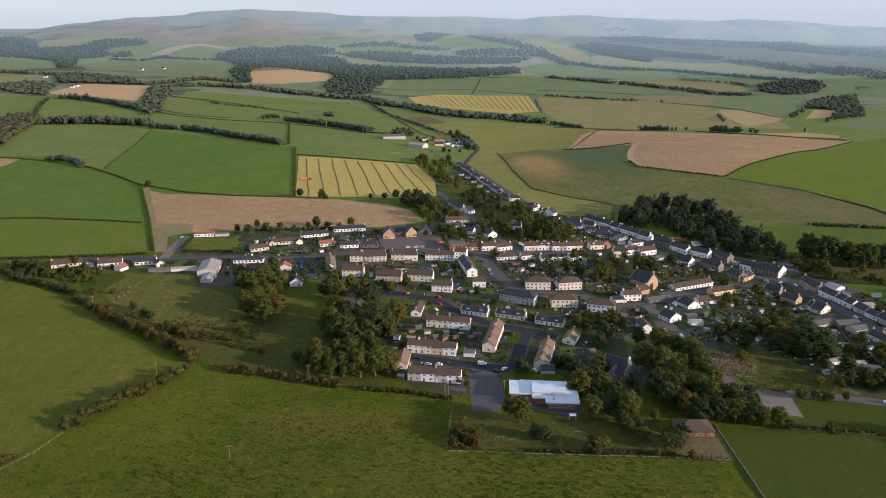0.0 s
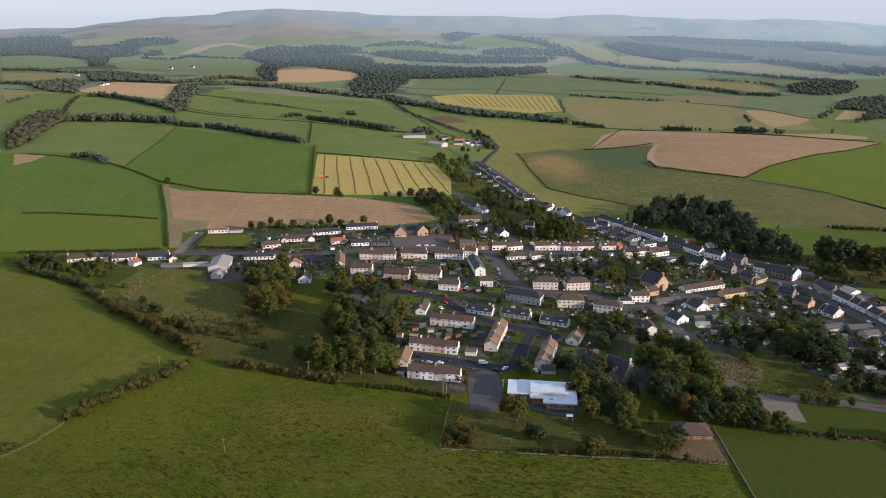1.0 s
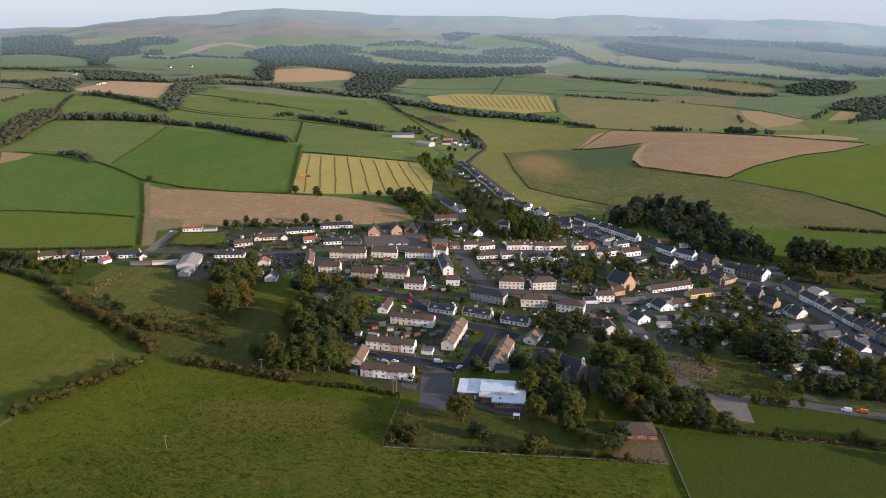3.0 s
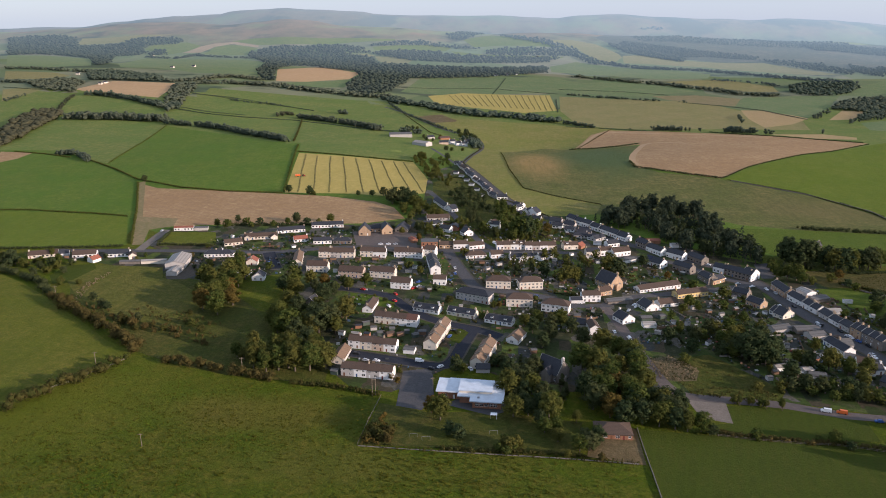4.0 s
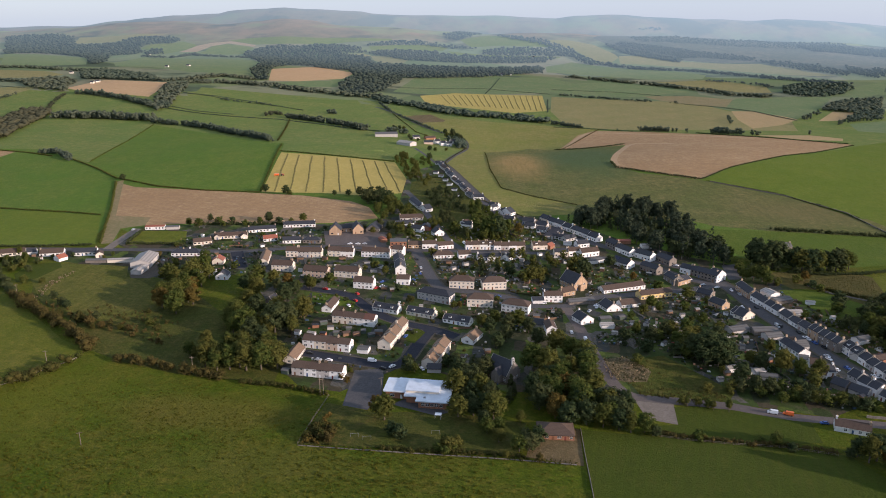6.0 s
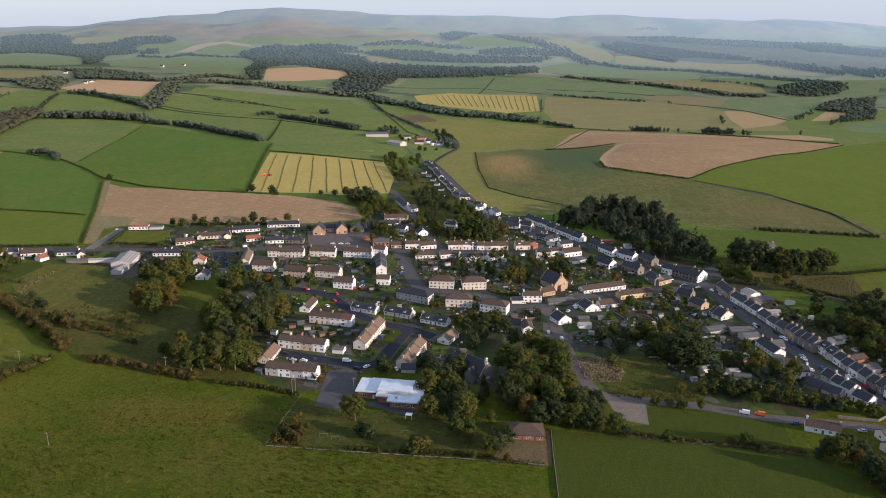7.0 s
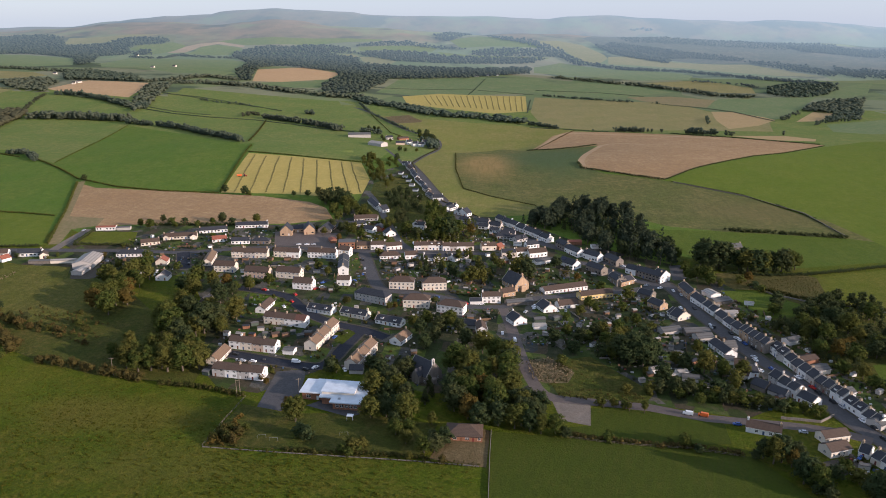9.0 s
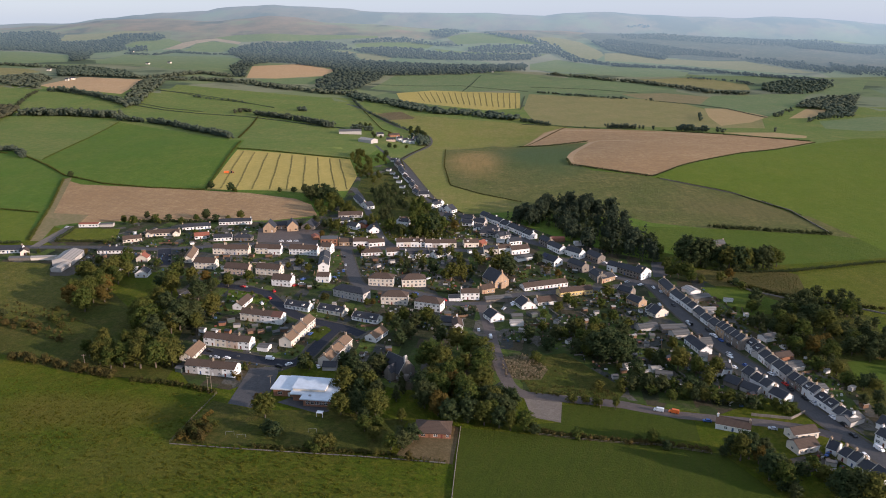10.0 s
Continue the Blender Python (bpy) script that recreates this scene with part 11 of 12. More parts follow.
wood_in("upper plantation band on the hillside", [(792.2, 4046.9), (1187.0, 4021.1), (1615.4, 4031.6), (1889.9, 4016.4), (1786.0, 3778.4), (1502.9, 3727.5), (1124.8, 3787.8), (814.3, 3854.5)], 850, 9, FOLIAGE_HAZE, 362, 4)
wood_in("thin plantation edge on the hillside", [(1571.3, 3284.9), (1587.6, 3035.5), (1486.6, 2825.7), (1472.1, 3035.5)], 230, 9, FOLIAGE_HAZE, 363, 4)
wood_in("dark plantation running down to the stubble", [(879.6, 1799.5), (925.0, 1781.7), (1008.8, 1828.6), (908.0, 1625.7), (873.5, 1633.0), (824.7, 1601.9), (908.8, 1746.8)], 150, 9, FOLIAGE_FAR, 364, 8)
tree_line("trees by the stubble field", [(749.4, 1627.8), (795.7, 1697.9), (848.4, 1774.2)], 14, 22, 7, FOLIAGE_FAR, 365, 44)
house("farmhouse", "distant white-rendered farmhouse with a slate roof", 303.2, 3406.1, 5, 16, 8, 5, "l", "white", "slate", far=True, stacks=0, group="far farms")
house("farmhouse", "distant white-rendered farmhouse with a slate roof", 259.9, 3381.3, 40, 10, 8, 3, "l", "white", "slate", far=True, stacks=0, group="far farms")
house("farmhouse", "distant white-rendered farmhouse with a slate roof", 117.7, 2662.6, 10, 18, 8, 5, "l", "white", "slate", far=True, stacks=0, group="far farms")
house("farmhouse", "distant white-rendered farmhouse with a slate roof", 88.2, 2641.6, 30, 12, 8, 3, "l", "white", "slate", far=True, stacks=0, group="far farms")
house("farmhouse", "distant white-rendered farmhouse with a slate roof", 157.7, 2689.9, 0, 10, 8, 3, "l", "white", "slate", far=True, stacks=0, group="far farms")

wood_in("garden trees behind the upper terrace", [(-19.6, 1056.9), (0.1, 1054.4), (9.0, 986.0), (0.5, 975.8), (-10.2, 1004.9)], 14, 7, FOLIAGE, 371, 110)
wood_in("small trees below the upper terrace", [(98.2, 725.4), (113.7, 736.2), (116.7, 702.4), (102.9, 692.5)], 9, 6, FOLIAGE_LIGHT, 372, 110)
hedge("garden hedges behind the upper terrace", [(10.9, 927.8), (31.2, 925.4)], 1.6, 2.0, 4, 0.8, FOLIAGE_DARK, 0.1)
hedge("garden hedges behind the upper terrace", [(16.2, 896.2), (36.9, 897.2)], 1.6, 2.0, 4, 0.8, FOLIAGE_DARK, 0.1)
hedge("garden hedges behind the upper terrace", [(21.1, 866.6), (43.5, 870.7)], 1.8, 2.2, 4, 0.8, FOLIAGE_DARK, 0.1)

wood_in("upper plantation band on the hillside", [(2092.4, 3987.2), (2189.1, 3805.2), (2304.5, 3664.3), (2139.5, 3393.1), (2022.3, 3505.6), (1923.8, 3656.9)], 330, 9, FOLIAGE_HAZE, 381, 4)
wood_in("lower plantation band on the hillside", [(1642.0, 3200.5), (1689.1, 2917.1), (1753.1, 2769.4), (1620.2, 2553.2), (1558.6, 2685.3), (1508.2, 2933.4)], 330, 9, FOLIAGE_HAZE, 382, 4)

# ---- sheds between the estate rows ----
shed("brown timber garden shed with a brown roof", -4.5, 435.8, 30, 4.6, 2.5, 2.2, "timber", "brown")
shed("green painted garden shed with a sheet roof", -0.4, 440.3, 12, 3.1, 3.3, 2.1, "green", "grey")
shed("green painted garden shed with a sheet roof", 5.5, 434.9, 30, 4.3, 3.1, 2.1, "green", "grey")
shed("brown timber garden shed with a sheet roof", 8.4, 440.1, 5, 4.9, 3.4, 2.1, "timber", "grey")
shed("green painted garden shed with a sheet roof", -17.4, 436.3, 12, 3.4, 3.5, 2.2, "green", "grey")
shed("brown timber garden shed with a brown roof", -10.9, 435.3, 30, 5.0, 3.6, 2.1, "timber", "brown")
shed("green painted garden shed with a sheet roof", -28.9, 450.5, 30, 4.8, 2.4, 2.1, "green", "grey")
shed("red brick garden outhouse with a slate roof", -33.2, 445.8, 12, 4.3, 2.4, 2.2, "brick", "slate")
shed("red brick garden outhouse with a slate roof", 18.0, 428.8, -15, 4.0, 3.0, 2.3, "brick", "slate")
shed("white garden outbuilding with a sheet roof", -42.8, 435.8, -15, 4.0, 3.0, 2.3, "white", "grey")
shed("brown timber garden shed with a brown roof", -37.9, 405.8, 5, 4.6, 3.6, 2.2, "timber", "brown")
shed("green painted garden shed with a sheet roof", -37.7, 384.9, -15, 4.2, 3.6, 2.3, "green", "grey")
shed("brown timber garden shed with a pale metal roof", -34.4, 434.9, -15, 5.3, 2.8, 2.2, "timber", "metal")
shed("red brick garden outhouse with a slate roof", -26.2, 435.6, -15, 3.8, 2.7, 2.0, "brick", "slate")
shed("grey garden shed with a sheet roof", -23.0, 444.1, 12, 4.2, 2.7, 2.0, "grey", "grey")
shed("green painted garden shed with a sheet roof", -10.6, 443.5, 12, 3.5, 3.2, 2.0, "green", "grey")
shed("white garden outbuilding with a sheet roof", 56.7, 467.4, 30, 3.2, 2.8, 2.2, "white", "grey")
shed("brown timber garden shed with a sheet roof", 1.8, 519.7, 5, 4.4, 3.2, 2.0, "timber", "grey")
shed("brown timber garden shed with a pale metal roof", 9.1, 515.7, 12, 2.9, 3.0, 2.0, "timber", "metal")
shed("white garden outbuilding with a sheet roof", -23.4, 567.5, -15, 3.8, 2.3, 2.0, "white", "grey")
shed("grey garden shed with a sheet roof", -11.7, 557.4, 12, 5.3, 2.4, 2.4, "grey", "grey")
shed("white garden outbuilding with a sheet roof", -7.8, 569.2, -15, 3.9, 2.6, 2.4, "white", "grey")
shed("brown timber garden shed with a brown roof", -56.7, 586.1, -15, 4.3, 2.9, 2.0, "timber", "brown")
shed("brown timber garden shed with a brown roof", -42.5, 586.1, 12, 5.5, 3.3, 2.3, "timber", "brown")
shed("brown timber garden shed with a sheet roof", -77.3, 583.7, 5, 5.1, 2.4, 1.9, "timber", "grey")
shed("white garden outbuilding with a sheet roof", 63.4, 604.5, -15, 5.4, 2.7, 2.3, "white", "grey")
shed("brown timber garden shed with a brown roof", 46.7, 587.1, 5, 4.5, 2.6, 2.2, "timber", "brown")
shed("grey garden shed with a sheet roof", 61.3, 582.8, 30, 4.8, 2.9, 2.2, "grey", "grey")
shed("white garden outbuilding with a sheet roof", 125.2, 618.0, 30, 3.3, 3.0, 2.2, "white", "grey")
shed("white garden outbuilding with a sheet roof", 144.7, 600.8, 12, 2.7, 2.4, 2.2, "white", "grey")
shed("brown timber garden shed with a brown roof", 158.7, 592.3, 12, 4.1, 3.5, 2.3, "timber", "brown")
shed("brown timber garden shed with a pale metal roof", 172.7, 588.1, -15, 3.3, 3.1, 2.2, "timber", "metal")
shed("grey garden shed with a sheet roof", 199.4, 507.4, 12, 2.9, 2.5, 2.4, "grey", "grey")
shed("brown timber garden shed with a sheet roof", 208.2, 499.2, 30, 3.8, 2.6, 2.0, "timber", "grey")
shed("grey garden shed with a sheet roof", 215.3, 494.7, 12, 3.4, 2.3, 1.9, "grey", "grey")
shed("brown timber garden shed with a pale metal roof", 229.1, 506.4, 12, 2.9, 3.2, 2.2, "timber", "metal")
shed("green painted garden shed with a sheet roof", 171.1, 481.6, 30, 4.7, 3.0, 2.2, "green", "grey")
shed("white garden outbuilding with a sheet roof", 176.1, 473.1, -15, 3.1, 3.4, 1.9, "white", "grey")
shed("brown timber garden shed with a pale metal roof", 232.8, 448.5, 30, 3.1, 2.2, 2.2, "timber", "metal")
shed("grey garden shed with a sheet roof", 237.6, 437.7, -15, 2.9, 3.3, 2.1, "grey", "grey")
shed("red brick garden outhouse with a slate roof", 246.6, 416.3, 30, 5.3, 3.2, 2.2, "brick", "slate")
shed("white garden outbuilding with a sheet roof", 255.2, 424.6, 30, 3.3, 2.2, 2.0, "white", "grey")
shed("brown timber garden shed with a brown roof", 258.0, 415.6, 30, 3.7, 2.8, 2.4, "timber", "brown")
shed("brown timber garden shed with a sheet roof", 217.3, 400.1, 12, 3.4, 2.2, 1.9, "timber", "grey")
shed("grey garden shed with a sheet roof", 211.4, 392.4, 12, 3.2, 3.0, 2.0, "grey", "grey")
shed("red brick garden outhouse with a slate roof", 281.9, 374.5, 30, 4.5, 3.2, 2.2, "brick", "slate")
shed("white garden outbuilding with a sheet roof", 265.4, 406.7, -15, 4.9, 2.4, 2.1, "white", "grey")
shed("green painted garden shed with a sheet roof", 243.6, 449.4, 5, 3.4, 3.5, 2.4, "green", "grey")
shed("brown timber garden shed with a brown roof", 274.1, 451.3, 30, 4.1, 2.6, 2.2, "timber", "brown")
shed("brown timber garden shed with a brown roof", 300.5, 511.3, -15, 4.1, 2.6, 1.9, "timber", "brown")
shed("brown timber garden shed with a sheet roof", 306.9, 494.1, 30, 4.9, 3.2, 2.3, "timber", "grey")
goal(16.0, 319.2, 10)
goal(22.4, 316.9, 8)
goal(55.1, 324.7, 5)

# ---- the white-roofed hall ----
def hall(x, y, turn):
    top = new("village_hall")
    top.matrix_basis = pose(x, y, land(x + 17, y + 6) + 0.1, 0, 0, turn) @ Matrix.Diagonal((1.207, 1.207, 1.15, 1))
    tagged(top, "brick village hall with a flat white membrane roof", "hall")
    s = Shape()
    glazing = [(1.2 + 2.0 * i, 1.0, 2.8 + 2.0 * i, 2.5) for i in range(5)]
    pierced(s, (16, -5.5, 0), (1, 0, 0), 12.5, 3.6, glazing)
    pierced(s, (28.5, -5.5, 0), (0, 1, 0), 18.5, 3.6, [(3, 1, 5, 2.4), (8, 1, 10, 2.4)])
    pierced(s, (28.5, 13, 0), (-1, 0, 0), 28.5, 3.6, [])
    pierced(s, (0, 13, 0), (0, -1, 0), 11.4, 3.6, [])
    pierced(s, (0, 1.6, 0), (1, 0, 0), 10, 3.6, [(2, 0.9, 4, 2.4), (6.5, 0.02, 8, 2.2)])
    pierced(s, (10, 1.6, 0), (0, -1, 0), 3.0, 3.6, [])
    pierced(s, (10, -1.4, 0), (1, 0, 0), 6, 3.6, [])
    pierced(s, (16, -1.4, 0), (0, -1, 0), 4.1, 3.6, [])
    s.box(0.2, 1.8, -1, 28.3, 12.8, 0.05)
    part("wall", s, WALLS["brick"], top)
    r = Shape()
    plan = [(-1, 0.8), (9, 0.8), (9, -2.6), (14.8, -2.6), (14.8, -6.7), (29.6, -6.7), (29.6, 13.8), (4.0, 14.4), (4.0, 13.8), (-1, 13.8)]
    n = len(plan)
    r.v = [(*p, 3.6) for p in plan] + [(*p, 4.15) for p in plan]
    r.f = [tuple(range(n - 1, -1, -1)), tuple(range(n, 2 * n))] + [(i, (i + 1) % n, n + (i + 1) % n, n + i) for i in range(n)]
    rf = part("roof", r, WHITE_ROOF, top)
    part("upper_wall", Shape().box(9.6, 0.4, 4.15, 24, 10.4, 5.3), WALLS["cream"], top)
    part("upper_roof", Shape().box(9.2, 0.0, 5.3, 24.4, 10.8, 5.65), WHITE_ROOF, rf)
    part("roof_vent", Shape().box(18, -4, 4.15, 19, -3, 4.7), STEEL, rf)
    for x0, z0, x1, z1 in glazing:
        fm, pm = window_meshes(x1 - x0, z1 - z0)
        w = part("window", fm, None, top)
        w.matrix_basis = pose(16 + x0, -5.5, z0)
        part("pane", pm, None, w)
    for o, ux, x0, z0, w, h in (((28.5, -5.5, 0), (0, 1, 0), 3, 1, 2, 1.4), ((28.5, -5.5, 0), (0, 1, 0), 8, 1, 2, 1.4), ((0, 1.6, 0), (1, 0, 0), 2, 0.9, 2, 1.5)):
        put_window(top, o, ux, x0, z0, w, h)
    put_door(top, (0, 1.6, 0), (1, 0, 0), 6.6, 1)


hall(25.5, 359.8, -4.6)
entrance_canopy = new("entrance_canopy", Shape().box(0, 0, 2.4, 3.4, 2.6, 2.55).box(0.1, 0.1, 0, 0.25, 0.25, 2.4).box(3.15, 0.1, 0, 3.3, 0.25, 2.4).mesh("entrance_canopy", WHITE_ROOF))
entrance_canopy.matrix_basis = place_on(53.6, 339.9, -4.6)
tagged(entrance_canopy, "small white canopy on posts by the hall", "canopy")


# ---- church and chapel details, solar panels ----
def bellcote(parent, x, y, z, material):
    s = Shape().box(x - 0.5, y - 0.9, z - 1.6, x + 0.5, y - 0.45, z + 1.9).box(x - 0.5, y + 0.45, z - 1.6, x + 0.5, y + 0.9, z + 1.9).box(x - 0.5, y - 0.9, z + 1.9, x + 0.5, y + 0.9, z + 2.5, 0.3)
    b = part("bellcote", s, material, parent)
    part("bell", Shape().tube((x, y, z + 0.9), (x, y, z + 1.5), 0.34, 0.12, 10), STEEL, b)


bellcote(church, CHURCH_L - 0.4, 5.5, 5.0 + 5.5 * 1.15, WALLS["grey"])
part("porch", Shape().box(CHURCH_L, 3.0, -1, CHURCH_L + 2.6, 5.6, 2.4).box(CHURCH_L - 0.1, 2.8, 2.4, CHURCH_L + 2.8, 5.8, 3.0, 0.3), WALLS["darkstone"], church)
mid = CHURCH_L * 0.6
part("transept_roof", Shape().face((mid - 3, -3.2, 4.6), (mid, -3.2, 8.4), (mid, 4, 8.4), (mid - 3, 0.6, 4.6)).face((mid + 3, -3.2, 4.6), (mid + 3, 0.6, 4.6), (mid, 4, 8.4), (mid, -3.2, 8.4)), ROOFS["slate"], church)
part("transept", Shape().box(mid - 2.8, -3.0, -1, mid + 2.8, 0.0, 4.6).face((mid - 2.8, -3.0, 4.6), (mid + 2.8, -3.0, 4.6), (mid, -3.0, 8.2)), WALLS["darkstone"], church)
bellcote(chapel, CHAPEL_L / 2, 0.4, 5.0 + CHAPEL_L / 2 * 1.05 - 0.4, WALLS["stone"])
part("porch", Shape().box(CHAPEL_L / 2 - 2, -2.2, -1, CHAPEL_L / 2 + 2, 0, 2.8).box(CHAPEL_L / 2 - 2.3, -2.5, 2.8, CHAPEL_L / 2 + 2.3, 0, 4.4, 0.9), WALLS["stone"], chapel)
for i in range(4):
    y0, x0 = 1.3, 1.5 + i * 1.25
    z = lambda y: 3.6 + y * 0.75 + 0.2
    part("solar_panel", Shape().face((x0, y0, z(y0)), (x0 + 1.15, y0, z(y0)), (x0 + 1.15, y0 + 2.6, z(y0 + 2.6)), (x0, y0 + 2.6, z(y0 + 2.6))).face((x0, y0, z(y0) - 0.06), (x0, y0 + 2.6, z(y0 + 2.6) - 0.06), (x0 + 1.15, y0 + 2.6, z(y0 + 2.6) - 0.06), (x0 + 1.15, y0, z(y0) - 0.06)), SOLAR, solar_house)


# ---- gardens: shrubs, sheds ----
def clear(x, y, gap):
    for hx, hy, turn, length, deep in HOUSES:
        a = radians(turn)
        u, v = (x - hx) * math.cos(a) + (y - hy) * math.sin(a), -(x - hx) * math.sin(a) + (y - hy) * math.cos(a)
        if abs(u) < length / 2 + gap and abs(v) < deep / 2 + gap:
            return False
    for z in ZONES:
        if z[0] in ("playground", "car_park") and inside(x, y, z[3]):
            return False
    for line, width in ROADS:
        if any((x - px) ** 2 + (y - py) ** 2 < (width / 2 + 1.5 + gap) ** 2 for px, py in line):
            return False
    return True


def garden_fill(poly, shrubs, sheds, seed):
    rng = random.Random(seed)
    for x, y in scatter(poly, shrubs, rng, 4.0):
        if clear(x, y, 2.0):
            tree(rng.choice(("bush", "bush", "bushd", "busht", "bushd")), x, y, rng.uniform(1.6, 4.4), rng.randrange(360), rng.uniform(0.8, 1.5))
    for x, y in scatter(poly, sheds, rng, 9.0):
        if clear(x, y, 4.5):
            shed(rng.choice(("small stained timber garden shed", "grey garden shed with a sheet roof", "pale garden shed behind the houses")), x, y, rng.choice((0, 15, -20, 40)) + rng.uniform(-6, 6), rng.uniform(2.2, 4.5), rng.uniform(2.0, 3.2), rng.uniform(1.8, 2.3), rng.choice(("timber", "timber", "grey", "green", "white")), rng.choice(("grey", "grey", "brown", "metal")))


def undergrowth(poly, count, seed):
    """Flower beds, climbers and small bushes of the back gardens, too many to count."""
    rng = np.random.default_rng(seed)
    spots = [p for p in scatter(poly, count, random.Random(seed), 1.5) if clear(*p, 1.2)]
    if spots:
        r = rng.uniform(0.5, 1.5, len(spots))
        c = np.array([(x, y, land(x, y) + h * 0.5) for (x, y), h in zip(spots, r)])
        material = (FOLIAGE_DARK, FOLIAGE, FOLIAGE_HEDGE)[seed % 3]
        ob = new("garden_plants", foliage_mesh("garden_plants", material, leaves(c, r, len(spots) * 22, 0.5, rng), *core(c, r)))
        tagged(ob, "low bushes and flower beds in back gardens", "garden plants", kind="stuff")


def garden_clutter(poly, count, seed):
    """Bins, planters, benches, toys and washing behind the houses, too many to count."""
    rng = random.Random(seed)
    s = Shape()
    for x, y in scatter(poly, count, rng, 1.0):
        if clear(x, y, 0.8):
            z, w, d = land(x, y) + 0.02, rng.uniform(0.25, 1.0), rng.uniform(0.2, 0.7)
            s.box(x - w, y - d, z, x + w, y + d, z + rng.uniform(0.3, 1.3), 0.05)
    if s.v:
        tagged(new("garden_clutter", s.mesh("garden_clutter", CLUTTER)), "bins, benches and planters scattered in back gardens", "garden clutter", kind="stuff")


def garden_walls(poly, count, seed):
    """Low garden walls and clipped hedges between the plots."""
    rng = random.Random(seed)
    for x, y in scatter(poly, count, rng, 12.0):
        a = radians(rng.choice((0, 90)) + rng.choice((-12, 8, 20)))
        n = rng.uniform(9, 20)
        line = [(x + math.cos(a) * n * t, y + math.sin(a) * n * t) for t in (0, 0.25, 0.5, 0.75, 1)]
        if all(clear(px, py, 1.0) for px, py in line):
            if rng.random() < 0.33:
                dyke("brown timber panel fence between gardens", line, 1.6, 0.12, FENCING, "garden_fence")
            elif rng.random() < 0.5:
                dyke("low grey garden wall between plots", line, 1.1, 0.35, WALLS["darkstone"], "garden_wall")
            else:
                hedge("clipped green garden hedge between plots", line, 1.4, 1.0, 14, 0.45, FOLIAGE_DARK)


garden_fill([(-34.6, 397.6), (3.6, 373.4), (34.4, 402.5), (87.3, 378.3), (75.2, 471.2), (-46.3, 524.5), (-55.4, 458.8)], 27, 17, 40)
garden_walls([(-34.6, 397.6), (3.6, 373.4), (34.4, 402.5), (87.3, 378.3), (75.2, 471.2), (-46.3, 524.5), (-55.4, 458.8)], 20, 70)
garden_fill([(75.2, 471.2), (118.6, 438.5), (136.4, 496.2), (98.8, 519.2), (45.8, 535.2)], 20, 13, 41)
garden_walls([(75.2, 471.2), (118.6, 438.5), (136.4, 496.2), (98.8, 519.2), (45.8, 535.2)], 15, 71)
garden_fill([(-67.1, 522.3), (13.4, 524.7), (49.6, 511.4), (17.6, 618.7), (-97.9, 622.1)], 20, 13, 42)
garden_walls([(-67.1, 522.3), (13.4, 524.7), (49.6, 511.4), (17.6, 618.7), (-97.9, 622.1)], 15, 48)
garden_fill([(45.8, 535.2), (128.2, 519.3), (173.2, 607.7), (205.7, 599.3), (219.7, 553.9), (157.8, 526.0), (120.8, 607.5), (33.4, 612.3)], 36, 23, 43)
garden_walls([(45.8, 535.2), (128.2, 519.3), (173.2, 607.7), (205.7, 599.3), (219.7, 553.9), (157.8, 526.0), (120.8, 607.5), (33.4, 612.3)], 27, 73)
garden_fill([(143.4, 440.6), (179.1, 485.1), (248.3, 504.7), (263.0, 470.3), (281.3, 411.5), (293.7, 366.0), (267.1, 364.7), (243.5, 375.9), (217.4, 381.5), (188.0, 427.8)], 44, 24, 44)
garden_walls([(143.4, 440.6), (179.1, 485.1), (248.3, 504.7), (263.0, 470.3), (281.3, 411.5), (293.7, 366.0), (267.1, 364.7), (243.5, 375.9), (217.4, 381.5), (188.0, 427.8)], 36, 74)
garden_fill([(276.7, 543.2), (304.4, 554.8), (322.3, 494.7), (334.2, 439.1), (341.5, 381.8), (332.9, 351.5), (318.6, 350.5), (301.2, 432.4)], 28, 18, 45)
garden_walls([(276.7, 543.2), (304.4, 554.8), (322.3, 494.7), (334.2, 439.1), (341.5, 381.8), (332.9, 351.5), (318.6, 350.5), (301.2, 432.4)], 21, 75)
garden_fill([(198.3, 514.0), (248.3, 504.7), (246.5, 561.7), (200.6, 533.8)], 9, 6, 46)
garden_walls([(198.3, 514.0), (248.3, 504.7), (246.5, 561.7), (200.6, 533.8)], 7, 76)
garden_fill([(-190.1, 549.3), (-106.2, 544.3), (-97.9, 622.1), (-6.5, 615.9), (-24.2, 696.7), (-196.7, 637.6)], 31, 12, 47)
garden_walls([(-190.1, 549.3), (-106.2, 544.3), (-97.9, 622.1), (-6.5, 615.9), (-24.2, 696.7), (-196.7, 637.6)], 26, 77)
garden_fill([(6.3, 652.4), (134.6, 658.5), (177.2, 691.8), (134.0, 739.1), (52.7, 697.0), (-6.7, 720.2)], 28, 10, 48)
garden_walls([(6.3, 652.4), (134.6, 658.5), (177.2, 691.8), (134.0, 739.1), (52.7, 697.0), (-6.7, 720.2)], 24, 78)
garden_fill([(285.5, 322.5), (292.0, 296.0), (309.2, 288.4), (306.8, 323.9)], 8, 5, 49)
garden_walls([(285.5, 322.5), (292.0, 296.0), (309.2, 288.4), (306.8, 323.9)], 6, 79)
garden_fill([(-332.5, 556.7), (-276.9, 531.5), (-258.0, 558.9), (-227.1, 559.9), (-218.7, 589.6), (-330.6, 589.1)], 14, 5, 60)
garden_clutter([(-34.6, 397.6), (3.6, 373.4), (34.4, 402.5), (87.3, 378.3), (75.2, 471.2), (-46.3, 524.5), (-55.4, 458.8)], 238, 240)
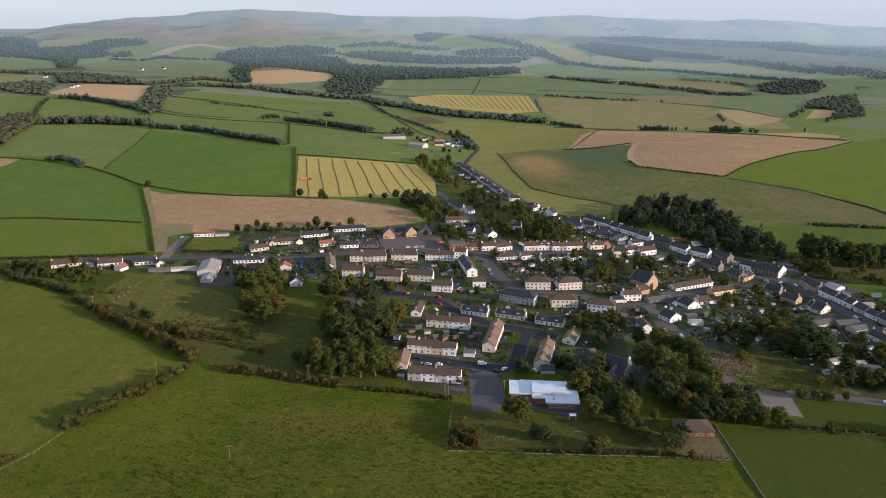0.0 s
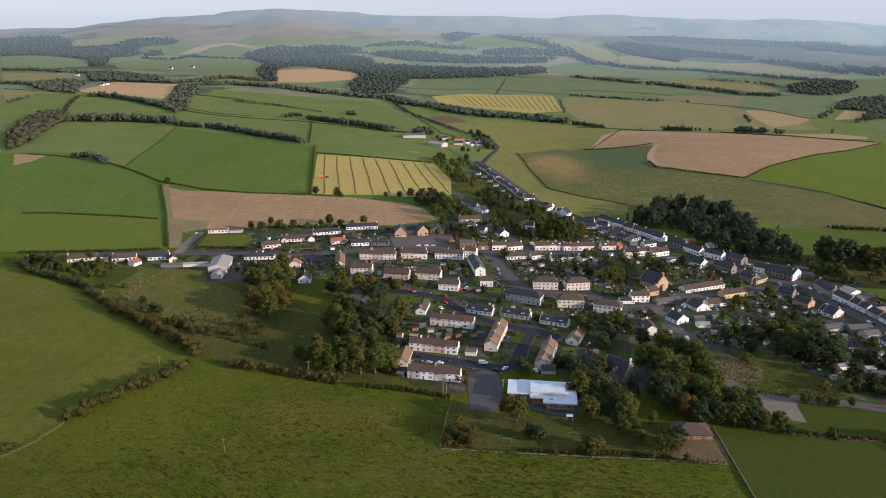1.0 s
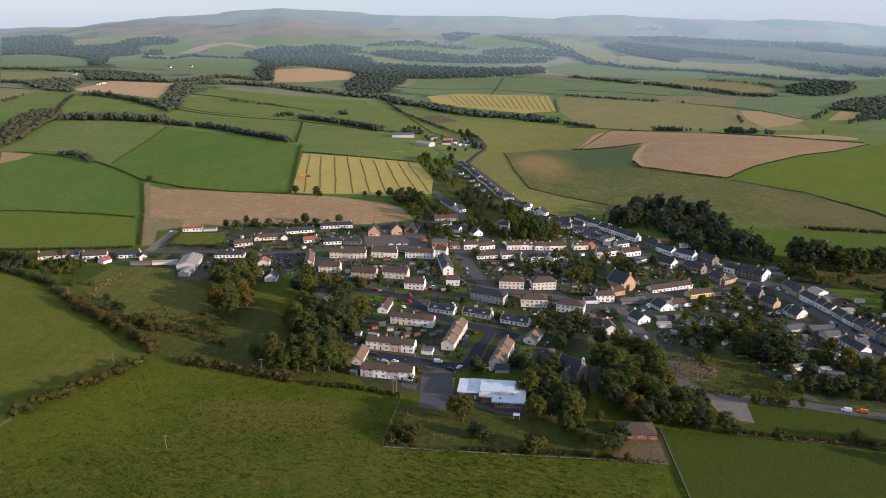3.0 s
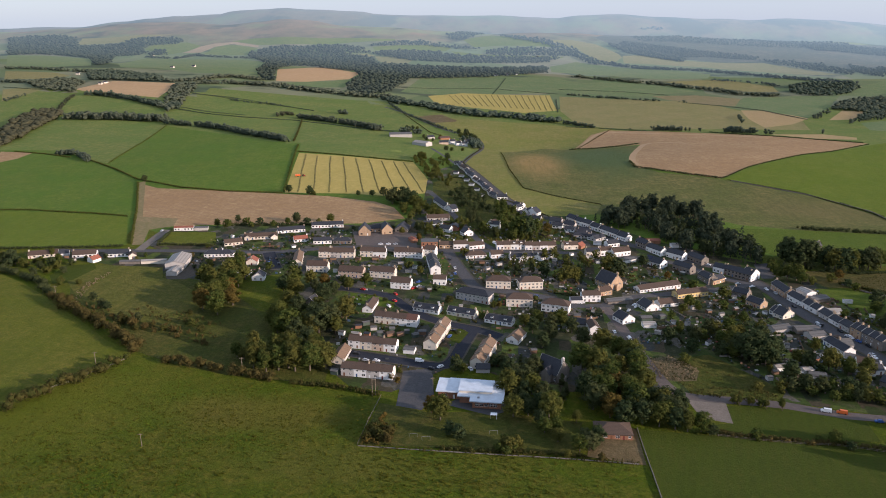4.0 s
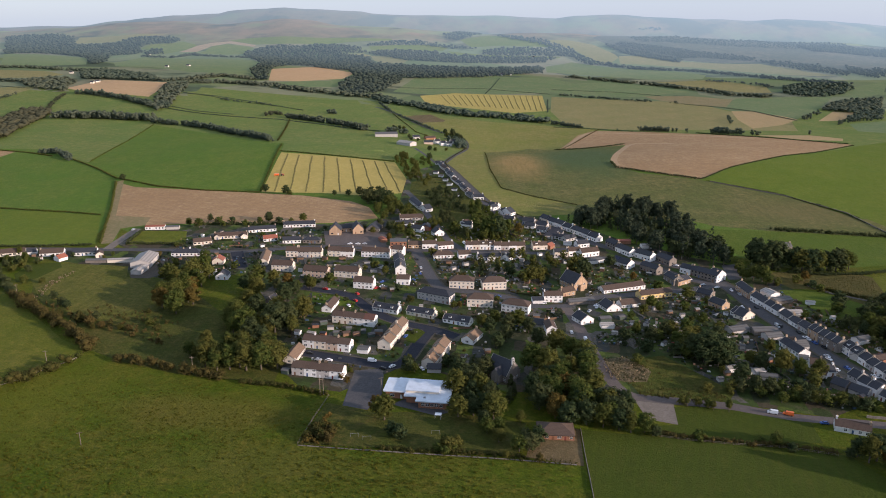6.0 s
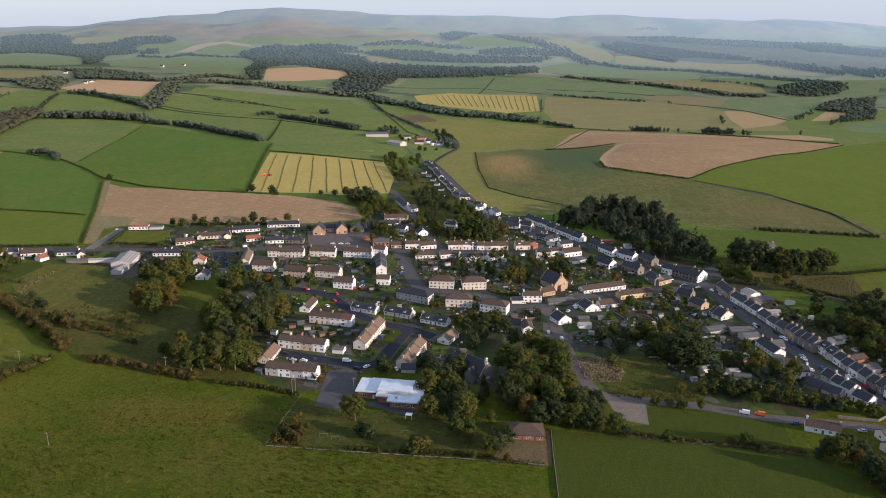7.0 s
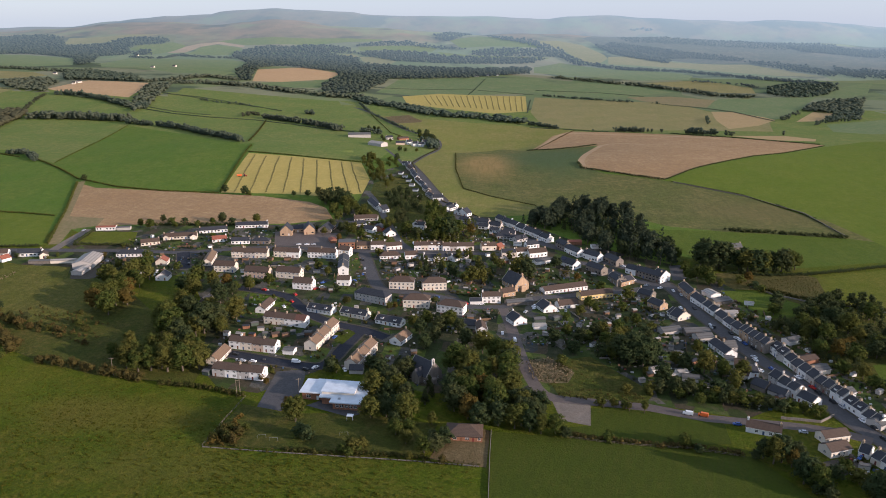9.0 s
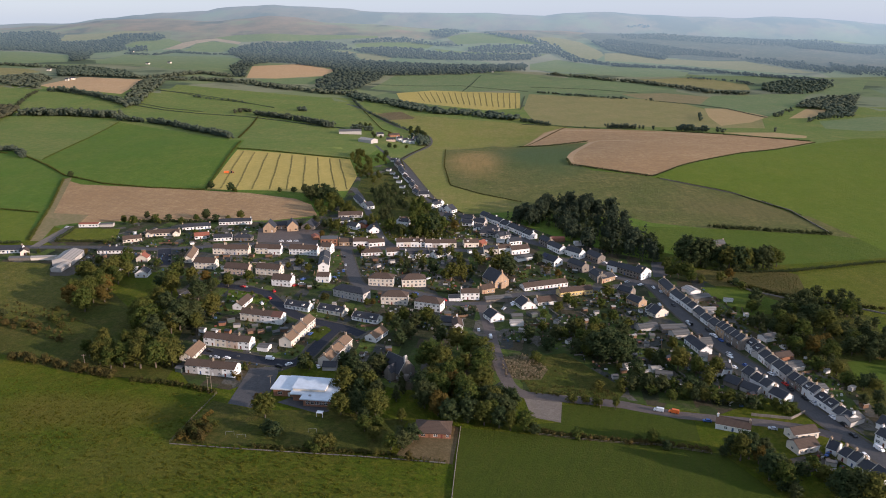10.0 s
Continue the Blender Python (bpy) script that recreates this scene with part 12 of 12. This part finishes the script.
undergrowth([(-34.6, 397.6), (3.6, 373.4), (34.4, 402.5), (87.3, 378.3), (75.2, 471.2), (-46.3, 524.5), (-55.4, 458.8)], 204, 140)
garden_clutter([(75.2, 471.2), (118.6, 438.5), (136.4, 496.2), (98.8, 519.2), (45.8, 535.2)], 182, 241)
undergrowth([(75.2, 471.2), (118.6, 438.5), (136.4, 496.2), (98.8, 519.2), (45.8, 535.2)], 156, 141)
garden_clutter([(-67.1, 522.3), (13.4, 524.7), (49.6, 511.4), (17.6, 618.7), (-97.9, 622.1)], 182, 242)
undergrowth([(-67.1, 522.3), (13.4, 524.7), (49.6, 511.4), (17.6, 618.7), (-97.9, 622.1)], 156, 142)
garden_clutter([(45.8, 535.2), (128.2, 519.3), (173.2, 607.7), (205.7, 599.3), (219.7, 553.9), (157.8, 526.0), (120.8, 607.5), (33.4, 612.3)], 322, 243)
undergrowth([(45.8, 535.2), (128.2, 519.3), (173.2, 607.7), (205.7, 599.3), (219.7, 553.9), (157.8, 526.0), (120.8, 607.5), (33.4, 612.3)], 276, 143)
garden_clutter([(143.4, 440.6), (179.1, 485.1), (248.3, 504.7), (263.0, 470.3), (281.3, 411.5), (293.7, 366.0), (267.1, 364.7), (243.5, 375.9), (217.4, 381.5), (188.0, 427.8)], 420, 244)
undergrowth([(143.4, 440.6), (179.1, 485.1), (248.3, 504.7), (263.0, 470.3), (281.3, 411.5), (293.7, 366.0), (267.1, 364.7), (243.5, 375.9), (217.4, 381.5), (188.0, 427.8)], 360, 144)
garden_clutter([(276.7, 543.2), (304.4, 554.8), (322.3, 494.7), (334.2, 439.1), (341.5, 381.8), (332.9, 351.5), (318.6, 350.5), (301.2, 432.4)], 252, 245)
undergrowth([(276.7, 543.2), (304.4, 554.8), (322.3, 494.7), (334.2, 439.1), (341.5, 381.8), (332.9, 351.5), (318.6, 350.5), (301.2, 432.4)], 216, 145)
garden_clutter([(198.3, 514.0), (248.3, 504.7), (246.5, 561.7), (200.6, 533.8)], 84, 246)
undergrowth([(198.3, 514.0), (248.3, 504.7), (246.5, 561.7), (200.6, 533.8)], 72, 146)
garden_clutter([(-190.1, 549.3), (-106.2, 544.3), (-97.9, 622.1), (-6.5, 615.9), (-24.2, 696.7), (-196.7, 637.6)], 308, 247)
undergrowth([(-190.1, 549.3), (-106.2, 544.3), (-97.9, 622.1), (-6.5, 615.9), (-24.2, 696.7), (-196.7, 637.6)], 264, 147)
garden_clutter([(6.3, 652.4), (134.6, 658.5), (177.2, 691.8), (134.0, 739.1), (52.7, 697.0), (-6.7, 720.2)], 280, 248)
undergrowth([(6.3, 652.4), (134.6, 658.5), (177.2, 691.8), (134.0, 739.1), (52.7, 697.0), (-6.7, 720.2)], 240, 148)
garden_clutter([(285.5, 322.5), (292.0, 296.0), (309.2, 288.4), (306.8, 323.9)], 70, 249)
undergrowth([(285.5, 322.5), (292.0, 296.0), (309.2, 288.4), (306.8, 323.9)], 60, 149)
